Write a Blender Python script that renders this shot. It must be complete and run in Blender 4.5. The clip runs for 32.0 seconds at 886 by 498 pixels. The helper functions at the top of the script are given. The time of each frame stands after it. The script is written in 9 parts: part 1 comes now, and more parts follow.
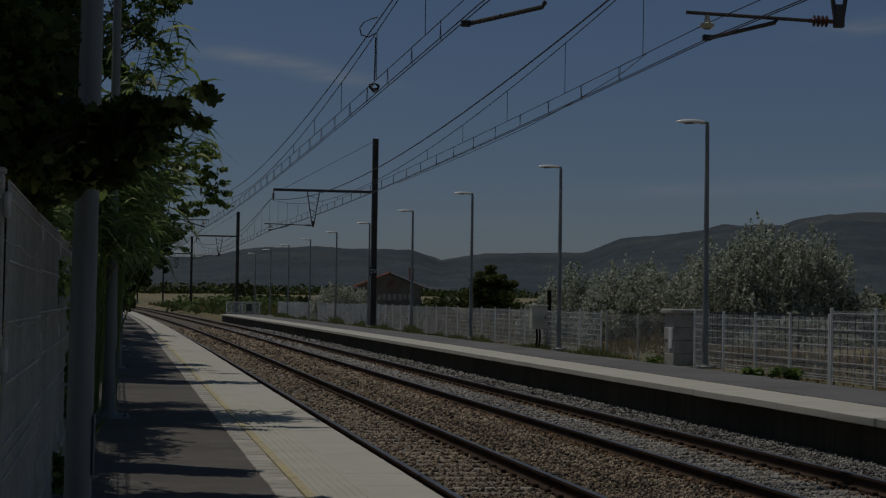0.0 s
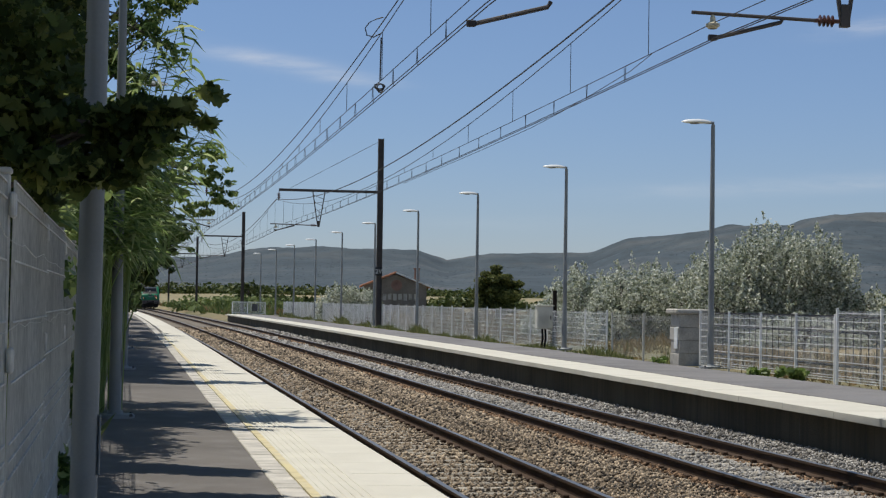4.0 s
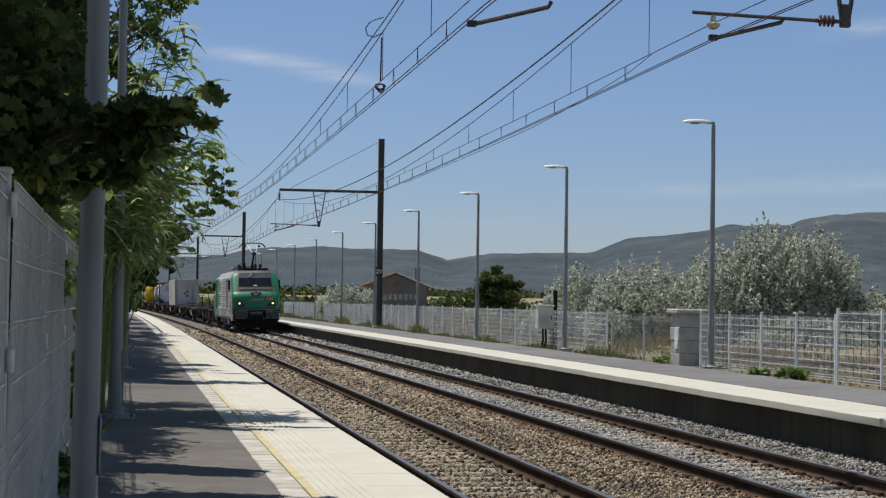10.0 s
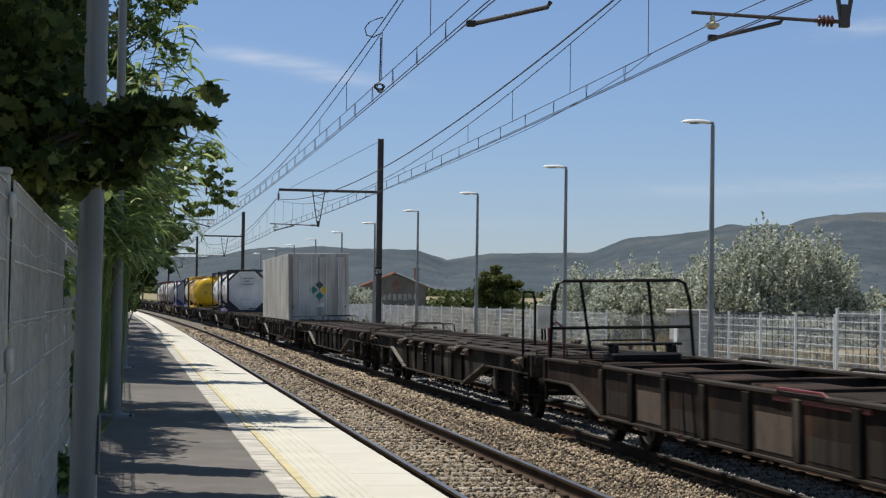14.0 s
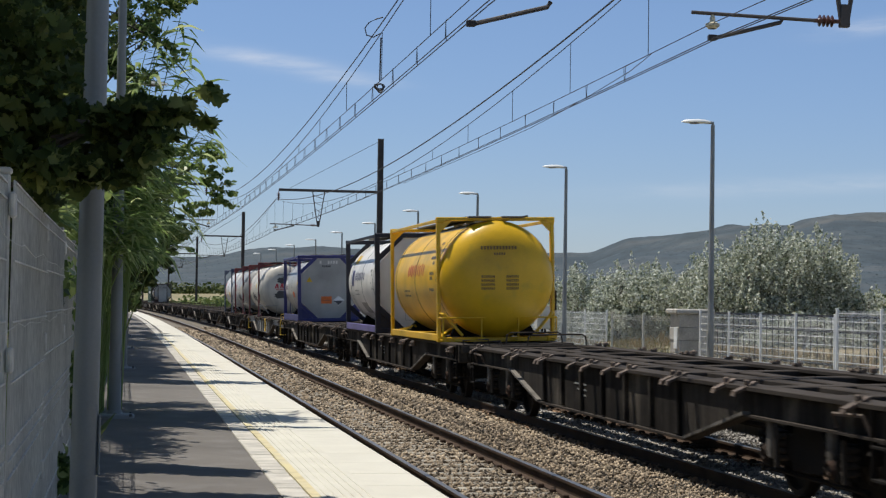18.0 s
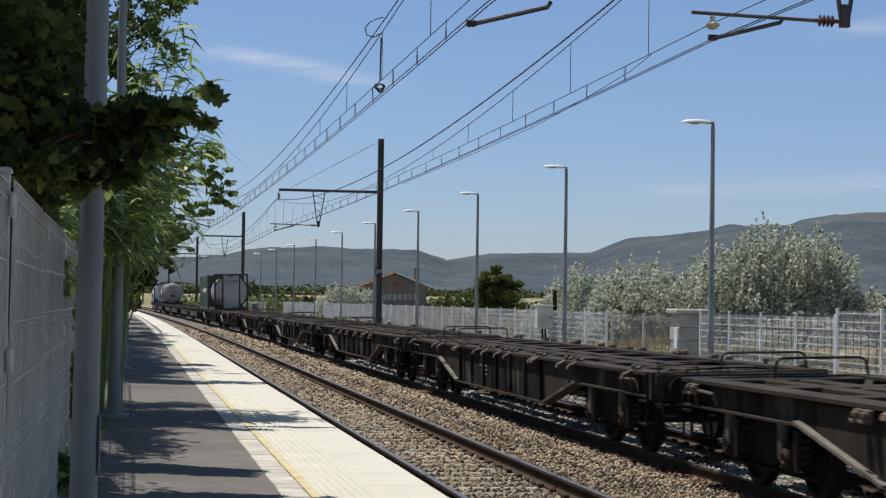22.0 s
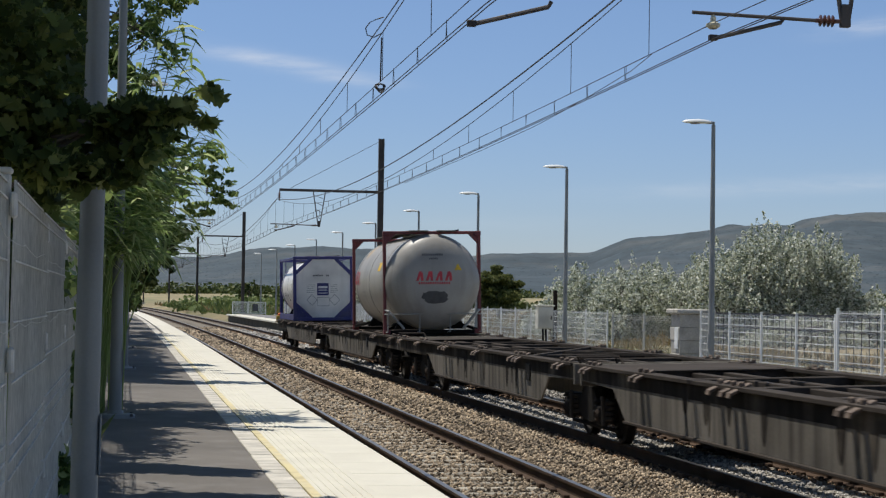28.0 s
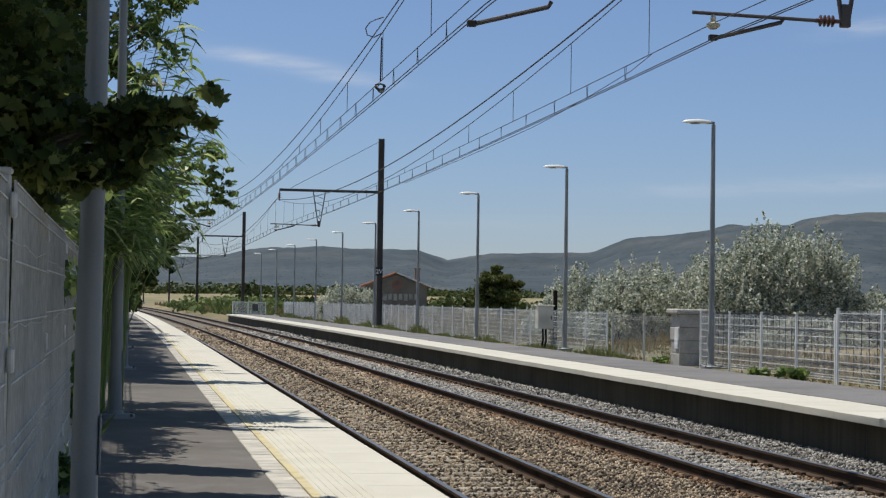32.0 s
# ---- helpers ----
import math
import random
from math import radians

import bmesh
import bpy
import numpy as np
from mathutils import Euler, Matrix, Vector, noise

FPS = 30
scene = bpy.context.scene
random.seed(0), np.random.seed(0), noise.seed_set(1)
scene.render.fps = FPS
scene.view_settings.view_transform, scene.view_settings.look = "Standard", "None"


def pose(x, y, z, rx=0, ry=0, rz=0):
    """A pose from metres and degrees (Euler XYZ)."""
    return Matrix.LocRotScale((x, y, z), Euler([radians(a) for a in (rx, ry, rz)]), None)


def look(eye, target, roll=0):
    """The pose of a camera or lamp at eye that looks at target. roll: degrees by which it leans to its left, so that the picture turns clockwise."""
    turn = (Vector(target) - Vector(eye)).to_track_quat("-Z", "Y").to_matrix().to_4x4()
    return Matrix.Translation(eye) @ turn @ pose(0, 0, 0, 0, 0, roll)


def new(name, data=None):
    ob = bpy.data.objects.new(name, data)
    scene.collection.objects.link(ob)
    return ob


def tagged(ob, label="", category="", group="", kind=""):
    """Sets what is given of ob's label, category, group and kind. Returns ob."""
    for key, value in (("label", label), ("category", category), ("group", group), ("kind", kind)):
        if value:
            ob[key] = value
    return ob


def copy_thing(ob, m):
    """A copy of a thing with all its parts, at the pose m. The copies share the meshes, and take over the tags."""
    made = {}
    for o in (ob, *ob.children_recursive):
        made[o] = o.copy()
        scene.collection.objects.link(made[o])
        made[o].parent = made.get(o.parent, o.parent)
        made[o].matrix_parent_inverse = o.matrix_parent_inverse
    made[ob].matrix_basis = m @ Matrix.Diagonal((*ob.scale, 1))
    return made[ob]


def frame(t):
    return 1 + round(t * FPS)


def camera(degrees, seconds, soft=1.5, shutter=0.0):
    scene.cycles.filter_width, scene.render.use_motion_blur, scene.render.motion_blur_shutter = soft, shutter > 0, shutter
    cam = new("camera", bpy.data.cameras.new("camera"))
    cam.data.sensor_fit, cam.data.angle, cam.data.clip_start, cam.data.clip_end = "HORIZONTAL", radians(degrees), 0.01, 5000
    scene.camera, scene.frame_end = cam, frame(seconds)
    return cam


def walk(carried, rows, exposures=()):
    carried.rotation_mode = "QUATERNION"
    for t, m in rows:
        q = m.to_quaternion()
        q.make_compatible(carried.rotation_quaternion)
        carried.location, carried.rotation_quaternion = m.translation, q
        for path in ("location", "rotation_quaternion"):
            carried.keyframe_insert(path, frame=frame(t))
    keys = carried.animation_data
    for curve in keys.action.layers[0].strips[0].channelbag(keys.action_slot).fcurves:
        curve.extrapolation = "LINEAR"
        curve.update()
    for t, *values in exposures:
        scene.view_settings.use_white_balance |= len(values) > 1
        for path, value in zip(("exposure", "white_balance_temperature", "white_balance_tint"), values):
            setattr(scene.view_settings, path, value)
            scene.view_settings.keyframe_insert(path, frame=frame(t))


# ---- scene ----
# ---- camera ----
cam = camera(27.745, 32.0, soft=1.25, shutter=0.1)
EYE = (0.0, 0.0, 1.981)
YAW, PITCH, ROLL = 10.06, 1.701, 0.866


def aim(turn):
    """The camera's pose, turned by so many degrees to its right."""
    a, b = radians(YAW + turn), radians(PITCH)
    way = Vector((math.sin(a) * math.cos(b), math.cos(a) * math.cos(b), math.sin(b)))
    return look(EYE, Vector(EYE) + way * 10, ROLL)


walk(cam, [(0.0, aim(0.19)), (1.0, aim(0.145)), (2.0, aim(0.115)), (3.0, aim(0.085)), (3.5, aim(0.035)), (5.5, aim(0.0)),
           (10.0, aim(0.0)), (10.5, aim(0.024)), (20.0, aim(0.022)), (24.0, aim(0.008)), (32.0, aim(0.0))],
     exposures=[(0.0, -2.08), (0.5, -1.2), (1.0, -0.53), (1.5, 0.0), (2.0, 0.0), (12.2, 0.01), (12.9, 0.18), (30.5, 0.16), (32.0, 0.05)])

# ---- world and sun ----
SHADE_WAY = Vector((0.78, -0.62, 0.0)).normalized()      # where the shadows point
SUN_UP = 70.0
world = bpy.data.worlds.new("sky")
scene.world = world
world.use_nodes = True
wn, wl = world.node_tree.nodes, world.node_tree.links
sky = wn.new("ShaderNodeTexSky")
sky.sky_type, sky.sun_disc = "NISHITA", False
sky.sun_elevation = radians(SUN_UP)
sky.sun_rotation = math.atan2(-SHADE_WAY.x, -SHADE_WAY.y)
sky.altitude, sky.air_density, sky.dust_density, sky.ozone_density = 100, 1.0, 0.12, 5.0
tc = wn.new("ShaderNodeTexCoord")
sep = wn.new("ShaderNodeSeparateXYZ")
wl.new(tc.outputs["Generated"], sep.inputs[0])


def sums(kind, a, b=None, c=None):
    """A maths node of the sky; numbers and sockets alike."""
    n = wn.new("ShaderNodeMath")
    n.operation = kind
    for i, v in enumerate((a, b, c)):
        if v is None:
            continue
        if isinstance(v, (int, float)):
            n.inputs[i].default_value = v
        else:
            wl.new(v, n.inputs[i])
    return n.outputs[0]


# the blue of the sky, a little deeper towards the horizon than clean air gives
low_sky = wn.new("ShaderNodeMapRange")
low_sky.inputs[1].default_value, low_sky.inputs[2].default_value = 0.0, 0.16
wl.new(sep.outputs[2], low_sky.inputs[0])
tint_mix = wn.new("ShaderNodeMixRGB")
tint_mix.inputs[1].default_value, tint_mix.inputs[2].default_value = (0.72, 0.775, 1.005, 1), (0.915, 0.925, 1.05, 1)
wl.new(low_sky.outputs[0], tint_mix.inputs[0])
tint = wn.new("ShaderNodeMixRGB")
tint.blend_type = "MULTIPLY"
tint.inputs[0].default_value = 1.0
wl.new(sky.outputs[0], tint.inputs[1])
high_sky = wn.new("ShaderNodeMapRange")
high_sky.inputs[1].default_value, high_sky.inputs[2].default_value = 0.22, 0.6
wl.new(sep.outputs[2], high_sky.inputs[0])
milky = wn.new("ShaderNodeMixRGB")
milky.inputs[2].default_value = (1.12, 1.0, 0.84, 1)
wl.new(high_sky.outputs[0], milky.inputs[0])
wl.new(tint_mix.outputs[0], milky.inputs[1])
wl.new(milky.outputs[0], tint.inputs[2])
# thin streaks of high cloud: bearing, height and slope in degrees, spread along and across
azimuth = sums("MULTIPLY", sums("ARCTAN2", sep.outputs[0], sep.outputs[1]), 57.2958)
height = sums("MULTIPLY", sums("ARCSINE", sep.outputs[2]), 57.2958)
mp = wn.new("ShaderNodeMapping")
mp.inputs["Scale"].default_value = (9, 9, 60.0)
mp.inputs["Rotation"].default_value = (0.0, 0.1, 0.0)
cn = wn.new("ShaderNodeTexNoise")
cn.inputs["Scale"].default_value, cn.inputs["Detail"].default_value, cn.inputs["Roughness"].default_value = 2.6, 7, 0.6
wl.new(tc.outputs["Generated"], mp.inputs[0])
wl.new(mp.outputs[0], cn.inputs["Vector"])
wisps = sums("MULTIPLY_ADD", cn.outputs[0], 2.2, -0.55)
veil = None
for u0, v0, wide, thick, slope, amount in ((4.6, 7.55, 2.3, 0.26, -0.14, 0.50), (7.3, 7.0, 1.3, 0.18, -0.03, 0.26), (23.6, 8.75, 1.6, 0.24, 0.12, 0.38), (34.0, 11.0, 4.0, 0.5, 0.1, 0.3),
                                           (19.0, 3.72, 3.6, 0.26, 0.04, 0.21), (23.5, 3.95, 1.9, 0.26, 0.06, 0.22), (12.0, 2.55, 3.0, 0.2, 0.0, 0.07), (-14.0, 9.0, 6.0, 0.7, -0.1, 0.3)):
    du = sums("SUBTRACT", azimuth, u0)
    dv = sums("SUBTRACT", sums("SUBTRACT", height, v0), sums("MULTIPLY", du, slope))
    far_off = sums("ADD", sums("POWER", sums("ABSOLUTE", sums("DIVIDE", du, wide)), 2.0), sums("POWER", sums("ABSOLUTE", sums("DIVIDE", dv, thick)), 2.0))
    one = sums("MULTIPLY", sums("MULTIPLY", sums("EXPONENT", sums("MULTIPLY", far_off, -1.0)), amount), wisps)
    veil = one if veil is None else sums("ADD", veil, one)
cm = wn.new("ShaderNodeMixRGB")
cm.use_clamp = False
cm.inputs[2].default_value = (8.2, 8.4, 8.8, 1)
wl.new(sums("MINIMUM", sums("MAXIMUM", veil, 0.0), 0.6), cm.inputs[0])
wl.new(tint.outputs[0], cm.inputs[1])
bg = wn["Background"]
bg.inputs["Strength"].default_value = 0.085
wl.new(cm.outputs[0], bg.inputs[0])
sun = new("sun", bpy.data.lights.new("sun", "SUN"))
sun.data.energy, sun.data.angle, sun.data.color = 4.2, radians(0.53), (1.0, 0.95, 0.865)
light_way = SHADE_WAY * math.cos(radians(SUN_UP)) + Vector((0, 0, -math.sin(radians(SUN_UP))))
sun.matrix_world = look((-40, 40, 90), Vector((-40, 40, 90)) + light_way)


# ---- geometry kit ----
class Geo:
    """A mesh in the making: vertices and faces."""

    def __init__(self):
        self.v, self.f = [], []

    def add(self, vs, fs):
        n = len(self.v)
        self.v += [tuple(p) for p in vs]
        self.f += [tuple(i + n for i in f) for f in fs]
        return self

    def box(self, x0, x1, y0, y1, z0, z1):
        vs = [(x, y, z) for z in (z0, z1) for y in (y0, y1) for x in (x0, x1)]
        return self.add(vs, [(0, 2, 3, 1), (4, 5, 7, 6), (0, 1, 5, 4), (2, 6, 7, 3), (0, 4, 6, 2), (1, 3, 7, 5)])

    def cbox(self, x0, x1, y0, y1, z0, z1, c=0.01):
        """A box with chamfered edges."""
        c = min(c, (x1 - x0) * .45, (y1 - y0) * .45, (z1 - z0) * .45)
        bm = bmesh.new()
        bmesh.ops.create_cube(bm, size=1)
        bmesh.ops.scale(bm, vec=(x1 - x0, y1 - y0, z1 - z0), verts=bm.verts)
        bmesh.ops.translate(bm, vec=((x0 + x1) / 2, (y0 + y1) / 2, (z0 + z1) / 2), verts=bm.verts)
        bmesh.ops.bevel(bm, geom=list(bm.edges), offset=c, segments=1, affect="EDGES")
        return self.take(bm)

    def take(self, bm):
        bm.verts.index_update()
        self.add([v.co for v in bm.verts], [[v.index for v in f.verts] for f in bm.faces])
        bm.free()
        return self

    def beam(self, a, b, w, h=None):
        """A square bar from a to b."""
        a, b, h = Vector(a), Vector(b), h or w
        d = (b - a).normalized()
        side = d.cross(Vector((0, 0, 1)))
        side = Vector((1, 0, 0)) if side.length < 1e-4 else side.normalized()
        up = side.cross(d)
        vs = [p + side * (i * w / 2) + up * (j * h / 2) for p in (a, b) for i, j in ((-1, -1), (1, -1), (1, 1), (-1, 1))]
        return self.add(vs, [(3, 2, 1, 0), (4, 5, 6, 7), (0, 1, 5, 4), (1, 2, 6, 5), (2, 3, 7, 6), (3, 0, 4, 7)])

    def tube(self, pts, r, seg=8, r1=None, caps=True):
        """A round bar along points, tapering from r to r1."""
        pts = [Vector(p) for p in pts]
        n, vs = len(pts), []
        ref = None
        for i, p in enumerate(pts):
            d = (pts[min(i + 1, n - 1)] - pts[max(i - 1, 0)]).normalized()
            if ref is None or abs(ref.dot(d)) > 0.9:
                ref = Vector((0, 0, 1)) if abs(d.z) < 0.9 else Vector((1, 0, 0))
            u = d.cross(ref).normalized()
            w = u.cross(d)
            rr = r if r1 is None else r + (r1 - r) * i / max(n - 1, 1)
            vs += [p + (u * math.cos(2 * math.pi * k / seg) + w * math.sin(2 * math.pi * k / seg)) * rr for k in range(seg)]
        fs = [(i * seg + k, i * seg + (k + 1) % seg, (i + 1) * seg + (k + 1) % seg, (i + 1) * seg + k) for i in range(n - 1) for k in range(seg)]
        if caps:
            fs += [tuple(range(seg))[::-1], tuple((n - 1) * seg + k for k in range(seg))]
        return self.add(vs, fs)

    def lathe(self, prof, seg=32, axis="y", c=(0, 0, 0), part=(0.0, 1.0)):
        """Turns a profile of (along, radius) round an axis through c."""
        vs, n = [], len(prof)
        full = part == (0.0, 1.0)
        m = seg if full else seg + 1
        for a, r in prof:
            for k in range(m):
                t = 2 * math.pi * (part[0] + (part[1] - part[0]) * k / seg)
                p, q = r * math.cos(t), r * math.sin(t)
                vs.append({"y": (c[0] + p, c[1] + a, c[2] + q), "z": (c[0] + p, c[1] + q, c[2] + a), "x": (c[0] + a, c[1] + p, c[2] + q)}[axis])
        fs = []
        for i in range(n - 1):
            for k in range(seg):
                k2 = (k + 1) % m
                fs.append((i * m + k, (i + 1) * m + k, (i + 1) * m + k2, i * m + k2))
        return self.add(vs, fs)

    def slab(self, poly, axis, a, b):
        """A flat shape of (p, q) points pushed along an axis from a to b."""
        n = len(poly)
        at = {"x": lambda p, q, t: (t, p, q), "y": lambda p, q, t: (p, t, q), "z": lambda p, q, t: (p, q, t)}[axis]
        vs = [at(p, q, t) for t in (a, b) for p, q in poly]
        fs = [tuple(range(n)), tuple(range(2 * n - 1, n - 1, -1))]
        fs += [(i, n + i, n + (i + 1) % n, (i + 1) % n) for i in range(n)]
        return self.add(vs, fs)

    def sheet(self, rows):
        """A skin over rows of equally many points."""
        m = len(rows[0])
        fs = [(i * m + k, i * m + k + 1, (i + 1) * m + k + 1, (i + 1) * m + k) for i in range(len(rows) - 1) for k in range(m - 1)]
        return self.add([p for r in rows for p in r], fs)

    def mesh(self, name, smooth=False):
        me = bpy.data.meshes.new(name)
        me.from_pydata(self.v, [], self.f)
        bm = bmesh.new()
        bm.from_mesh(me)
        bmesh.ops.recalc_face_normals(bm, faces=bm.faces)
        bm.to_mesh(me)
        bm.free()
        if smooth:
            me.polygons.foreach_set("use_smooth", [True] * len(me.polygons))
            me.set_sharp_from_angle(angle=radians(38))
        return me


def part(name, geo, mat, parent=None, label="", smooth=False, at=None):
    """Links a Geo, or a mesh that is there already, as one object under a thing."""
    me = geo.mesh(name, smooth) if isinstance(geo, Geo) else geo
    if mat and not me.materials:
        me.materials.append(mat)
    ob = new(name, me)
    if parent:
        ob.parent = parent
    if at is not None:
        ob.matrix_basis = at
    if label:
        ob["label"] = label
    return ob


def parts(name, g, m, parent, label="", smooth=False):
    """Links each separate piece of a shape as a part of its own."""
    root = list(range(len(g.v)))

    def top(i):
        while root[i] != i:
            root[i] = root[root[i]]
            i = root[i]
        return i
    for f in g.f:
        a = top(f[0])
        for i in f[1:]:
            root[top(i)] = a
    piles = {}
    for f in g.f:
        piles.setdefault(top(f[0]), []).append(f)
    out = None
    for fs in piles.values():
        ids = sorted({i for f in fs for i in f})
        back = {i: k for k, i in enumerate(ids)}
        q = Geo().add([g.v[i] for i in ids], [[back[i] for i in f] for f in fs])
        o = part(name, q, m, parent, label, smooth=smooth)
        out = out or o
    return out


def thing(name, label, category, group="", kind="", at=None):
    ob = new(name)
    ob.empty_display_size = 0.2
    if at is not None:
        ob.matrix_basis = at
    return tagged(ob, label, category, group, kind)


def fast_mesh(name, verts, faces, mat):
    """A mesh out of arrays; faces all have the same number of corners."""
    me = bpy.data.meshes.new(name)
    nv, nf, k = len(verts), len(faces), faces.shape[1]
    me.vertices.add(nv)
    me.vertices.foreach_set("co", np.asarray(verts, np.float32).ravel())
    me.loops.add(nf * k)
    me.loops.foreach_set("vertex_index", np.asarray(faces, np.int32).ravel())
    me.polygons.add(nf)
    me.polygons.foreach_set("loop_start", np.arange(0, nf * k, k, dtype=np.int32))
    me.update(calc_edges=True)
    me.materials.append(mat)
    return me


# ---- the line of the tracks ----
# the far track's centre line: metres along it from abreast of the camera, with its bend
XC = 7.889
CANT = 0.0234
STEP = 1.0
_s = np.arange(-700.0, 1100.0, STEP)
_k = np.interp(_s, [-30, 0, 60, 120, 180, 300, 380, 1100], [0, -0.00015, 0.00012, 0.00022, 0.00010, 0.00014, 0.0005, 0.0005])
_i0 = int(np.argmin(abs(_s)))
_h = np.concatenate([[0], np.cumsum((_k[1:] + _k[:-1]) / 2 * STEP)])
_h -= _h[_i0]
_m = (_h[1:] + _h[:-1]) / 2
_x = np.concatenate([[0], np.cumsum(-np.sin(_m) * STEP)])
_y = np.concatenate([[0], np.cumsum(np.cos(_m) * STEP)])
_x, _y = _x - _x[_i0] + XC, _y - _y[_i0]


def rise(s):
    return 0.03 * (min(max(s, 0.0), 400.0) / 100) ** 2


def line(s, lat=0.0, z=0.0):
    """The point at s metres along the far track, lat metres to its right, z above the rails."""
    x, y, h = np.interp(s, _s, _x), np.interp(s, _s, _y), np.interp(s, _s, _h)
    return Vector((x + lat * math.cos(h), y + lat * math.sin(h), z + rise(s)))


def turn_at(s):
    return math.degrees(np.interp(s, _s, _h))


def on_line(s, lat=0.0, z=0.0, cant=0.0):
    p = line(s, lat, z)
    return pose(p.x, p.y, p.z, 0, 0, turn_at(s)) @ Matrix.Rotation(-cant, 4, "Y")


def sweep(profile, ss, closed=True):
    """A profile of (lat, z) pushed along the line."""
    g = Geo()
    rows = [[line(s, a, z) for a, z in (profile + profile[:1] if closed else profile)] for s in ss]
    g.sheet(rows)
    if closed:
        n = len(profile)
        g.add(rows[0][:n], [tuple(range(n))])
        g.add(rows[-1][:n], [tuple(range(n))])
    return g


def stations(a, b, near=4.0):
    """Places along the line, closer together where the camera is near."""
    out, s = [], a
    while s < b:
        out.append(s)
        s += near if s < 200 else near * 4
    return out + [b]


# ---- materials ----
def mat(name, col, rough=0.6, metal=0.0, dark=None, light=None, big=0.8, fine=40.0, grain=0.12, bump=0.15, bump_scale=None,
        per_piece=0.0, streak=0.0, dirt=None, dirt_at=0.58, island=0.0, spec=0.5, stretch=(1, 1, 1), dirt_scale=2.2):
    """A surface with its colour broken up at two scales, relief and wear."""
    m = bpy.data.materials.new(name)
    m.use_nodes = True
    n, l = m.node_tree.nodes, m.node_tree.links
    b = n["Principled BSDF"]
    b.inputs["Roughness"].default_value, b.inputs["Metallic"].default_value = rough, metal
    b.inputs["Specular IOR Level"].default_value = spec
    col = Vector(col)
    dark = Vector(dark) if dark else col * 0.72
    light = Vector(light) if light else col * 1.18
    co = n.new("ShaderNodeTexCoord")
    mpg = n.new("ShaderNodeMapping")
    mpg.inputs["Scale"].default_value = stretch
    if per_piece:
        # every piece is cut from another stretch of the pattern
        oi0 = n.new("ShaderNodeObjectInfo")
        sc0 = n.new("ShaderNodeVectorMath")
        sc0.operation = "MULTIPLY_ADD"
        sc0.inputs[1].default_value = (37.0, 53.0, 71.0)
        l.new(oi0.outputs["Random"], sc0.inputs[0])
        l.new(co.outputs["Object"], sc0.inputs[2])
        l.new(sc0.outputs[0], mpg.inputs[0])
    else:
        l.new(co.outputs["Object"], mpg.inputs[0])
    na, nb = n.new("ShaderNodeTexNoise"), n.new("ShaderNodeTexNoise")
    na.inputs["Scale"].default_value, na.inputs["Detail"].default_value = big, 6
    nb.inputs["Scale"].default_value, nb.inputs["Detail"].default_value = fine, 4
    l.new(mpg.outputs[0], na.inputs["Vector"])
    l.new(mpg.outputs[0], nb.inputs["Vector"])
    r = n.new("ShaderNodeValToRGB")
    e = r.color_ramp.elements
    e[0].position, e[0].color = 0.3, (*dark, 1)
    e[1].position, e[1].color = 0.7, (*light, 1)
    mid = e.new(0.5)
    mid.color = (*col, 1)
    l.new(na.outputs[0], r.inputs[0])
    last = r.outputs[0]

    def mul(source, amount, low, high):
        mr = n.new("ShaderNodeMapRange")
        mr.inputs[3].default_value, mr.inputs[4].default_value = low, high
        l.new(source, mr.inputs[0])
        mx = n.new("ShaderNodeMixRGB")
        mx.blend_type = "MULTIPLY"
        mx.inputs[0].default_value = 1.0
        l.new(amount, mx.inputs[1])
        l.new(mr.outputs[0], mx.inputs[2])
        return mx.outputs[0]

    last = mul(nb.outputs[0], last, 1 - grain * 2, 1 + grain * 2)
    if streak or dirt:
        ns = n.new("ShaderNodeTexNoise")
        ns.inputs["Scale"].default_value, ns.inputs["Detail"].default_value = dirt_scale, 5
        m2 = n.new("ShaderNodeMapping")
        m2.inputs["Scale"].default_value = (1, 3.0, 0.12) if streak else (1, 1, 1)
        l.new(co.outputs["Object"], m2.inputs[0])
        l.new(m2.outputs[0], ns.inputs["Vector"])
        rr = n.new("ShaderNodeMapRange")
        rr.inputs[1].default_value, rr.inputs[2].default_value = dirt_at - 0.1, dirt_at + 0.1
        rr.inputs[4].default_value = streak or 0.8
        l.new(ns.outputs[0], rr.inputs[0])
        mx = n.new("ShaderNodeMixRGB")
        mx.inputs[2].default_value = (*(dirt or (0.05, 0.045, 0.04)), 1)
        l.new(rr.outputs[0], mx.inputs[0])
        l.new(last, mx.inputs[1])
        last = mx.outputs[0]
    if per_piece:
        oi = n.new("ShaderNodeObjectInfo")
        last = mul(oi.outputs["Random"], last, 1 - per_piece, 1 + per_piece)
    if island:
        gi = n.new("ShaderNodeNewGeometry")
        last = mul(gi.outputs["Random Per Island"], last, 1 - island, 1 + island)
    l.new(last, b.inputs["Base Color"])
    rm = n.new("ShaderNodeMapRange")
    rm.inputs[3].default_value, rm.inputs[4].default_value = max(rough - 0.12, 0.03), min(rough + 0.12, 1)
    l.new(nb.outputs[0], rm.inputs[0])
    l.new(rm.outputs[0], b.inputs["Roughness"])
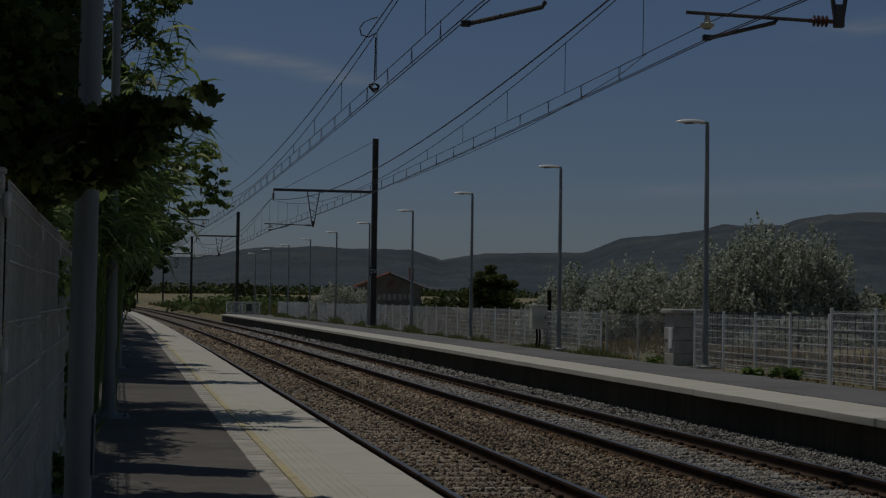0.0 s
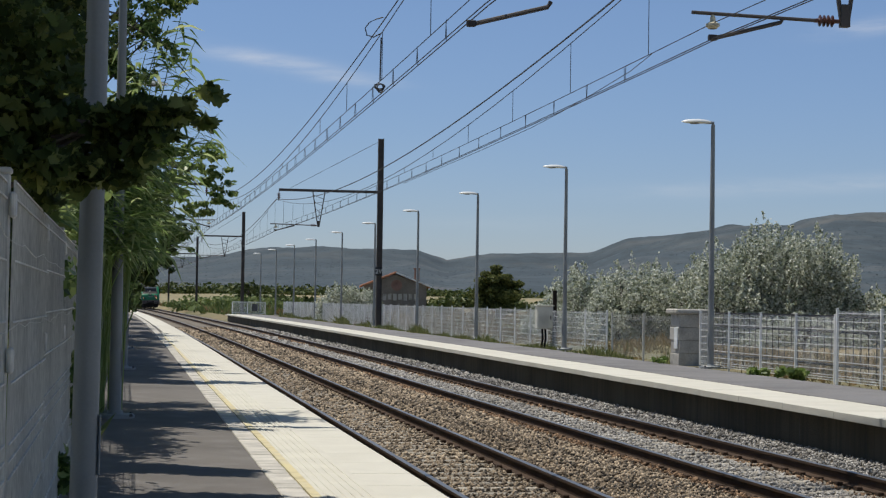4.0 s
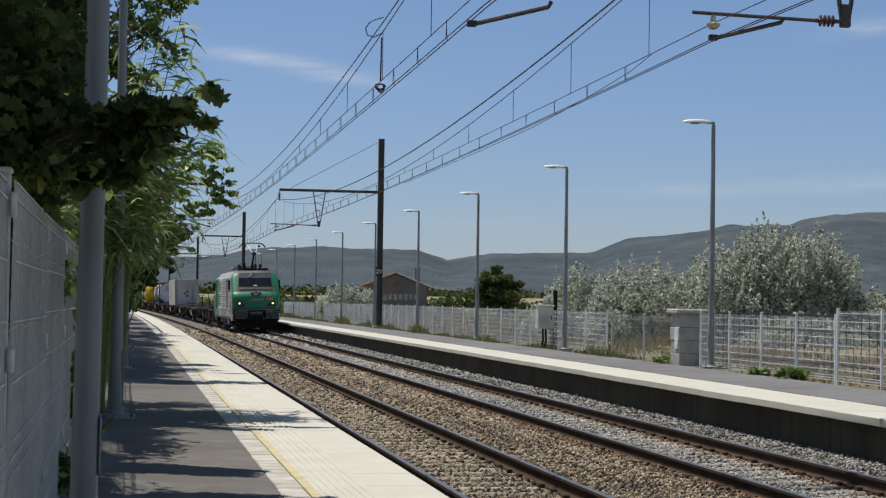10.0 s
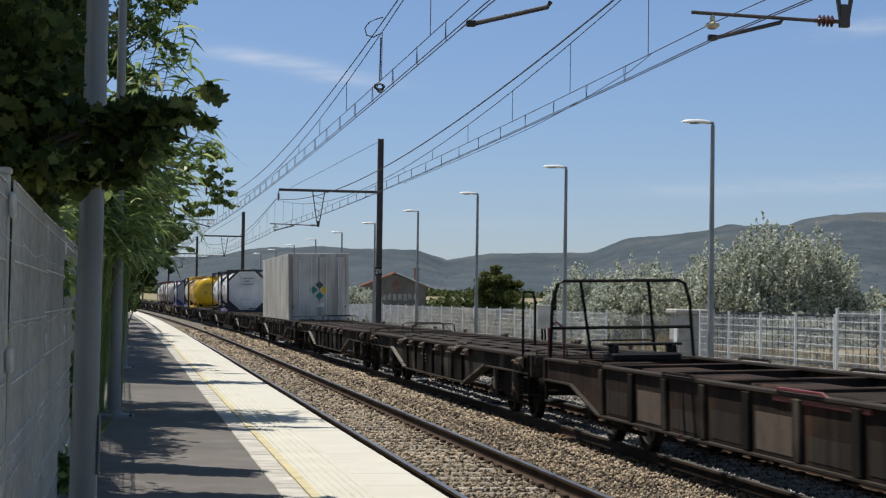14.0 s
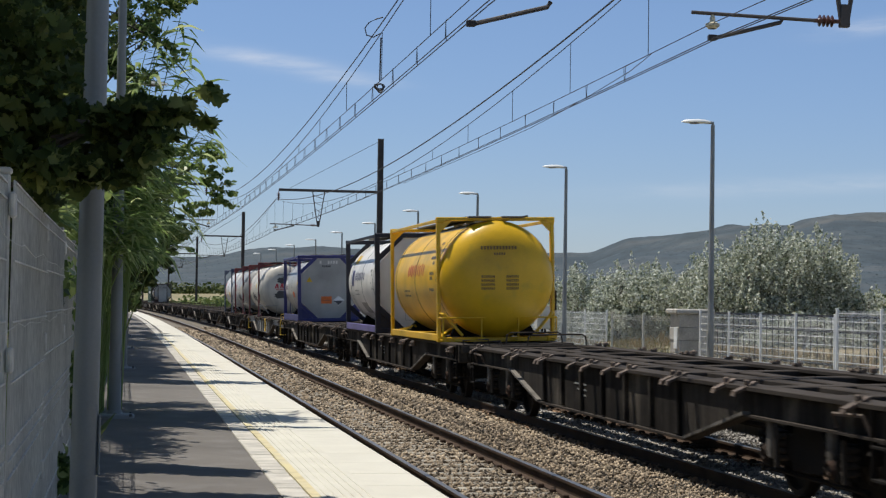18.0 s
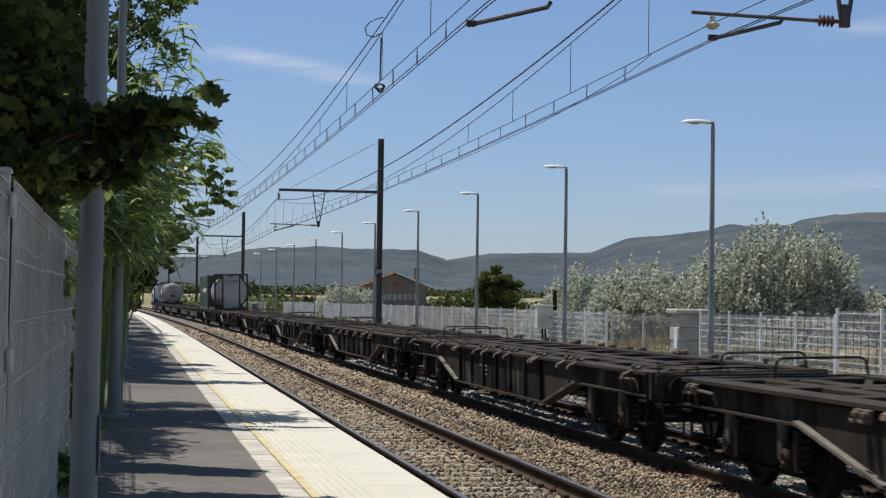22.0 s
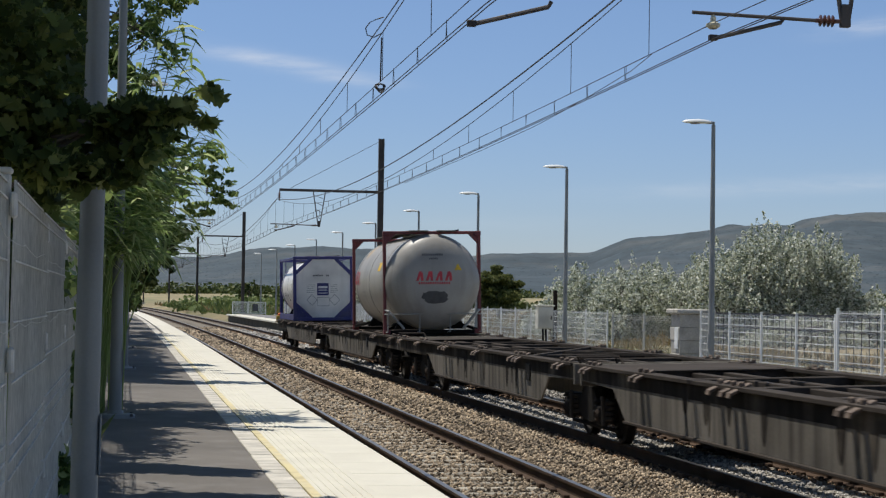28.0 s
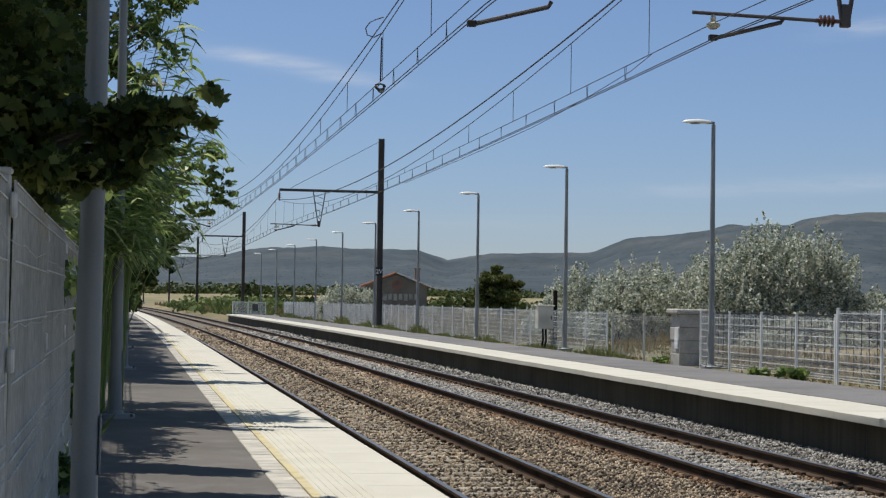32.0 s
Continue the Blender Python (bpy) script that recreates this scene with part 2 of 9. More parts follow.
    if bump:
        bp = n.new("ShaderNodeBump")
        bp.inputs["Strength"].default_value, bp.inputs["Distance"].default_value = bump, 0.02
        src = nb
        if bump_scale:
            src = n.new("ShaderNodeTexNoise")
            src.inputs["Scale"].default_value, src.inputs["Detail"].default_value = bump_scale, 5
            l.new(mpg.outputs[0], src.inputs["Vector"])
        l.new(src.outputs[0], bp.inputs["Height"])
        l.new(bp.outputs[0], b.inputs["Normal"])
    return m


def leaf_mat(name, a, b, c, rough=0.55, glow=0.25, spec=0.22):
    """Leaves: three greens dealt out leaf by leaf, letting some light through."""
    m = bpy.data.materials.new(name)
    m.use_nodes = True
    n, l = m.node_tree.nodes, m.node_tree.links
    p = n["Principled BSDF"]
    p.inputs["Roughness"].default_value = rough
    p.inputs["Specular IOR Level"].default_value = spec
    gi = n.new("ShaderNodeNewGeometry")
    r = n.new("ShaderNodeValToRGB")
    e = r.color_ramp.elements
    e[0].color, e[1].color = (*a, 1), (*c, 1)
    x = e.new(0.55)
    x.color = (*b, 1)
    l.new(gi.outputs["Random Per Island"], r.inputs[0])
    l.new(r.outputs[0], p.inputs["Base Color"])
    tr = n.new("ShaderNodeBsdfTranslucent")
    l.new(r.outputs[0], tr.inputs[0])
    mx = n.new("ShaderNodeMixShader")
    mx.inputs[0].default_value = glow
    l.new(p.outputs[0], mx.inputs[1])
    l.new(tr.outputs[0], mx.inputs[2])
    l.new(mx.outputs[0], n["Material Output"].inputs[0])
    return m


def glass_mat(name, tint=(0.02, 0.025, 0.03), rough=0.05):
    m = bpy.data.materials.new(name)
    m.use_nodes = True
    b = m.node_tree.nodes["Principled BSDF"]
    b.inputs["Base Color"].default_value = (*tint, 1)
    b.inputs["Roughness"].default_value = rough
    b.inputs["Specular IOR Level"].default_value = 0.6
    return m


def glow_mat(name, col, power):
    m = bpy.data.materials.new(name)
    m.use_nodes = True
    b = m.node_tree.nodes["Principled BSDF"]
    b.inputs["Base Color"].default_value = (*col, 1)
    b.inputs["Emission Color"].default_value = (*col, 1)
    b.inputs["Emission Strength"].default_value = power
    return m


M_ASPHALT = mat("asphalt", (0.132, 0.12, 0.106), 0.9, big=0.5, fine=90, grain=0.2, bump=0.4, dirt=(0.18, 0.168, 0.155), dirt_at=0.6)
M_ASPHALT_FAR = mat("far_asphalt", (0.17, 0.165, 0.165), 0.9, big=0.6, fine=70, grain=0.18, bump=0.4, dirt=(0.2, 0.19, 0.18))
M_SLAB = mat("pale_concrete_slab", (0.58, 0.555, 0.475), 0.8, dark=(0.545, 0.52, 0.44), light=(0.61, 0.585, 0.50), big=1.3, fine=60, grain=0.05, bump=0.1, per_piece=0.015, dirt=(0.52, 0.495, 0.42), dirt_at=0.66)
M_PAVER = mat("pale_paver", (0.50, 0.47, 0.41), 0.8, big=3, fine=60, grain=0.1, bump=0.2, per_piece=0.12)
M_YELLOW_LINE = mat("worn_yellow_paint", (0.59, 0.505, 0.29), 0.7, big=4, fine=50, grain=0.1, light=(0.62, 0.55, 0.3), dirt=(0.5, 0.46, 0.36), dirt_at=0.6)
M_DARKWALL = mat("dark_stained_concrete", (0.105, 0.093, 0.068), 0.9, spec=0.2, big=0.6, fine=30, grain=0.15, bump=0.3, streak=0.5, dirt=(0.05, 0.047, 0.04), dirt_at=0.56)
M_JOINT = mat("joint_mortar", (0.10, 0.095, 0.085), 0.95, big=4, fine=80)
M_BALLAST = mat("ballast_stone", (0.262, 0.205, 0.142), 0.9, big=0.35, fine=30, grain=0.2, bump=0.4, island=0.9, light=(0.36, 0.29, 0.205))
M_BALLAST_RUST = mat("rust_stained_stone", (0.20, 0.125, 0.072), 0.9, big=0.35, fine=30, grain=0.2, bump=0.4, island=0.8)
# rusty and dirty stone, its colour also darkened for shade beside the platform
M_BALLAST_SHADED = mat("rusty_ballast_stone", (0.15, 0.105, 0.07), 0.9, big=0.35, fine=30, grain=0.2, bump=0.4, island=0.5)
M_BALLAST_GREY = mat("grey_ballast_stone", (0.30, 0.285, 0.262), 0.9, big=0.4, fine=30, grain=0.2, bump=0.4, island=0.65)
M_BED = mat("ballast_bed", (0.17, 0.145, 0.11), 0.95, big=0.5, fine=22, grain=0.4, bump=1.0, bump_scale=16)
M_RAIL = mat("rusty_rail", (0.062, 0.040, 0.027), 0.85, 0.0, spec=0.2, big=2, fine=60, grain=0.2, bump=0.2)
M_RAILTOP = mat("worn_rail_head", (0.26, 0.25, 0.235), 0.4, 0.9, big=1, fine=80, grain=0.08, bump=0.05)
M_SLEEPER = mat("concrete_sleeper", (0.30, 0.27, 0.22), 0.9, big=3, fine=50, grain=0.15, bump=0.3, per_piece=0.15)
M_STEEL_DARK = mat("dark_weathered_steel", (0.085, 0.075, 0.07), 0.7, 0.2, big=1.5, fine=40, grain=0.15, bump=0.1)
M_POLE = mat("grey_painted_pole", (0.25, 0.262, 0.262), 0.45, 0.0, big=0.8, fine=60, grain=0.05, bump=0.04)
M_LAMPHEAD = mat("pale_lamp_casing", (0.70, 0.72, 0.72), 0.35, big=2, fine=50, grain=0.03, bump=0.02)
M_WHITE_FENCE = mat("white_coated_wire", (0.80, 0.80, 0.785), 0.5, big=2, fine=60, grain=0.06, bump=0.05, per_piece=0.05)
M_GREY_FENCE = mat("pale_grey_coated_wire", (0.56, 0.545, 0.50), 0.6, dark=(0.42, 0.41, 0.375), light=(0.64, 0.625, 0.57), big=0.9, fine=12, grain=0.25, bump=0.05)
M_WIRE = mat("dark_copper_wire", (0.06, 0.055, 0.055), 0.6, 0.4, big=2, fine=50)
M_CERAMIC = mat("brown_insulator", (0.09, 0.04, 0.03), 0.3, big=4, fine=50)
M_WHITE_CER = mat("white_insulator", (0.6, 0.55, 0.4), 0.3, big=4, fine=50)
M_GROUND = mat("dry_ground", (0.20, 0.17, 0.09), 0.95, dark=(0.09, 0.11, 0.04), light=(0.30, 0.235, 0.13), big=0.05, fine=3.0, grain=0.25, bump=0.5)
M_DRYFIELD = mat("dry_meadow", (0.22, 0.19, 0.10), 0.95, dark=(0.11, 0.13, 0.055), light=(0.33, 0.265, 0.15), big=0.03, fine=0.5, grain=0.2, bump=0.0, stretch=(1, .3, 1))
# distance haze is mixed into both hill colours as blue-grey
M_SCRUB = leaf_mat("haze_tinted_scrub", (0.045, 0.063, 0.074), (0.050, 0.069, 0.079), (0.055, 0.074, 0.083), 0.9, 0.35, 0.05)
M_HILL = mat("haze_tinted_hill", (0.043, 0.061, 0.073), 0.95, dark=(0.028, 0.044, 0.055), light=(0.074, 0.084, 0.087), big=0.013, fine=0.07, grain=0.3, bump=0.0, dirt=(0.13, 0.128, 0.122), dirt_at=0.70, dirt_scale=0.012)
M_GRASS = leaf_mat("dry_and_green_grass", (0.15, 0.14, 0.05), (0.28, 0.20, 0.09), (0.42, 0.30, 0.15), 0.8, 0.2)
M_GREEN_GRASS = leaf_mat("green_weeds", (0.10, 0.13, 0.04), (0.19, 0.22, 0.08), (0.34, 0.31, 0.14), 0.7, 0.3)
M_BARK = mat("grey_bark", (0.13, 0.11, 0.09), 0.9, big=3, fine=30, grain=0.25, bump=0.6)
M_POPLAR = leaf_mat("silver_poplar_leaf", (0.15, 0.18, 0.10), (0.54, 0.565, 0.45), (0.90, 0.90, 0.84), 0.5, 0.42)
M_DARKTREE = leaf_mat("dark_green_leaf", (0.035, 0.055, 0.016), (0.065, 0.09, 0.024), (0.13, 0.14, 0.04), 0.6, 0.25)
M_ROUND = leaf_mat("olive_green_leaf", (0.05, 0.068, 0.02), (0.105, 0.125, 0.036), (0.22, 0.225, 0.07), 0.6, 0.35)
M_MAPLE = leaf_mat("broad_green_leaf", (0.058, 0.082, 0.024), (0.11, 0.15, 0.04), (0.30, 0.34, 0.11), 0.5, 0.55, 0.3)
M_HEDGE = leaf_mat("hedge_leaf", (0.07, 0.12, 0.03), (0.19, 0.28, 0.07), (0.42, 0.48, 0.18), 0.45, 0.52, 0.4)
M_REED = leaf_mat("giant_reed_leaf", (0.11, 0.18, 0.045), (0.26, 0.36, 0.11), (0.52, 0.58, 0.28), 0.4, 0.5, 0.4)
M_VINE = leaf_mat("vineyard_leaf", (0.075, 0.115, 0.035), (0.125, 0.17, 0.05), (0.22, 0.25, 0.09), 0.6, 0.25)
M_PLASTER = mat("old_stone_wall", (0.21, 0.185, 0.16), 0.9, big=0.6, fine=8, grain=0.3, bump=0.4, dirt=(0.17, 0.15, 0.13))
M_TILE = mat("terracotta_roof_tile", (0.46, 0.20, 0.11), 0.85, big=1.5, fine=9, grain=0.25, bump=0.3, per_piece=0.15)
M_FADED_RED = mat("faded_red_wall_paint", (0.24, 0.145, 0.12), 0.9, big=0.9, fine=8, grain=0.3, bump=0.3)
M_CONCRETE = mat("weathered_concrete", (0.46, 0.44, 0.40), 0.9, big=2.2, fine=30, grain=0.2, bump=0.4, dirt=(0.20, 0.19, 0.165), dirt_at=0.58)
M_PINK_STONE = mat("pinkish_stone", (0.42, 0.31, 0.25), 0.9, big=2, fine=30, grain=0.2, bump=0.4)
M_CABINET = mat("cream_cabinet_paint", (0.62, 0.60, 0.52), 0.5, big=1.5, fine=50, grain=0.04, bump=0.03)
M_SIGN = mat("black_sign", (0.02, 0.02, 0.022), 0.5, big=3, fine=50)
M_WHITE = mat("white_marking", (0.75, 0.75, 0.74), 0.5, big=3, fine=50, grain=0.05, bump=0.0)
# train
M_WAGON = mat("grimy_wagon_steel", (0.034, 0.030, 0.026), 0.9, 0.0, spec=0.06, dark=(0.013, 0.012, 0.011), light=(0.13, 0.112, 0.09), big=1.0, fine=25, grain=0.2, bump=0.15,
              streak=0.7, dirt=(0.014, 0.012, 0.011), dirt_at=0.54)
M_WAGON_GREY = mat("dirty_grey_wagon_paint", (0.165, 0.15, 0.128), 0.85, 0.0, spec=0.1, big=0.8, fine=25, grain=0.15, bump=0.12, streak=0.6, dirt=(0.03, 0.026, 0.023), dirt_at=0.56)
M_WAGON_WEB = mat("paler_brown_wagon_steel", (0.062, 0.054, 0.046), 0.9, 0.0, spec=0.06, big=1.0, fine=25, grain=0.2, bump=0.12, streak=0.6, dirt=(0.02, 0.018, 0.016), dirt_at=0.55)
M_WAGON_PALE = mat("dusty_pale_steel", (0.17, 0.155, 0.135), 0.8, 0.0, spec=0.2, big=1.2, fine=25, grain=0.2, bump=0.15, dirt=(0.05, 0.045, 0.038), dirt_at=0.56)
M_WAGON_LIGHT = mat("dirty_light_grey_paint", (0.46, 0.44, 0.395), 0.7, 0.0, spec=0.3, big=0.8, fine=25, grain=0.12, bump=0.1, streak=0.8, dirt=(0.09, 0.08, 0.065), dirt_at=0.54)
M_WAGON_RUST = mat("rusty_brown_wagon", (0.042, 0.032, 0.026), 0.9, 0.0, spec=0.06, big=1.0, fine=25, grain=0.2, bump=0.2, streak=0.7, dirt=(0.025, 0.02, 0.018), dirt_at=0.52, light=(0.09, 0.055, 0.04))
M_DECK = mat("worn_deck_steel", (0.055, 0.047, 0.041), 0.9, 0.0, spec=0.06, big=1.2, fine=25, grain=0.2, bump=0.15)
M_SPIGOT = mat("rusty_spigot", (0.125, 0.092, 0.07), 0.8, big=4, fine=40, grain=0.2, bump=0.2, per_piece=0.3)
M_BOGIE = mat("brake_dusted_bogie", (0.015, 0.013, 0.011), 0.9, spec=0.15, big=2, fine=30, grain=0.25, bump=0.25)
M_WHEEL = mat("wheel_steel", (0.022, 0.019, 0.017), 0.7, 0.2, spec=0.2, big=3, fine=40, grain=0.2)
M_YELLOW = mat("safety_yellow", (0.62, 0.42, 0.03), 0.5, big=3, fine=40, grain=0.1, dirt=(0.2, 0.15, 0.05), dirt_at=0.6)
M_TANK_YELLOW = mat("yellow_tank_paint", (0.74, 0.44, 0.012), 0.33, big=0.8, fine=40, grain=0.04, bump=0.02, dirt=(0.5, 0.33, 0.03), dirt_at=0.66)
M_TANK_WHITE = mat("white_tank_paint", (0.75, 0.725, 0.68), 0.33, big=0.8, fine=40, grain=0.03, bump=0.02, streak=0.25, dirt=(0.45, 0.43, 0.38), dirt_at=0.62)
M_TANK_GREY = mat("grey_tank_paint", (0.40, 0.39, 0.365), 0.33, big=0.8, fine=40, grain=0.04, bump=0.02, streak=0.4, dirt=(0.3, 0.28, 0.25), dirt_at=0.6)
M_TANK_CREAM = mat("soiled_cream_tank", (0.62, 0.575, 0.49), 0.38, big=0.7, fine=40, grain=0.05, bump=0.02, streak=0.5, dirt=(0.34, 0.31, 0.26), dirt_at=0.58)
M_TANK_DULL = mat("dull_grey_tank", (0.34, 0.325, 0.295), 0.42, big=0.7, fine=40, grain=0.05, bump=0.02, streak=0.5, dirt=(0.22, 0.20, 0.17), dirt_at=0.58)
M_TANK_STEEL = mat("brushed_steel_cladding", (0.40, 0.385, 0.36), 0.42, 0.8, big=0.7, fine=60, grain=0.06, bump=0.03, stretch=(1, 6, 1))
M_FRAME_BLUE = mat("blue_frame_paint", (0.034, 0.035, 0.165), 0.45, big=1, fine=40, grain=0.08, bump=0.05, dirt=(0.05, 0.05, 0.12))
M_FRAME_NAVY = mat("dark_navy_frame_paint", (0.016, 0.017, 0.03), 0.5, big=1, fine=40, grain=0.1, bump=0.05)
M_FRAME_LILAC = mat("faded_violet_frame_paint", (0.13, 0.11, 0.27), 0.5, big=1, fine=40, grain=0.08, bump=0.05)
M_FRAME_SLATE = mat("slate_blue_frame_paint", (0.055, 0.075, 0.13), 0.5, big=1, fine=40, grain=0.1, bump=0.05)
M_FRAME_RED = mat("wine_red_frame_paint", (0.17, 0.032, 0.035), 0.5, big=1, fine=40, grain=0.1, bump=0.05, dirt=(0.07, 0.02, 0.02))
M_FRAME_BROWN = mat("dark_brown_frame_paint", (0.05, 0.03, 0.028), 0.55, big=1, fine=40, grain=0.1, bump=0.05)
M_WALKWAY = mat("grimy_walkway_grating", (0.11, 0.098, 0.08), 0.8, big=2, fine=30, grain=0.2, bump=0.3)
M_BAND = mat("tank_band", (0.10, 0.10, 0.10), 0.5, big=2, fine=30)
M_GREENBOX = mat("green_container_paint", (0.022, 0.066, 0.037), 0.45, big=0.8, fine=40, grain=0.06, bump=0.03, streak=0.3, dirt=(0.02, 0.045, 0.03), dirt_at=0.6)
M_REEFER = mat("off_white_box_paint", (0.60, 0.575, 0.52), 0.5, big=0.7, fine=40, grain=0.06, bump=0.03, streak=0.9, dirt=(0.30, 0.275, 0.23), dirt_at=0.54)
M_MARK_NAVY = mat("navy_lettering_bar", (0.035, 0.035, 0.14), 0.5, big=3, fine=50, bump=0)
M_MARK_DARK = mat("dark_lettering_bar", (0.08, 0.08, 0.085), 0.5, big=3, fine=50, bump=0)
M_MARK_RED = mat("red_mark", (0.52, 0.045, 0.06), 0.5, big=3, fine=50, bump=0)
M_MARK_ORANGE = mat("orange_plate", (0.75, 0.17, 0.03), 0.5, big=3, fine=50, bump=0)
M_MARK_YELLOW = mat("yellow_mark", (0.75, 0.48, 0.03), 0.5, big=3, fine=50, bump=0)
M_MARK_GREEN = mat("green_mark", (0.03, 0.22, 0.13), 0.5, big=3, fine=50, bump=0)
M_MARK_GREY = mat("grey_mark", (0.3, 0.3, 0.28), 0.5, big=3, fine=50, bump=0)
M_MARK_BROWN = mat("brown_lettering_bar", (0.22, 0.13, 0.03), 0.5, big=3, fine=50, bump=0)
M_MARK_TAN = mat("tan_stain", (0.50, 0.40, 0.26), 0.5, big=3, fine=30, bump=0)
M_MARK_STAIN = mat("charcoal_stain", (0.07, 0.068, 0.065), 0.6, big=5, fine=40, bump=0)
M_BUFFER = mat("worn_buffer_steel", (0.060, 0.060, 0.062), 0.6, spec=0.35, big=2, fine=40, grain=0.15, dirt=(0.03, 0.029, 0.028), dirt_at=0.55)
M_LOCO_GREEN = mat("loco_green_paint", (0.010, 0.185, 0.085), 0.42, big=0.6, fine=40, grain=0.03, bump=0.01, dirt=(0.012, 0.15, 0.075), dirt_at=0.66)
M_LOCO_GREY = mat("loco_grey_paint", (0.43, 0.415, 0.38), 0.4, big=0.6, fine=40, grain=0.04, bump=0.015, streak=0.3, dirt=(0.2, 0.195, 0.19), dirt_at=0.6)
M_LOCO_DARKGREY = mat("loco_dark_grey_paint", (0.155, 0.155, 0.16), 0.4, big=0.6, fine=40, grain=0.05, bump=0.015, streak=0.3, dirt=(0.1, 0.1, 0.1), dirt_at=0.6)
M_LOCO_WHITE = mat("loco_white_paint", (0.72, 0.715, 0.68), 0.4, big=0.6, fine=40, grain=0.04, bump=0.015, streak=0.3, dirt=(0.42, 0.4, 0.36), dirt_at=0.6)
M_LOCO_CREAM = mat("loco_cream_band", (0.50, 0.48, 0.40), 0.45, big=0.6, fine=40, grain=0.04, bump=0.015, streak=0.3, dirt=(0.35, 0.33, 0.27), dirt_at=0.6)
M_PALE_SCREEN = glass_mat("pale_screen_top", (0.10, 0.115, 0.125), 0.22)
M_LOCO_FACE = mat("dusty_cab_face", (0.10, 0.092, 0.083), 0.6, big=1.5, fine=40, grain=0.1, bump=0.02, dirt=(0.06, 0.053, 0.047), dirt_at=0.55)
M_LOCO_ROOF = mat("sooty_roof_paint", (0.24, 0.24, 0.245), 0.55, big=0.9, fine=40, grain=0.08, bump=0.03)
M_LOCO_BLACK = mat("black_equipment", (0.009, 0.009, 0.0095), 0.65, spec=0.25, big=2, fine=40, grain=0.15)
M_GLASS = glass_mat("dark_windscreen", (0.012, 0.014, 0.016), 0.06)
M_GRILLE = mat("dark_grille", (0.085, 0.078, 0.066), 0.6, big=2, fine=60, grain=0.1)
M_LAMP_ON = glow_mat("lit_headlamp", (1.0, 0.70, 0.36), 1.7)
M_LAMP_DIM = glow_mat("dimly_lit_lamp", (0.40, 0.33, 0.29), 0.05)
M_LAMP_CLEAR = glass_mat("clear_lamp_glass", (0.32, 0.31, 0.29), 0.25)
M_LAMP_OFF = glass_mat("unlit_lamp_glass", (0.06, 0.022, 0.02), 0.3)


# ---- ground and distance ----
NEAR_EDGE, FAR_EDGE, PLAT = -5.45, 1.97, 0.531
NEAR_TRACK = -3.69
FENCE_LEFT, FENCE_RIGHT = -8.36, 5.80


def line_x(y):
    return float(np.interp(y, _y, _x))


def build_ground():
    g = Geo()
    lats = [-1500, -500, -150, -50, -20, -8.6, -8.45, -5.75, -5.65, 2.2, 2.3, 5.2, 9, 20, 50, 150, 500, 1500, 4000]
    highs = [0.2, 0.2, 0.3, 0.3, 0.4, 0.45, -0.4, -0.4, -0.4, -0.4, -0.4, 0.46, 0.42, 0.35, 0.3, 0.3, 0.2, 0, 0]
    ys = [-300, -100, -40, -10, 0, 10, 20, 30, 40, 60, 80, 100, 130, 160, 200, 260, 340, 440, 560, 700, 900, 1200, 1700, 2400, 3400, 4800]
    rows = []
    for y in ys:
        row = []
        for a, h in zip(lats, highs):
            wob = 0.0 if -10 < a < 6 else 0.25 * noise.noise((a * 0.03, y * 0.03, 3.3))
            lift = rise(min(y, 300)) if y > 0 else 0
            row.append((line_x(y) + a, y, h + wob + lift))
        rows.append(row)
    g.sheet(rows)
    tagged(part("ground", g, M_GROUND, smooth=True), "dry grassland and fields round the railway", "ground", kind="structure")


build_ground()


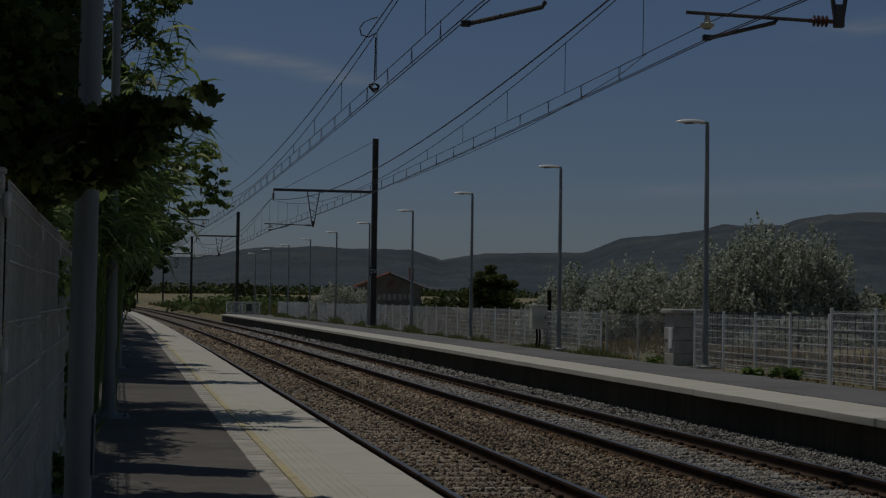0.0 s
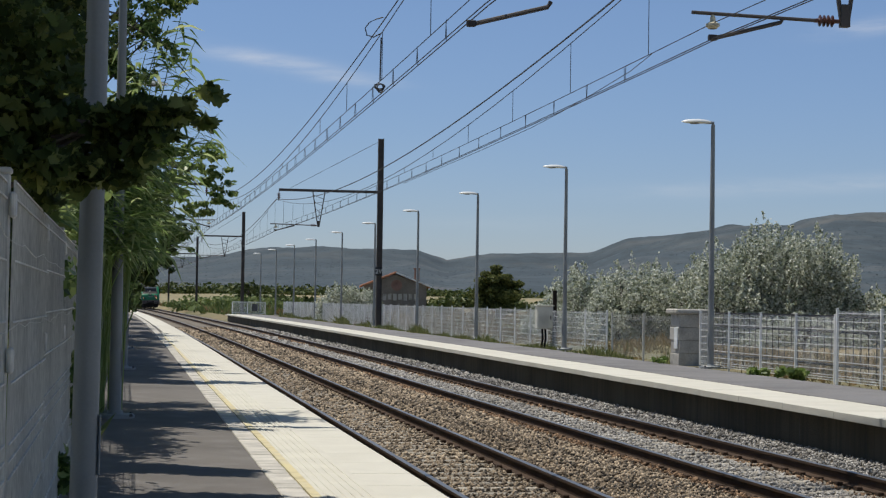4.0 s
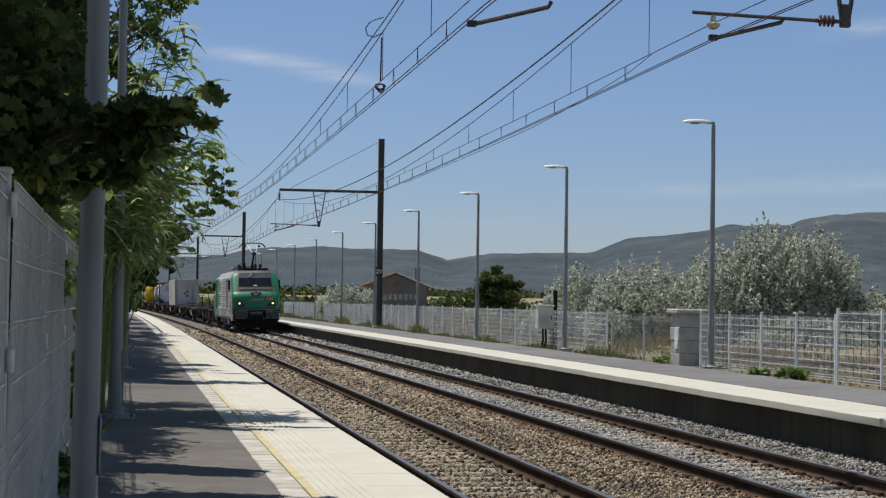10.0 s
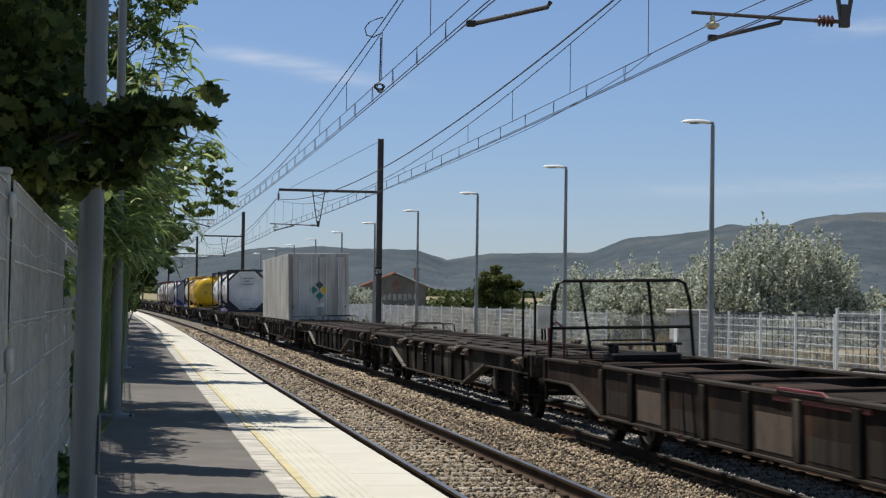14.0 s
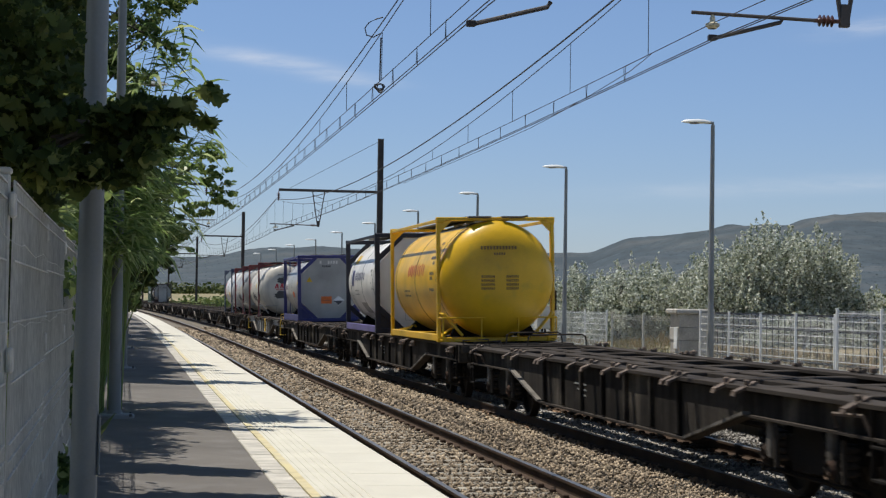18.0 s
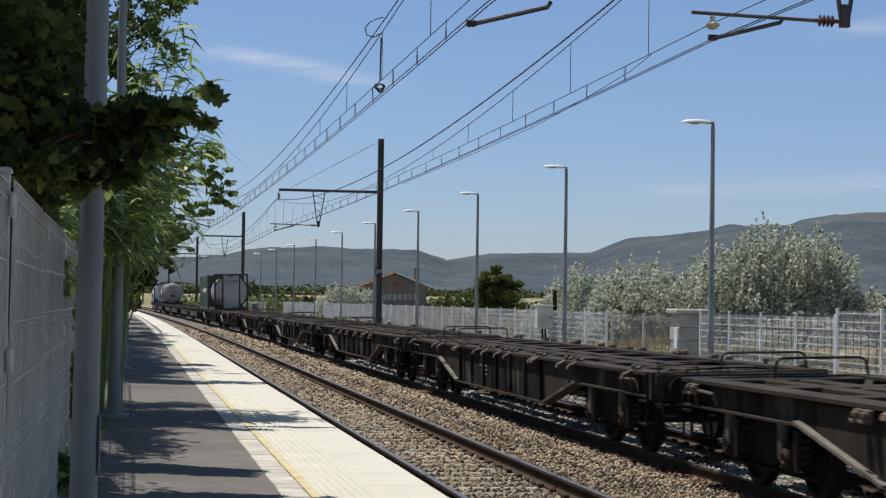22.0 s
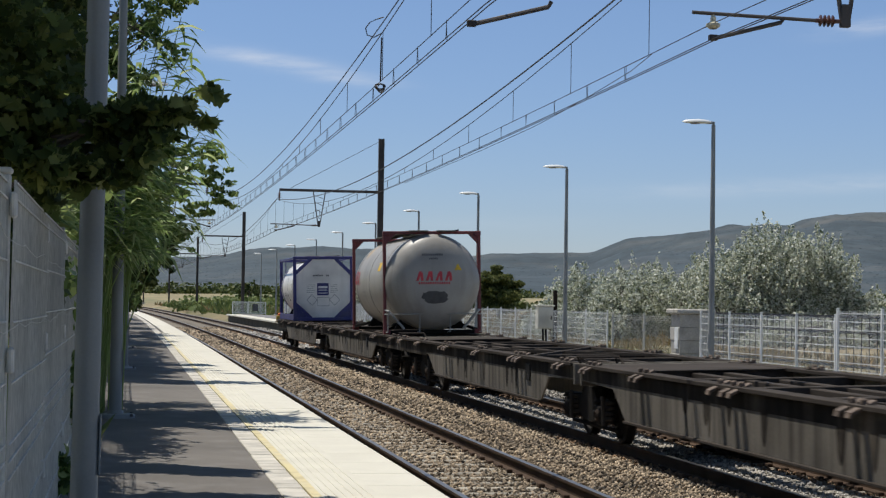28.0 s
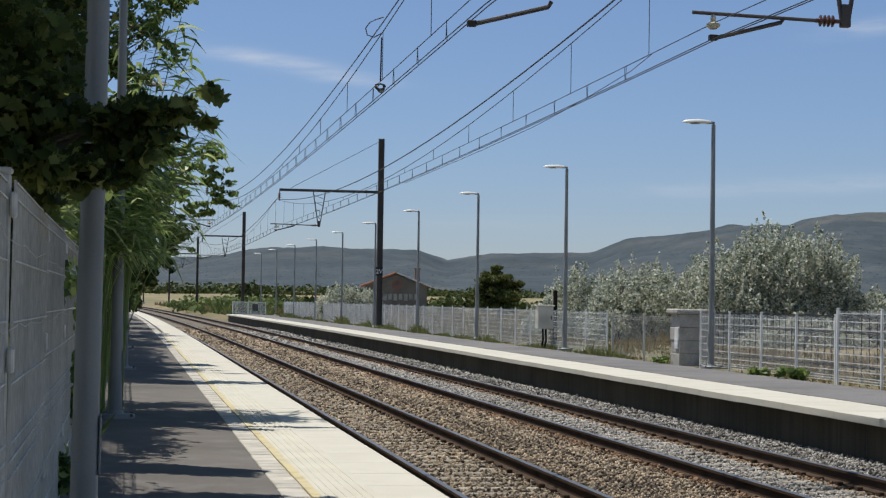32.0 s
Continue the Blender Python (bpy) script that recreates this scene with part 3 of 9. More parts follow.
def build_hills():
    """A ridge of scrub-covered hills, steeper to the right."""
    az = [-25, -8, 0.3, 1.4, 2.8, 3.9, 4.9, 6.7, 9.2, 10.2, 11.6, 14.8, 15.9, 18.5, 20.7, 22.4, 24, 32, 55]
    el = [1.0, 1.0, 1.10, 1.33, 1.36, 1.63, 1.68, 1.66, 1.69, 1.38, 1.62, 1.68, 2.15, 2.40, 2.48, 2.72, 2.74, 2.6, 1.8]
    ridge_r = 2300.0
    nr, na = 70, 460
    vs, fs = [], []
    for i in range(na):
        a = -25 + 80 * i / (na - 1)
        e = float(np.interp(a, az, el))
        top = math.tan(radians(e)) * ridge_r
        for j in range(nr):
            r = 850 + (3000 - 850) * j / (nr - 1)
            t = (r - 850) / (ridge_r - 850)
            shape = t ** 1.25 if t <= 1 else max(1 - (t - 1) * 1.3, 0)
            x, y = r * math.sin(radians(a)), r * math.cos(radians(a))
            n1 = noise.fractal((x * 0.0035, y * 0.0035, 1.7), 1.0, 2.0, 5)
            n2 = noise.noise((x * 0.05, y * 0.05, 9.1))
            n3 = noise.noise((x * 0.13, y * 0.13, 4.1))
            room = min(t, 1) * (1 - math.exp(-((t - 1) / 0.12) ** 2)) * 0.9
            z = 1.2 + top * shape * (1 + 0.55 * n1 * room) + min(t * 4, 1) * (1.3 * n2 + .5 * n3)
            vs.append((x, y, z if j else -3))
    v = np.array(vs)
    idx = np.arange(na * nr).reshape(na, nr)
    f = np.stack([idx[:-1, :-1].ravel(), idx[1:, :-1].ravel(), idx[1:, 1:].ravel(), idx[:-1, 1:].ravel()], 1)
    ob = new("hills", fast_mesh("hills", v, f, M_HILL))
    tagged(ob, "long scrub-covered hills tinted with haze, with pale rocky patches", "hills", kind="structure")
    # haze-tinted scrub and small oaks strewn over the slopes, thicker in the hollows
    rng = np.random.default_rng(31)
    base = np.array([(1, 0, 0), (.3, .95, 0), (-.8, .6, 0), (-.8, -.6, 0), (.3, -.95, 0), (0, 0, .22)])
    tri = np.array([(0, 1, 5), (1, 2, 5), (2, 3, 5), (3, 4, 5), (4, 0, 5)])
    count = 15000
    fi, fj = rng.uniform(.28, .66, count) * (na - 1), 3 + (nr - 27) * rng.random(count) ** .8
    i, j = fi.astype(int), fj.astype(int)
    wi, wj = (fi - i)[:, None], (fj - j)[:, None]
    p = (v[i * nr + j] * (1 - wi) + v[(i + 1) * nr + j] * wi) * (1 - wj) + (v[i * nr + j + 1] * (1 - wi) + v[(i + 1) * nr + j + 1] * wi) * wj
    dens = np.array([noise.fractal((q[0] * .009, q[1] * .009, 7.0), 1.0, 2.0, 3) for q in p])
    p = p[dens > rng.uniform(-.7, .35, count)]
    n = len(p)
    w = base[None] * rng.uniform(.5, 1.3, (n, 1, 1)) * rng.uniform(.7, 1.3, (n, 6, 3)) + p[:, None]
    o = new("haze_tinted_scrub", fast_mesh("haze_tinted_scrub", w.reshape(-1, 3), (np.arange(n)[:, None, None] * 6 + tri[None]).reshape(-1, 3), M_SCRUB))
    tagged(o, "haze-tinted scrub and small oaks strewn over the hills", "scrub", kind="stuff")


build_hills()


def build_dry_field():
    """A dry meadow that slopes up to the foot of the hills."""
    rows = []
    for k in range(13):
        r = 400 + 40 * k
        rows.append([(r * math.sin(radians(a)), r * math.cos(radians(a)), -.6 + 5.4 * (k / 12) ** 1.4 + .5 * noise.noise((a * .5, r * .01, 2.0))) for a in range(-8, 31)])
    tagged(part("dry_field", Geo().sheet(rows), M_DRYFIELD, smooth=True), "straw-coloured dry meadow below the hills", "field", kind="structure")


build_dry_field()


# ---- leaves ----
def scatter(rng, blobs, count, size, flat=0.0, spread=0.35, shell=0.55, shape="leaf"):
    """Leaves strewn through soft blobs (x, y, z, rx, ry, rz); each leaf is its own small face."""
    blobs = np.array(blobs, float)
    w = (blobs[:, 3] * blobs[:, 4] * blobs[:, 5]) ** (2 / 3)
    pick = rng.choice(len(blobs), count, p=w / w.sum())
    d = rng.normal(size=(count, 3))
    d /= np.linalg.norm(d, axis=1, keepdims=True)
    rad = shell + (1 - shell) * rng.random(count) ** 0.7 + rng.normal(size=count) * 0.09
    c = blobs[pick, :3] + d * rad[:, None] * blobs[pick, 3:]
    nrm = d * 0.6 + rng.normal(size=(count, 3)) * 0.6 + np.array([0, 0, 0.35 + flat])
    nrm /= np.linalg.norm(nrm, axis=1, keepdims=True)
    u = np.cross(nrm, rng.normal(size=(count, 3)))
    u /= np.linalg.norm(u, axis=1, keepdims=True)
    t = np.cross(nrm, u)
    if shape == "lobed":
        u = u * rng.uniform(.5, 1.15, count)[:, None]
    sz = size * (1 + spread * rng.normal(size=count).clip(-1.6, 1.8))[:, None]
    if shape == "leaf":
        pts = [(0, -0.5), (0.32, -0.1), (0.22, 0.3), (0, 0.6), (-0.22, 0.3), (-0.32, -0.1)]
    elif shape == "lobed":
        half = [(0.1, -0.42), (0.3, -0.47), (0.42, -0.36), (0.38, -0.2), (0.54, -0.14), (0.6, 0.02), (0.44, 0.1), (0.5, 0.26), (0.42, 0.36), (0.22, 0.3), (0.16, 0.48)]
        pts = [(0, -0.4)] + half + [(0, 0.62)] + [(-p, q) for p, q in half[::-1]]
    elif shape == "blade":
        pts = [(-0.05, -0.5), (0.05, -0.5), (0.07, 0.0), (0.0, 0.6), (-0.07, 0.0)]
    else:
        pts = [(-0.5, -0.4), (0.5, -0.5), (0.45, 0.5), (-0.4, 0.45)]
    k = len(pts)
    fold = .34 if shape == "lobed" else .12
    bend = [fold * (abs(p) * 2) ** 2 - fold * .8 * q * q for p, q in pts]
    v = np.stack([c + (u * p + t * q + nrm * b) * sz for (p, q), b in zip(pts, bend)], 1).reshape(-1, 3)
    f = np.arange(count * k).reshape(count, k)
    return v, f


def crown(name, blobs, count, size, material, parent=None, seed=1, **kw):
    v, f = scatter(np.random.default_rng(seed), blobs, count, size, **kw)
    me = fast_mesh(name, v, f, material)
    ob = new(name, me)
    if parent:
        ob.parent = parent
    return ob


def trunk(parent, base, top, r, limbs, rng):
    """A tapered trunk, with limbs to the given points."""
    b, t = Vector(base), Vector(top)
    mid = b.lerp(t, 0.5) + Vector((rng.uniform(-.1, .1), rng.uniform(-.1, .1), 0))
    part("trunk", Geo().tube([b - Vector((0, 0, 0.3)), b.lerp(t, 0.15), mid, t], r, 8, r * 0.45), M_BARK, parent, smooth=True)
    for p in limbs:
        p = Vector(p)
        k = rng.uniform(0.3, 0.9)
        a = b.lerp(t, k)
        m = a.lerp(p, 0.5) + Vector((0, 0, 0.12 * (p - a).length))
        part("limb", Geo().tube([a, m, p], r * 0.4, 6, r * 0.1), M_BARK, parent, smooth=True)


# ---- tracks ----
def rail_profile(c, z, w=1.0):
    return [(c - .075, z - .172), (c + .075, z - .172), (c + .075, z - .16), (c + .012, z - .14), (c + .012, z - .045), (c + .036, z - .034),
            (c + .036, z - .004), (c - .036, z - .004), (c - .036, z - .034), (c - .012, z - .045), (c - .012, z - .14), (c - .075, z - .16)]


def build_track(centre, cant, label):
    t = thing("railway_track", label, "railway track", "tracks", "structure")
    ss = stations(-30, 620, 3.0)
    for side in (-1, 1):
        c, z = centre + side * 0.753, side * 0.753 * cant
        r = part("rail", sweep(rail_profile(c, z), ss), M_RAIL, t)
        part("rail_head", sweep([(c - .034, z - .004), (c + .034, z - .004), (c + .030, z), (c - .030, z)], ss), M_RAILTOP, r, "polished running surface")
    slp = Geo().cbox(-1.25, 1.25, -.13, .13, -.34, -.178, .03).mesh("sleeper")
    slp.materials.append(M_SLEEPER)
    clip = Geo()
    for x in (-.753, .753):
        for dx in (-.11, .11):
            clip.cbox(x + dx - .035, x + dx + .035, -.06, .06, -.18, -.125, .01)
    clip = clip.mesh("rail_clips")
    clip.materials.append(M_RAIL)
    s = 8.0
    while s < 85:
        m = on_line(s, centre, 0, cant)
        o = part("sleeper", slp, None, t, at=m)
        part("rail_clips", clip, None, o)
        s += 0.6
    return t


build_track(0.0, CANT, "far running track with rusty rails on ballast")
build_track(NEAR_TRACK, 0.0, "near running track with rusty rails on ballast")


def build_ballast():
    ss = stations(-30, 620, 3.0)
    prof = [(-5.7, -.22), (-5.2, -.2), (-4.7, -.205), (-3.69, -.215), (-2.7, -.205), (-1.85, -.16), (-1.0, -.205), (0, -.215), (1.0, -.2), (1.5, -.19), (1.9, -.14), (2.35, -.16)]
    bed = part("ballast_bed", sweep(prof, ss, closed=False), M_BED)
    tagged(bed, "brown crushed-stone bed under both tracks", "ballast", kind="structure")
    rng = np.random.default_rng(7)
    base = np.array([(1, 0, 0), (-1, 0, 0), (0, 1, 0), (0, -1, 0), (0, 0, 1), (0, 0, -1.)])
    tri = np.array([(0, 2, 4), (2, 1, 4), (1, 3, 4), (3, 0, 4), (2, 0, 5), (1, 2, 5), (3, 1, 5), (0, 3, 5)])
    lat_k, z_k = [p[0] for p in prof], [p[1] for p in prof]
    for name, lo, hi, m, label in (("dark_ballast_stones", -5.5, -4.5, M_BALLAST_SHADED, "rusty stones between platform and rail, darkened for the platform's shade"),
                                   ("ballast_stones", -4.5, -1.05, M_BALLAST, "brown crushed stones between and beside the rails"),
                                   ("rusty_ballast_stones", -1.05, -.45, M_BALLAST_RUST, "rust-stained stones along a far rail"),
                                   ("grey_ballast_stones", -.45, .5, M_BALLAST_GREY, "grey crushed stones between the far rails"),
                                   ("rusty_ballast_stones", .5, .96, M_BALLAST_RUST, "rust-stained stones along a far rail"),
                                   ("grey_ballast_stones", .96, 2.24, M_BALLAST_GREY, "grey crushed stones between rail and platform wall")):
        vs, fs, off = [], [], 0
        for s0, s1, dens, size in ((11, 20, 700, .0235), (20, 32, 400, .029), (32, 50, 170, .040), (50, 80, 55, .06), (80, 130, 16, .09)):
            n = int((s1 - s0) * (hi - lo) * dens)
            s, a = rng.uniform(s0, s1, n), rng.uniform(lo, hi, n)
            keep = np.ones(n, bool)
            for c in (0, NEAR_TRACK):
                for side in (-.753, .753):
                    keep &= abs(a - c - side) > 0.085
                slp = (abs(((s - 8.0) / 0.6 + 0.5) % 1 - 0.5) * 0.6 < 0.13) & (abs(a - c) < 1.22)
                keep &= ~(slp & (rng.random(n) < (0.5 if c else 0.2)))
            s, a = s[keep], a[keep]
            n = len(s)
            x, y, h = np.interp(s, _s, _x), np.interp(s, _s, _y), np.interp(s, _s, _h)
            zz = np.interp(a, lat_k, z_k) + 0.03 * (s / 100) ** 2 + rng.uniform(-.01, .045, n)
            c = np.stack([x + a * np.cos(h), y + a * np.sin(h), zz], 1)
            q = np.linalg.qr(rng.normal(size=(n, 3, 3)))[0]
            sc = size * rng.uniform(.55, 1.35, (n, 1, 3))
            jit = base[None] * rng.uniform(.7, 1.3, (n, 6, 1)) * sc
            v = np.einsum("nij,nkj->nki", q, jit) + c[:, None]
            vs.append(v.reshape(-1, 3))
            fs.append((np.arange(n)[:, None, None] * 6 + tri[None]).reshape(-1, 3) + off)
            off += n * 6
        ob = new(name, fast_mesh(name, np.concatenate(vs), np.concatenate(fs), m))
        tagged(ob, label, "gravel", kind="stuff")


build_ballast()


# ---- platforms ----
def build_near_platform():
    p = thing("near_platform", "near platform with dark asphalt and a pale slab edge", "platform", kind="structure")
    ss = stations(-12, 190)
    part("asphalt_surface", sweep([(-8.6, -.4), (-6.72, -.4), (-6.72, PLAT), (-8.6, PLAT + .03)], ss), M_ASPHALT, p)
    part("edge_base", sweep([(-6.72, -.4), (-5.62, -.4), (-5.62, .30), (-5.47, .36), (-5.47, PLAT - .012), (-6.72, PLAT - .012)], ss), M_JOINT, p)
    part("edge_nose", sweep([(-5.60, .33), (NEAR_EDGE, .36), (NEAR_EDGE, PLAT - .02), (NEAR_EDGE - .03, PLAT - .006), (-5.60, PLAT - .006)], ss), M_STEEL_DARK, p, "dark steel edge strip")
    part("yellow_line", sweep([(-6.505, PLAT - .02), (-6.43, PLAT - .02), (-6.43, PLAT + .007), (-6.505, PLAT + .007)], stations(-12, 70)), M_YELLOW_LINE, p, "worn yellow safety line")
    slab = Geo().cbox(-.42, .42, -.4985, .4985, -.07, .0, .004)
    slab = slab.mesh("edge_slab")
    slab.materials.append(M_SLAB)
    rib = Geo()
    for i in range(6):
        rib.cbox(-.17 + i * .066, -.142 + i * .066, -.4985, .4985, -.04, .006, .003)
    rib.cbox(-.207, .235, -.4985, .4985, -.07, .0, .003)
    rib = rib.mesh("ribbed_slab")
    rib.materials.append(M_SLAB)
    pav = Geo().cbox(-.10, .10, -.147, .147, -.07, .0, .006).mesh("paver")
    pav.materials.append(M_PAVER)
    rng = random.Random(4)
    s = 9.5
    while s < 95:
        part("edge_slab", slab, None, p, at=on_line(s, -5.905, PLAT + .001 + rng.uniform(-.002, .002)))
        s += 1.0
    s = 9.5
    while s < 75:
        part("ribbed_slab", rib, None, p, at=on_line(s, -6.225, PLAT + .006))
        s += 1.0
    s = 9.5
    while s < 50:
        part("paver", pav, None, p, at=on_line(s, -6.61, PLAT + .002 + rng.uniform(-.004, .004)) @ pose(0, 0, 0, 0, 0, rng.uniform(-.8, .8)))
        s += 0.30
    part("edge_slabs_behind", sweep([(-6.43, PLAT - .05), (-5.485, PLAT - .05), (-5.485, PLAT + .001), (-6.43, PLAT + .001)], stations(-12, 9.0)), M_SLAB, p)
    part("pavers_behind", sweep([(-6.71, PLAT - .05), (-6.51, PLAT - .05), (-6.51, PLAT + .001), (-6.71, PLAT + .001)], stations(-12, 9.35)), M_PAVER, p)
    part("edge_slabs_beyond", sweep([(-6.36, PLAT - .05), (-5.485, PLAT - .05), (-5.485, PLAT + .001), (-6.36, PLAT + .001)], stations(95, 190)), M_SLAB, p)
    part("pavers_beyond", sweep([(-6.71, PLAT - .05), (-6.46, PLAT - .05), (-6.46, PLAT + .001), (-6.71, PLAT + .001)], stations(50, 190)), M_PAVER, p)
    return p


build_near_platform()


def build_far_platform():
    p = thing("far_platform", "far platform with grey asphalt, a pale slab edge and a dark wall", "platform", kind="structure")
    ss = stations(-12, 165)
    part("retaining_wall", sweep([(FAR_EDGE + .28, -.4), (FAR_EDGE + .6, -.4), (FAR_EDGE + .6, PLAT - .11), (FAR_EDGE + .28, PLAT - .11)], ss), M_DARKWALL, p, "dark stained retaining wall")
    part("asphalt_surface", sweep([(3.22, -.4), (5.35, -.4), (5.35, PLAT), (3.22, PLAT + .01)], ss), M_ASPHALT_FAR, p)
    part("slab_bed", sweep([(FAR_EDGE + .6, -.4), (3.22, -.4), (3.22, PLAT - .01), (FAR_EDGE + .6, PLAT - .01)], ss), M_JOINT, p)
    slab = Geo().cbox(0, 1.25, -.998, .998, -.11, 0, .006).mesh("edge_slab")
    slab.materials.append(M_SLAB)
    rng = random.Random(9)
    s = 15.0
    while s < 164:
        o = part("edge_slab", slab, None, p, at=on_line(s, FAR_EDGE, PLAT + rng.uniform(-.003, .003)))
        s += 2.0
    part("edge_slabs_behind", sweep([(FAR_EDGE, PLAT - .11), (3.22, PLAT - .11), (3.22, PLAT), (FAR_EDGE, PLAT)], stations(-12, 14.0)), M_SLAB, p)
    # joints of the wall's panels
    jn = Geo().box(-.004, .004, -.004, .004, -.36, PLAT - .15).mesh("panel_joint")
    jn.materials.append(M_JOINT)
    s = 16.0
    while s < 90:
        part("panel_joint", jn, None, p, at=on_line(s, FAR_EDGE + .28))
        s += 2.5
    return p


build_far_platform()


# ---- fences ----
def mesh_panel(name, length, height, wire, gap, folds, material, z0=0.06, cross=.004, plain=False, rows=()):
    """A welded-mesh panel with pairs of crosswires at its folds."""
    g = Geo()
    n = int(length / gap)
    for i in range(n + 1):
        y = -length / 2 + length * i / n
        g.box(-wire / 2, wire / 2, y - wire / 2, y + wire / 2, z0, height)
    for z in folds:
        for dz in (-.05, .05):
            g.box(wire / 2, wire * 1.9, -length / 2, length / 2, z + dz - cross, z + dz + cross)
        g.box(wire * 1.5, wire * 4.5, -length / 2, length / 2, z - cross, z + cross)
    for z in rows:
        g.box(wire / 2, wire * 1.7, -length / 2, length / 2, z - .0035, z + .0035)
    z = folds[0] + .16 if plain else 0
    while plain and z < height:
        g.box(wire / 2, wire * 3, -length / 2, length / 2, z - cross * 1.1, z + cross * 1.1)
        z += .158
    me = g.mesh(name)
    me.materials.append(material)
    return me


def build_right_fences():
    def run(s0, s1, height, step, label, skip=()):
        f = thing("mesh_fence", label, "fence", "fences along the far platform")
        pan = mesh_panel("mesh_panel", step - .06, height, .0042, .052, [.1], M_WHITE_FENCE, cross=.007, plain=True)
        post = Geo().cbox(-.023, .023, -.023, .023, -.15, height + .03, .006).cbox(-.027, .027, -.027, .027, height + .03, height + .05, .006).mesh("post")
        post.materials.append(M_WHITE_FENCE)
        s = s0
        while s <= s1 + .01:
            part("post", post, None, f, at=on_line(s, FENCE_RIGHT, PLAT - .02))
            if s + step <= s1 + .01:
                part("mesh_panel", pan, None, f, at=on_line(s + step / 2, FENCE_RIGHT, PLAT - .02))
            s += step
        return f
    run(26.9, 33.2, 1.42, 2.1, "tall white welded-mesh fence behind the far platform")
    run(33.3, 41.7, 1.30, 2.1, "white welded-mesh fence beside a concrete pillar")
    run(50.3, 150.0, 1.26, 2.49, "long white welded-mesh fence along the far platform")
    # the closed mesh gate, greyer and finer, in the gap
    g = thing("mesh_gate", "closed grey mesh gate between fence and pillar", "gate")
    pan = mesh_panel("mesh_panel", 3.25, 1.2, .003, .05, [.1, 1.12], M_GREY_FENCE)
    post = Geo().cbox(-.025, .025, -.025, .025, -.1, 1.25, .005).mesh("post")
    post.materials.append(M_GREY_FENCE)
    for s in (43.6, 46.9, 50.1):
        part("post", post, None, g, at=on_line(s, FENCE_RIGHT + .1, PLAT - .02))
    for s in (45.2, 48.5):
        part("mesh_panel", pan, None, g, at=on_line(s, FENCE_RIGHT + .1, PLAT - .02))
    # railing that closes the platform's far end
    e = thing("end_railing", "pale metal railing across the platform's far end", "railing")
    fr = Geo()
    for a in (2.6, 4.0, 5.6):
        fr.cbox(a - .04, a + .04, -.04, .04, 0, 1.15, .006)
    part("frame", fr.box(2.6, 5.6, -.03, .03, 1.09, 1.15).box(2.6, 5.6, -.03, .03, .08, .13), M_WHITE_FENCE, e)
    for i in range(30):
        part("bar", Geo().box(2.62 + i * .1, 2.65 + i * .1, -.015, .015, .13, 1.09), M_WHITE_FENCE, e)
    part("notice_plate", Geo().cbox(4.4, 4.9, -.06, -.04, .3, .95, .004), M_MARK_DARK, e, "small dark notice plate")
    e.matrix_basis = on_line(164.2, 0, PLAT)


build_right_fences()


def build_left_fence():
    f = thing("side_fence", "pale grey welded-mesh fence with bent panels along the near platform", "fence")
    h = 1.90
    pan = mesh_panel("mesh_panel", 3.04, h, .0062, .05, (), M_GREY_FENCE, .04, rows=[h - .012, h - .075] + [h - .075 - .237 * k for k in range(1, 5)] + [h - 1.09, h - 1.16, h - 1.40, h - 1.64, h - 1.86])
    post = Geo().cbox(-.03, .03, -.03, .03, -.2, h + .02, .006).cbox(-.036, .036, -.036, .036, h + .02, h + .045, .006).mesh("post")
    clamp = Geo().cbox(.03, .055, -.05, .05, -.05, .05, .008).mesh("clamp")
    for me in (post, clamp):
        me.materials.append(M_GREY_FENCE)
    rng = random.Random(3)
    s = 1.1
    while s < 120:
        po = part("post", post, None, f, at=on_line(s, FENCE_LEFT, PLAT))
        if s < 30:
            for z in (.5, 1.2, 1.8):
                part("clamp", clamp, None, po, at=pose(0, 0, z))
        part("mesh_panel", pan, None, f, at=on_line(s + 1.5, FENCE_LEFT + .03, PLAT) @ pose(0, 0, rng.uniform(-.012, .012), rng.uniform(-.2, .2), rng.uniform(-.5, .5), rng.uniform(-.15, .15)))
        s += 3.0
    # slack crosswires, and leaves of a climber pushing through
    for z in (1.32, 1.66):
        pts, q = [], 0.0
        for k in range(34):
            q += rng.uniform(-.022, .022) - q * .25
            pts.append(line(4.6 + k * .45, FENCE_LEFT + .055 + rng.uniform(0, .02), PLAT + z + q))
        part("slack_wire", Geo().tube(pts, .0016, 4), M_GREY_FENCE, f, "slack pale wire")


build_left_fence()

# concrete pillar and cabinet on the far platform's edge
bf = thing("rail_fence", "low black metal rail fence behind the white mesh", "fence")
for z in (.25, .95, 1.27):
    part("rail", Geo().tube([line(s, FENCE_RIGHT + 1.0, PLAT + z) for s in (33.5, 36, 38.5, 41, 43.5)], .03, 6), M_LOCO_BLACK, bf)
for k in range(26):
    part("bar", Geo().tube([line(33.6 + k * .39, FENCE_RIGHT + 1.0, PLAT - .1), line(33.6 + k * .39, FENCE_RIGHT + 1.0, PLAT + 1.27)], .012, 5), M_LOCO_BLACK, bf)
blk = thing("stone_trough", "pale pinkish stone block in the dry grass", "stone", at=on_line(31.5, FENCE_RIGHT + 3.0, PLAT - .2))
part("block", Geo().cbox(-.5, .5, -.4, .4, 0, .55, .05), M_PINK_STONE, blk)
pil = thing("gate_pillar", "weathered concrete gate pillar with a flat cap", "pillar", at=on_line(42.6, FENCE_RIGHT + .03, PLAT - .03))
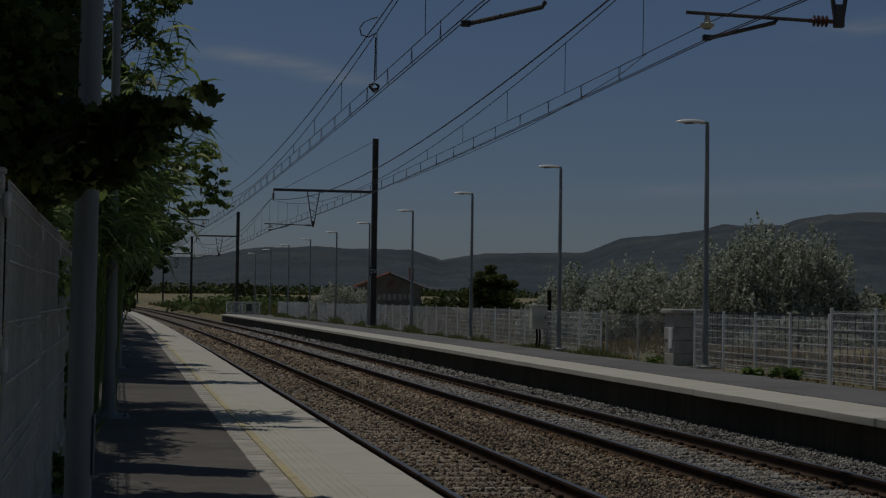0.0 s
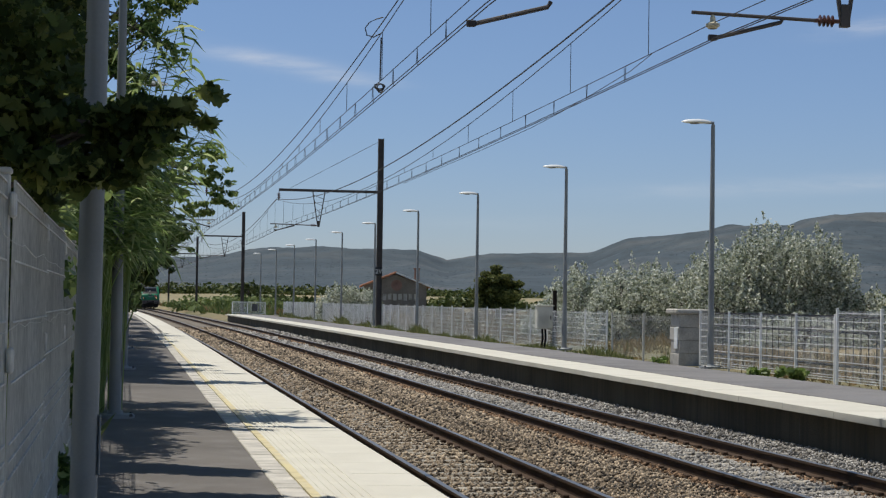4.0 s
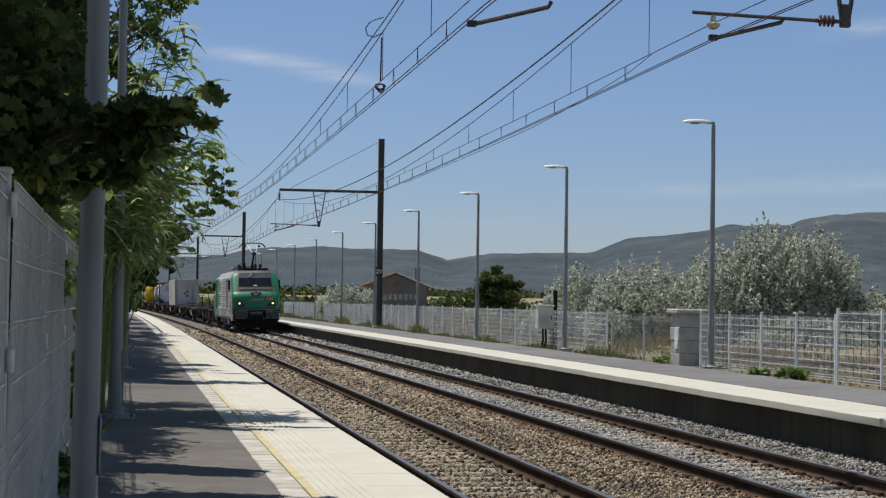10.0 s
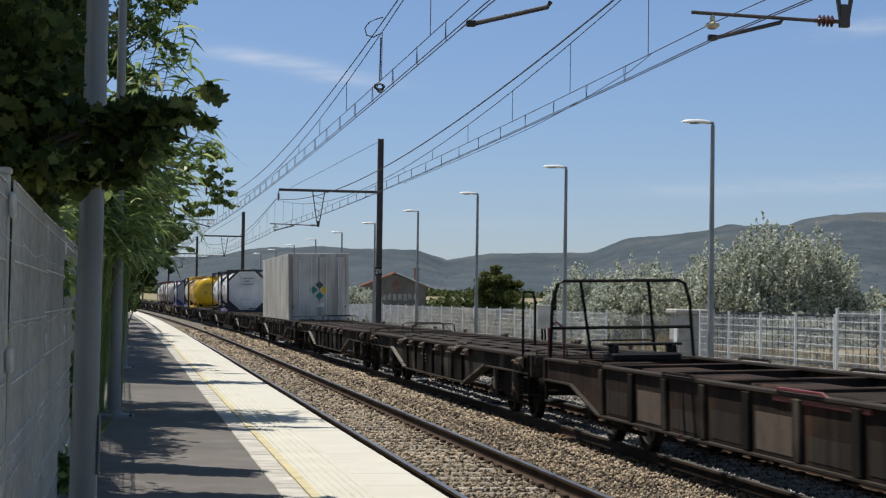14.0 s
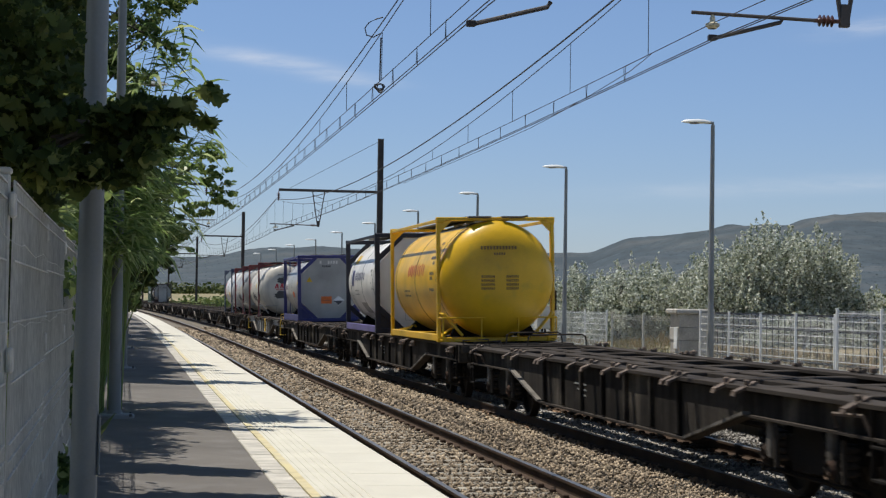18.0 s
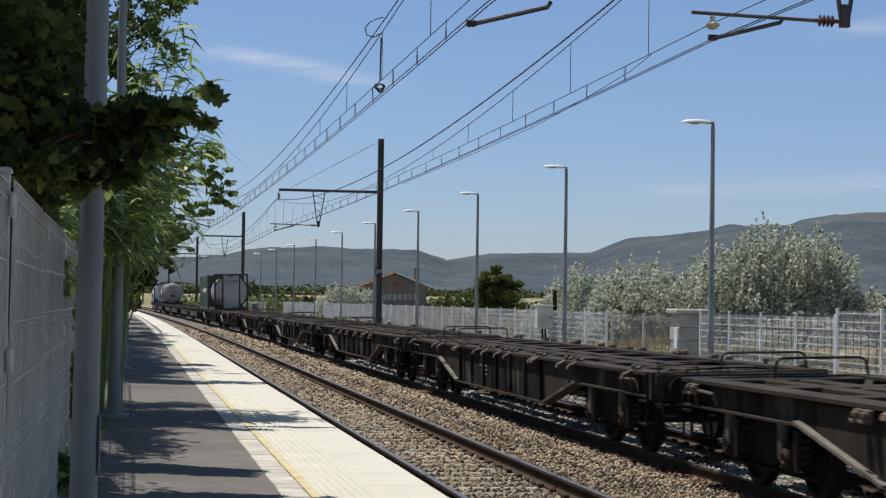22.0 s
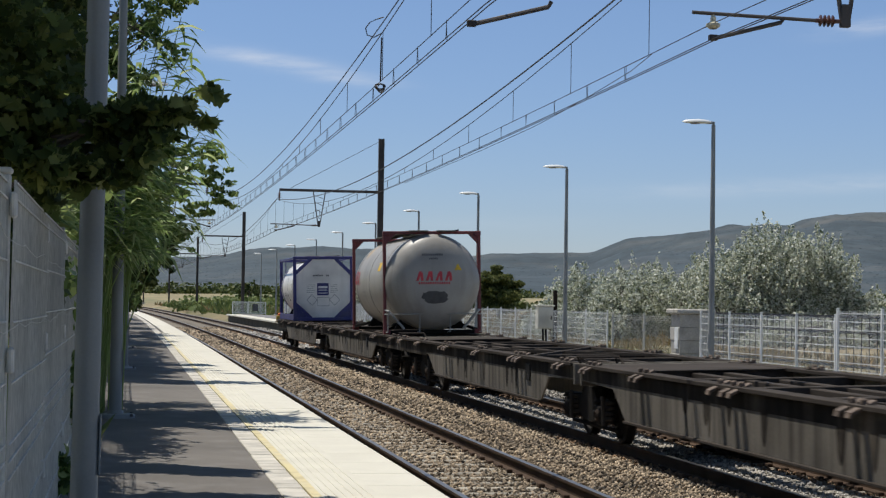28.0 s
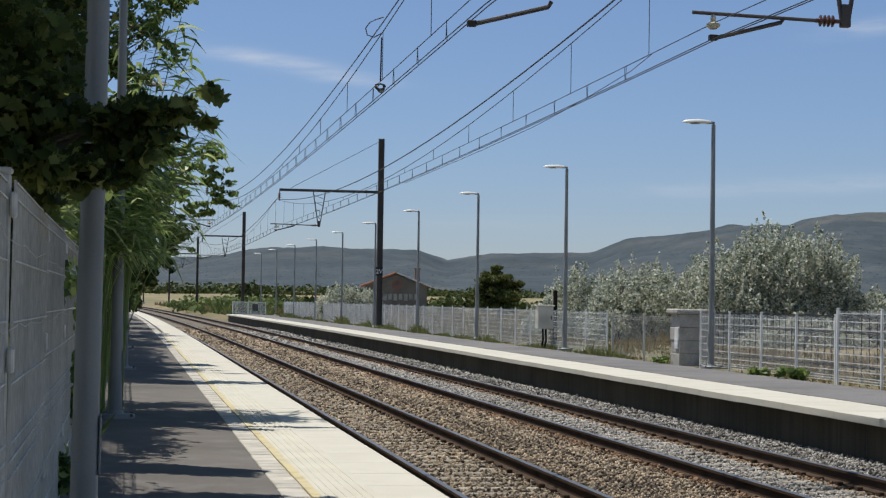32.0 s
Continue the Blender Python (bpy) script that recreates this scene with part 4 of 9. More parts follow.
for z0, z1, dx in ((0, .30, .0), (.31, .62, .012), (.63, .94, -.01), (.95, 1.27, .006)):
    part("stone_block", Geo().cbox(-.40 + dx, .40 + dx, -.36, .36 - dx, z0, z1 + .006, .012), M_CONCRETE, pil)
part("cap", Geo().cbox(-.50, .50, -.46, .46, 1.28, 1.40, .03), M_CONCRETE, pil)
part("plate", Geo().cbox(-.425, -.40, -.3, -.02, .42, .95, .006), M_LAMPHEAD, pil, "pale metal plate")
cab = thing("equipment_cabinet", "cream equipment cabinet on a dark post", "cabinet", at=on_line(57.2, 5.55, PLAT))
part("cabinet_body", Geo().cbox(-.26, .26, -.2, .2, .62, 1.36, .02), M_CABINET, cab)
part("cabinet_door", Geo().cbox(-.235, .235, -.225, -.2, .65, 1.33, .01), M_CABINET, cab)
part("handle", Geo().cbox(.16, .19, -.245, -.225, .93, 1.05, .005), M_STEEL_DARK, cab)
part("roof_lip", Geo().cbox(-.29, .29, -.24, .22, 1.36, 1.40, .01), M_CABINET, cab)
for dx in (-.05, .05):
    part("cable_duct", Geo().tube([(dx - .02, 0, 0), (dx + .02, 0, .3), (dx, 0, .63)], .035, 8), M_LOCO_BLACK, cab)
part("post", Geo().cbox(.30, .42, -.06, .06, -.1, 1.88, .01), M_WAGON_RUST, cab, "rusty square post")


# ---- lamp posts ----
def lamp_post(s, lat, side, label, lean=0.0):
    t = thing("street_lamp", label, "street lamp", "platform lamps", at=on_line(s, lat, PLAT) @ pose(0, 0, 0, 0, lean, 0))
    part("base_plate", Geo().lathe([(0, .0), (0, .235), (.05, .235), (.065, .22), (.07, .10), (.11, .085)], 20, "z"), M_POLE, t, "round foot")
    for x in (-.19, .19):
        for y in (-.19, .19):
            part("bolt", Geo().lathe([(.045, .0), (.045, .02), (.075, .018), (.08, 0)], 6, "z", (x, y, 0)), M_STEEL_DARK, t)
    part("pole", Geo().tube([(0, 0, .04), (0, 0, 5.67)], .077, 14, .046), M_POLE, t, smooth=True)
    part("hatch", Geo().cbox(side * .077 - .006, side * .077 + .006, -.04, .04, .5, .82, .004), M_POLE, t)
    part("arm", Geo().tube([(0, 0, 5.59), (0, 0, 5.72), (side * .18, 0, 5.73)], .04, 10), M_POLE, t, smooth=True)
    bm = bmesh.new()
    bmesh.ops.create_uvsphere(bm, u_segments=18, v_segments=10, radius=1)
    for v in bm.verts:
        v.co.x = v.co.x * .34 * (1.0 if v.co.x * side < 0 else 1.15) + side * .38
        v.co.y *= .15 * (1 - .25 * abs(v.co.x - side * .38))
        v.co.z = v.co.z * (.075 if v.co.z > 0 else .03) + 5.725
    head = part("head", Geo().take(bm), M_LAMPHEAD, t, "pale shell-shaped lamp head", smooth=True)
    part("lens", Geo().lathe([(-.012, 0), (-.01, .1), (0, .12)], 16, "z", (side * .45, 0, 5.697)), M_LAMP_OFF, head)
    return t


for i in range(10):
    s = 40.0 + 14.6 * i
    lamp_post(s, 13.9 * s / (s + 1.2) - 8.0, -1, "grey lamp post with a pale shell-shaped head on the far platform")
for s, a in ((9.8, -8.09), (21.7, -7.99), (36.3, -7.92), (51.0, -7.9), (66.0, -7.9), (81.0, -7.9)):
    lamp_post(s, a, 1, "grey lamp post half hidden in foliage on the near platform", .55 if s < 10 else 0)


# ---- masts and overhead wires ----
MASTS = (23.6, 96.0, 171.0, 245.0, 318.0, 392.0)


def mast(s, lat, first=False, side=1, sign=False, reach=None):
    """A steel mast with a crossarm, a drop bracket with steady arm, and insulators over one track."""
    t = thing("catenary_mast", "dark steel overhead-line mast with a bracket over the track", "mast", "overhead-line masts", at=on_line(s, 0, 0))
    x = lat
    arm_end = 0.15 * side if reach is None else reach
    h = 10.75 if sign else 10.2
    prof = [(-.15, -.13), (-.13, -.13), (-.13, -.012), (.13, -.012), (.13, -.13), (.15, -.13), (.15, .13), (.13, .13), (.13, .012), (-.13, .012), (-.13, .13), (-.15, .13)]
    part("column", Geo().slab([(x + p, q) for p, q in prof], "z", -.3, h), M_STEEL_DARK, t)
    part("footing", Geo().cbox(x - .3, x + .3, -.3, .3, -.4, .62, .03), M_CONCRETE, t)
    a = part("crossarm", Geo().cbox(min(arm_end, x), max(arm_end, x), -.05, -.02, 7.78, 7.92, .004).cbox(min(arm_end, x), max(arm_end, x), .02, .05, 7.78, 7.92, .004), M_STEEL_DARK, t)
    part("tie_rod", Geo().tube([(x, 0, h - .1), (arm_end + (side if lat * side > 0 else -side) * .6, 0, 7.95)], .012, 5), M_WIRE, t)
    # drop bracket
    d = side * (1.92 if first else 2.3)
    q = 0.0 if reach is None else .2
    d += q * 2
    g = Geo().beam((d - .33, 0, 7.8), (d - .04, 0, 5.95 + q), .05).beam((d + .33, 0, 7.8), (d + .04, 0, 5.95 + q), .05)
    for k in range(4):
        f0, f1 = .1 + k * .2, .22 + k * .2
        w0, w1 = .33 * (1 - f0) + .04, .33 * (1 - f1) + .04
        g.beam((d - w0, 0, 7.8 - f0 * 1.85), (d + w1, 0, 7.8 - f1 * 1.85), .025)
    part("drop_bracket", g.cbox(d - .07, d + .07, -.05, .05, 5.90 + q, 6.22 + q, .01), M_STEEL_DARK, t)
    part("insulator", Geo().lathe([(0, .03), (.05, .03)] + [q for k in range(4) for q in ((.06 + k * .06, .035), (.075 + k * .06, .085), (.09 + k * .06, .035))] + [(.32, .03), (.36, .03)], 12, "x", (d - .44 if side > 0 else d + .08, 0, 5.98 + q)), M_CERAMIC, t)
    part("steady_tube", Geo().tube([(d - side * .42, 0, 5.98 + q), (-side * .3 + q * 2.5, 0, 6.02 + q * .6)], .026 if not q else .022, 8), M_STEEL_DARK, t)
    part("steady_arm", Geo().tube([(side * 1.02, 0, 6.0), (side * .98, 0, 5.93), (-side * .03, 0, 5.66)], .03, 8), M_STEEL_DARK, t)
    part("clamp", Geo().cbox(-.06, .06, -.04, .04, 5.64, 5.72, .01), M_WIRE, t)
    if not q:
        part("post_insulator", Geo().lathe([(0, .05), (.04, .1), (.07, .1), (.1, .04), (.15, .04), (.2, .02)], 12, "z", (-.0 * side, 0, 5.80)), M_WHITE_CER, t)
    # hanging insulator that carries the main cable
    part("suspension_insulator", Geo().lathe([(0, .02), (-.12, .02)] + [q for k in range(3) for q in ((-.14 - k * .1, .04), (-.17 - k * .1, .11), (-.2 - k * .1, .04))] + [(-.55, .02)], 12, "z", (arm_end, 0, 7.8)), M_CERAMIC, t)
    if sign:
        o = part("sign_plate", Geo().cbox(x - .23, x + .15, -.17, -.15, 3.34, 3.80, .004), M_SIGN, t, "black plate marked 2V in white")
        cu = bpy.data.curves.new("sign_text", "FONT")
        cu.body, cu.size, cu.extrude, cu.align_x = "2V", .34, .002, "CENTER"
        tx = new("sign_text", cu)
        bpy.context.view_layer.update()
        me = bpy.data.meshes.new_from_object(tx.evaluated_get(bpy.context.evaluated_depsgraph_get()))
        bpy.data.objects.remove(tx)
        me.materials.append(M_WHITE)
        part("sign_text", me, None, o, at=pose(x - .04, -.174, 3.45, 90, 0, 0))
    return t


for i, s in enumerate(MASTS):
    mast(s, (5.5, 5.63, 4.05, 4.3, 4.6, 4.6)[i], first=i == 0, side=1, sign=i == 1)
# the near track's masts stand on the hedge side, behind the platform
for s in (93.0, 168.0, 240.0):
    m = mast(s, -5.4, first=True, side=-1)
    m.matrix_basis = on_line(s, NEAR_TRACK, 0)
m = mast(22.0, -5.4, first=True, side=1, reach=2.4)
m.matrix_basis = on_line(22.0, NEAR_TRACK, -.2)


def wires(centre, masts, feeder, label, sag, first_drop, first_pair, ring=None):
    t = thing("overhead_line", label, "overhead wires", "overhead lines")
    spans = list(zip(masts[:-1], masts[1:]))

    def messenger(s):
        for a, b in spans:
            if a <= s <= b:
                u = (s - a) / (b - a)
                return sag[0] + sag[1] * (2 * u - 1) ** 2
        return 6.5

    def aux(s):
        for a, b in spans:
            if a <= s <= b:
                u = (s - a) / (b - a)
                return sag[2] + 0.16 * (2 * u - 1) ** 2
        return 5.72

    def contact(s):
        for a, b in spans:
            if a <= s <= b:
                u = (s - a) / (b - a)
                return sag[3] + sag[4] * (2 * u - 1) ** 2
        return 5.5

    def feed(s):
        for a, b in spans:
            if a <= s <= b:
                u = (s - a) / (b - a)
                return sag[5] + sag[6] * (2 * u - 1) ** 2
        return 6.5
    lo, hi = masts[0] - 72.0, masts[-1]
    spans.insert(0, (lo, masts[0]))
    fine = np.arange(lo, hi + .1, 3.0)
    part("main_cable", Geo().tube([line(s, centre, messenger(s)) for s in fine], .009, 5), M_WIRE, t)
    part("auxiliary_cable", Geo().tube([line(s, centre, aux(s)) for s in fine], .007, 5), M_WIRE, t)
    part("contact_wire", Geo().tube([line(s, centre - .03, contact(s)) for s in fine], .008, 5), M_WIRE, t)
    part("contact_wire", Geo().tube([line(s, centre + .03, contact(s)) for s in fine], .008, 5), M_WIRE, t)
    part("feeder_cable", Geo().tube([line(s, centre + feeder, feed(s)) for s in fine], .016 if centre == 0.0 else .011, 5), M_WIRE, t)
    # droppers: long ones down to the auxiliary cable, short pairs down to the contact wires
    s = first_drop
    while s < masts[4]:
        if messenger(s) - aux(s) > .08:
            part("dropper", Geo().tube([line(s, centre, messenger(s)), line(s, centre, aux(s))], .006, 4), M_WIRE, t)
        s += 4.98
    s = first_pair
    while s < masts[3]:
        part("dropper", Geo().tube([line(s, centre - .02, aux(s)), line(s, centre - .03, contact(s))], .005, 4), M_WIRE, t)
        part("dropper", Geo().tube([line(s + .25, centre + .02, aux(s)), line(s + .25, centre + .03, contact(s))], .005, 4), M_WIRE, t)
        s += 2.46
    if ring:
        p = line(ring, centre, 0)
        g = Geo()
        for k in range(3):
            loop = [(p.x + (.055 + .02 * k) * math.cos(q * .6 + k), p.y - .05 + k * .05, 5.62 + .02 * k + (.075 - .015 * k) * math.sin(q * .6 + k)) for q in range(11)]
            g.tube(loop, .014, 5)
        part("connector_coil", g, M_WIRE, t, "coiled copper connector")
        part("connector_wire", Geo().tube([(p.x, p.y, 5.75), (p.x + .01, p.y, messenger(ring) - .05)], .014, 5), M_WIRE, t)
        zz = messenger(ring)
        part("connector_loop", Geo().tube([(p.x, p.y, zz + .02), (p.x - .12, p.y, zz - .05), (p.x - .24, p.y, zz - .02), (p.x - .27, p.y, zz + .10), (p.x - .20, p.y, zz + .20), (p.x - .08, p.y, zz + .26), (p.x + .04, p.y, zz + .30)], .011, 5), M_WIRE, t)
    return t


far_line = wires(0.0, MASTS, .0, "dark overhead wires with droppers above the far track", (5.79, 1.56, 5.72, 5.47, .18, 6.17, 1.19), 26.7, 27.9)
part("slack_wire", Geo().tube([line(s, .05, z) for s, z in ((26.7, 5.87), (27.9, 5.75), (30.2, 5.65), (32.6, 5.57), (35.1, 5.51), (40.2, 5.475), (46.0, 5.46), (52.0, 5.45))], .006, 5), M_WIRE, far_line, "slack wire under the contact wires")
wires(NEAR_TRACK, (21.0, 93.0, 168.0, 240.0, 312.0, 390.0), .0, "dark overhead wires with droppers above the near track", (5.71, 1.52, 5.65, 5.39, .17, 6.08, 1.15), 25.1, 23.7, ring=30.3)


# ---- plants and distance ----
def shoots(base, top, radius, count, per, size, seed, rise_up=.55, foot=.05):
    """Leafy shoots that fan up and out of a dome: arrays of leaf corners and faces."""
    rng = np.random.default_rng(seed)
    hgt = top - base[2]
    a = rng.uniform(0, 2 * math.pi, count)
    e = foot + (1 - foot) * rng.random(count) ** .85
    lump = np.array([.86 + .24 * noise.noise((math.cos(q) * 1.6, math.sin(q) * 1.6, w * 2.4 + seed)) for q, w in zip(a, e)])
    ce = np.sqrt(np.clip(1.05 - e ** 3.2, 0, 1))
    rim = np.stack([np.cos(a) * ce * radius[0], np.sin(a) * ce * radius[1], e * hgt], 1) * lump[:, None]
    tip = rim * rng.uniform(.78, 1.06, count)[:, None]
    way = rim / np.linalg.norm(rim, axis=1, keepdims=True) * (1 - rise_up) + np.array([0, 0, rise_up]) + rng.normal(size=(count, 3)) * .16
    way /= np.linalg.norm(way, axis=1, keepdims=True)
    ln = rng.uniform(.5, 1.25, count) * min(hgt * .26, 1.15)
    u = rng.random((count, per)) ** .8
    c = tip[:, None] - way[:, None] * (ln[:, None] * (1 - u))[:, :, None] + rng.normal(size=(count, per, 3)) * (.11 * (1.15 - u))[:, :, None]
    c = c.reshape(-1, 3) + np.array(base)
    c = c[c[:, 2] > base[2] + .05]
    n = len(c)
    nrm = rng.normal(size=(n, 3)) * .8 + np.array([0, 0, .25])
    nrm /= np.linalg.norm(nrm, axis=1, keepdims=True)
    s = np.cross(nrm, rng.normal(size=(n, 3)))
    s /= np.linalg.norm(s, axis=1, keepdims=True)
    f = np.cross(nrm, s)
    sz = size * rng.uniform(.6, 1.35, (n, 1))
    pts = [(0, -.5), (.36, -.12), (.25, .28), (0, .58), (-.25, .28), (-.36, -.12)]
    v = np.stack([c + (s * p + f * q + nrm * (.3 * p * p)) * sz for p, q in pts], 1).reshape(-1, 3)
    return v, np.arange(n * 6).reshape(n, 6), tip + np.array(base)


def bush(name, label, cat, base, top, radius, count, per, size, material, seed, group="", r=0.12, rise_up=.55, foot=.05):
    rng = random.Random(seed)
    v, f, tips = shoots(base, top, radius, count, per, size, seed, rise_up, foot)
    t = thing(name, label, cat, group)
    trunk(t, base, (base[0], base[1], base[2] + (top - base[2]) * .6), r, [tuple(tips[k]) for k in range(0, len(tips), max(len(tips) // 12, 1))], rng)
    new("crown", fast_mesh("crown", v, f, material)).parent = t
    return t


# silver poplars behind the far fence
PZ = 0.4
POP = "poplar bushes"
bush("poplar_bush", "broad silvery poplar bush behind the white fence", "bush", (26.2, 70, PZ), 5.8, (3.4, 3.0), 1700, 34, .10, M_POPLAR, 21, POP)
bush("poplar_bush", "tall silvery poplar bush with upright shoots", "bush", (27.7, 69, PZ), 5.5, (1.9, 2.0), 800, 34, .10, M_POPLAR, 33, POP)
bush("poplar_bush", "silvery poplar bush beside a larger one", "bush", (24.0, 69, PZ), 4.9, (2.3, 2.2), 750, 34, .10, M_POPLAR, 22, POP)
bush("poplar_bush", "lower silvery poplar bush behind the fence", "bush", (21.6, 73, PZ), 4.4, (2.3, 2.2), 620, 32, .105, M_POPLAR, 23, POP)
bush("poplar_bush", "small silvery poplar bush behind the fence", "bush", (20.1, 77, PZ), 4.1, (2.0, 2.0), 520, 30, .105, M_POPLAR, 24, POP)
bush("poplar_bush", "small silvery poplar bush at the end of the row", "bush", (18.0, 75, PZ), 2.3, (1.3, 1.4), 200, 30, .10, M_POPLAR, 25, POP)
bush("poplar_bush", "low silvery poplar suckers behind the fence", "bush", (29.5, 68, PZ), 3.2, (1.3, 1.3), 300, 30, .10, M_POPLAR, 26, POP)
bush("poplar_bush", "knee-high silvery poplar suckers behind the fence", "bush", (25.6, 65, PZ), 1.9, (2.9, 1.2), 300, 24, .09, M_POPLAR, 34, POP, rise_up=.9)
bush("poplar_bush", "silvery poplar bush closing the row behind the fence", "bush", (22.9, 71, PZ), 4.2, (1.9, 2.0), 480, 30, .10, M_POPLAR, 35, POP)
bush("poplar_bush", "low silvery poplar bush closing the row", "bush", (20.3, 72, PZ), 3.4, (1.9, 1.8), 420, 30, .10, M_POPLAR, 36, POP)
bush("olive_shrub", "grey-green shrub leaning over the white fence", "bush", (15.0, 124, PZ), 3.5, (1.9, 1.6), 620, 24, .11, M_POPLAR, 28, rise_up=.5)
bush("olive_shrub", "grey-green shrub beside the old house", "bush", (18.0, 136, PZ), 3.4, (1.8, 1.6), 520, 24, .12, M_POPLAR, 29, rise_up=.5)
bush("dark_bush", "dark green bush in the far fields", "bush", (22.6, 330, PZ + .2), 5.8, (2.6, 2.4), 120, 20, .36, M_DARKTREE, 30, rise_up=.5)
bush("dark_bush", "dark green bush beyond the poplars", "bush", (34.5, 78, PZ), 2.6, (1.4, 1.4), 120, 20, .14, M_DARKTREE, 31, rise_up=.6)


def blades(name, label, boxes, count, h, material, seed, wide=.05):
    """Tufts of upright blades over patches (s0, s1, lat0, lat1)."""
    rng = np.random.default_rng(seed)
    area = np.array([(b[1] - b[0]) * (b[3] - b[2]) for b in boxes])
    pick = rng.choice(len(boxes), count, p=area / area.sum())
    bx = np.array(boxes)[pick]
    s = bx[:, 0] + (bx[:, 1] - bx[:, 0]) * rng.random(count)
    a = bx[:, 2] + (bx[:, 3] - bx[:, 2]) * rng.random(count)
    x, y, hd = np.interp(s, _s, _x), np.interp(s, _s, _y), np.interp(s, _s, _h)
    px, py = x + a * np.cos(hd), y + a * np.sin(hd)
    lump = np.array([max(.35 + 1.3 * noise.noise((p * .6, q * .25, seed)), .12) for p, q in zip(px, py)])
    hh = h * lump * rng.uniform(.5, 1.3, count)
    an = rng.uniform(0, 6.28, count)
    w = wide * rng.uniform(.5, 1.4, count)
    lean = rng.normal(size=(count, 2)) * .35 * hh[:, None]
    z0 = np.full(count, .40) + 0.03 * (np.clip(s, 0, 400) / 100) ** 2
    dx, dy = np.cos(an) * w, np.sin(an) * w
    v = np.stack([np.stack([px - dx, py - dy, z0], 1), np.stack([px + dx, py + dy, z0], 1),
                  np.stack([px + dx * .6 + lean[:, 0] * .5, py + dy * .6 + lean[:, 1] * .5, z0 + hh * .6], 1),
                  np.stack([px + lean[:, 0], py + lean[:, 1], z0 + hh], 1)], 1).reshape(-1, 3)
    ob = new(name, fast_mesh(name, v, np.arange(count * 4).reshape(count, 4), material))
    tagged(ob, label, "grass", kind="stuff")


blades("dry_grass", "tall dry grass in the field behind the fence", [(24, 120, 6.0, 14.0)], 26000, .45, M_GRASS, 3, .035)
blades("fence_weeds", "green weeds along the foot of the white fence", [(44, 150, 5.2, 6.0)], 23000, .46, M_GREEN_GRASS, 5, .025)
blades("meadow_grass", "rough grass in the fields beyond", [(120, 300, 7.0, 40.0), (170, 330, 2.6, 20)], 14000, .9, M_GRASS, 6, .12)
blades("verge_weeds", "weeds beside the track past the platform", [(166, 300, 2.3, 8.0)], 5000, 1.1, M_VINE, 8, .12)
blades("hedge_weeds", "weeds along the foot of the near fence", [(14, 100, -8.7, -8.2)], 2500, .5, M_GREEN_GRASS, 9, .03)


def low_plant(s, lat, r, n, seed):
    p = line(s, lat, PLAT - .03)
    t = thing("weed_clump", "leafy green weed clump at the fence foot", "weed", "weed clumps")
    rng = random.Random(seed)
    bl = [(p.x + rng.uniform(-r, r), p.y + rng.uniform(-r, r), p.z + rng.uniform(.05, r * .8), r * .5, r * .5, r * .35) for _ in range(6)]
    crown("leaves", bl, n, .11, M_HEDGE, t, seed)
    part("stem", Geo().tube([(p.x, p.y, p.z - .05), (p.x, p.y, p.z + r * .5)], .012, 5), M_BARK, t)


low_plant(36.6, 5.45, .17, 170, 1)
low_plant(34.6, 5.45, .26, 320, 2)
low_plant(43.4, 5.3, .16, 100, 5)


def fence_climber(s, zs, seed):
    p = line(s, FENCE_LEFT, 0)
    t = thing("climbing_plant", "bright green climber pushing through the near fence", "climber", "climbers on the near fence")
    rng = random.Random(seed)
    bl = [(p.x + rng.uniform(.02, .16), p.y + rng.uniform(-.25, .25), z, .09, .16, .08) for z in zs]
    crown("leaves", bl, 26 * len(zs), .085, M_HEDGE, t, seed, shape="lobed")
    part("stem", Geo().tube([(p.x - .1, p.y, .5), (p.x - .06, p.y + .05, 1.0), (p.x + .02, p.y, max(zs))], .01, 5), M_BARK, t)


fence_climber(15.4, (1.0, 1.12, 1.3, 1.42), 3)
fence_climber(13.0, (.72, .8), 4)


def strip_of_leaves(name, label, cat, pts, count, size, material, seed, shape="square"):
    """Rows of far scrub or vines: lumps along a strip."""
    rng = np.random.default_rng(seed)
    bl = [(x + rng.normal() * w, y + rng.normal() * w, z0 + h * .45, w * 2.2, w * 2.2, h * .55) for x, y, z0, h, w in pts]
    ob = crown(name, bl, count, size, material, None, seed, shape=shape, shell=.4)
    tagged(ob, label, cat, kind="stuff")


vr = random.Random(5)
strip_of_leaves("vineyard", "green vine rows in the plain", "vines", [(11 + vr.uniform(0, 30), 215 + vr.uniform(0, 130), .4, vr.uniform(.7, 1.3), 1.2) for _ in range(90)], 9000, .42, M_VINE, 41)
strip_of_leaves("verge_bushes", "bright green bushes beside the line", "bushes", [(9 + vr.uniform(0, 12), 205 + vr.uniform(0, 80), .3, vr.uniform(1.2, 2.4), .9) for _ in range(45)], 6000, .3, M_VINE, 42)
strip_of_leaves("far_woods", "dark line of trees at the foot of the hills", "woods", [(vr.uniform(-60, 400), vr.uniform(845, 880), 3.9, vr.uniform(2.5, 6.5), 4.5) for _ in range(170)], 18000, 1.1, M_DARKTREE, 43)
strip_of_leaves("field_trees", "scattered dark trees in the plain", "trees", [(vr.uniform(20, 130), vr.uniform(330, 420), .4, vr.uniform(1.6, 3.2), 1.6) for _ in range(22)], 3500, .7, M_DARKTREE, 44)


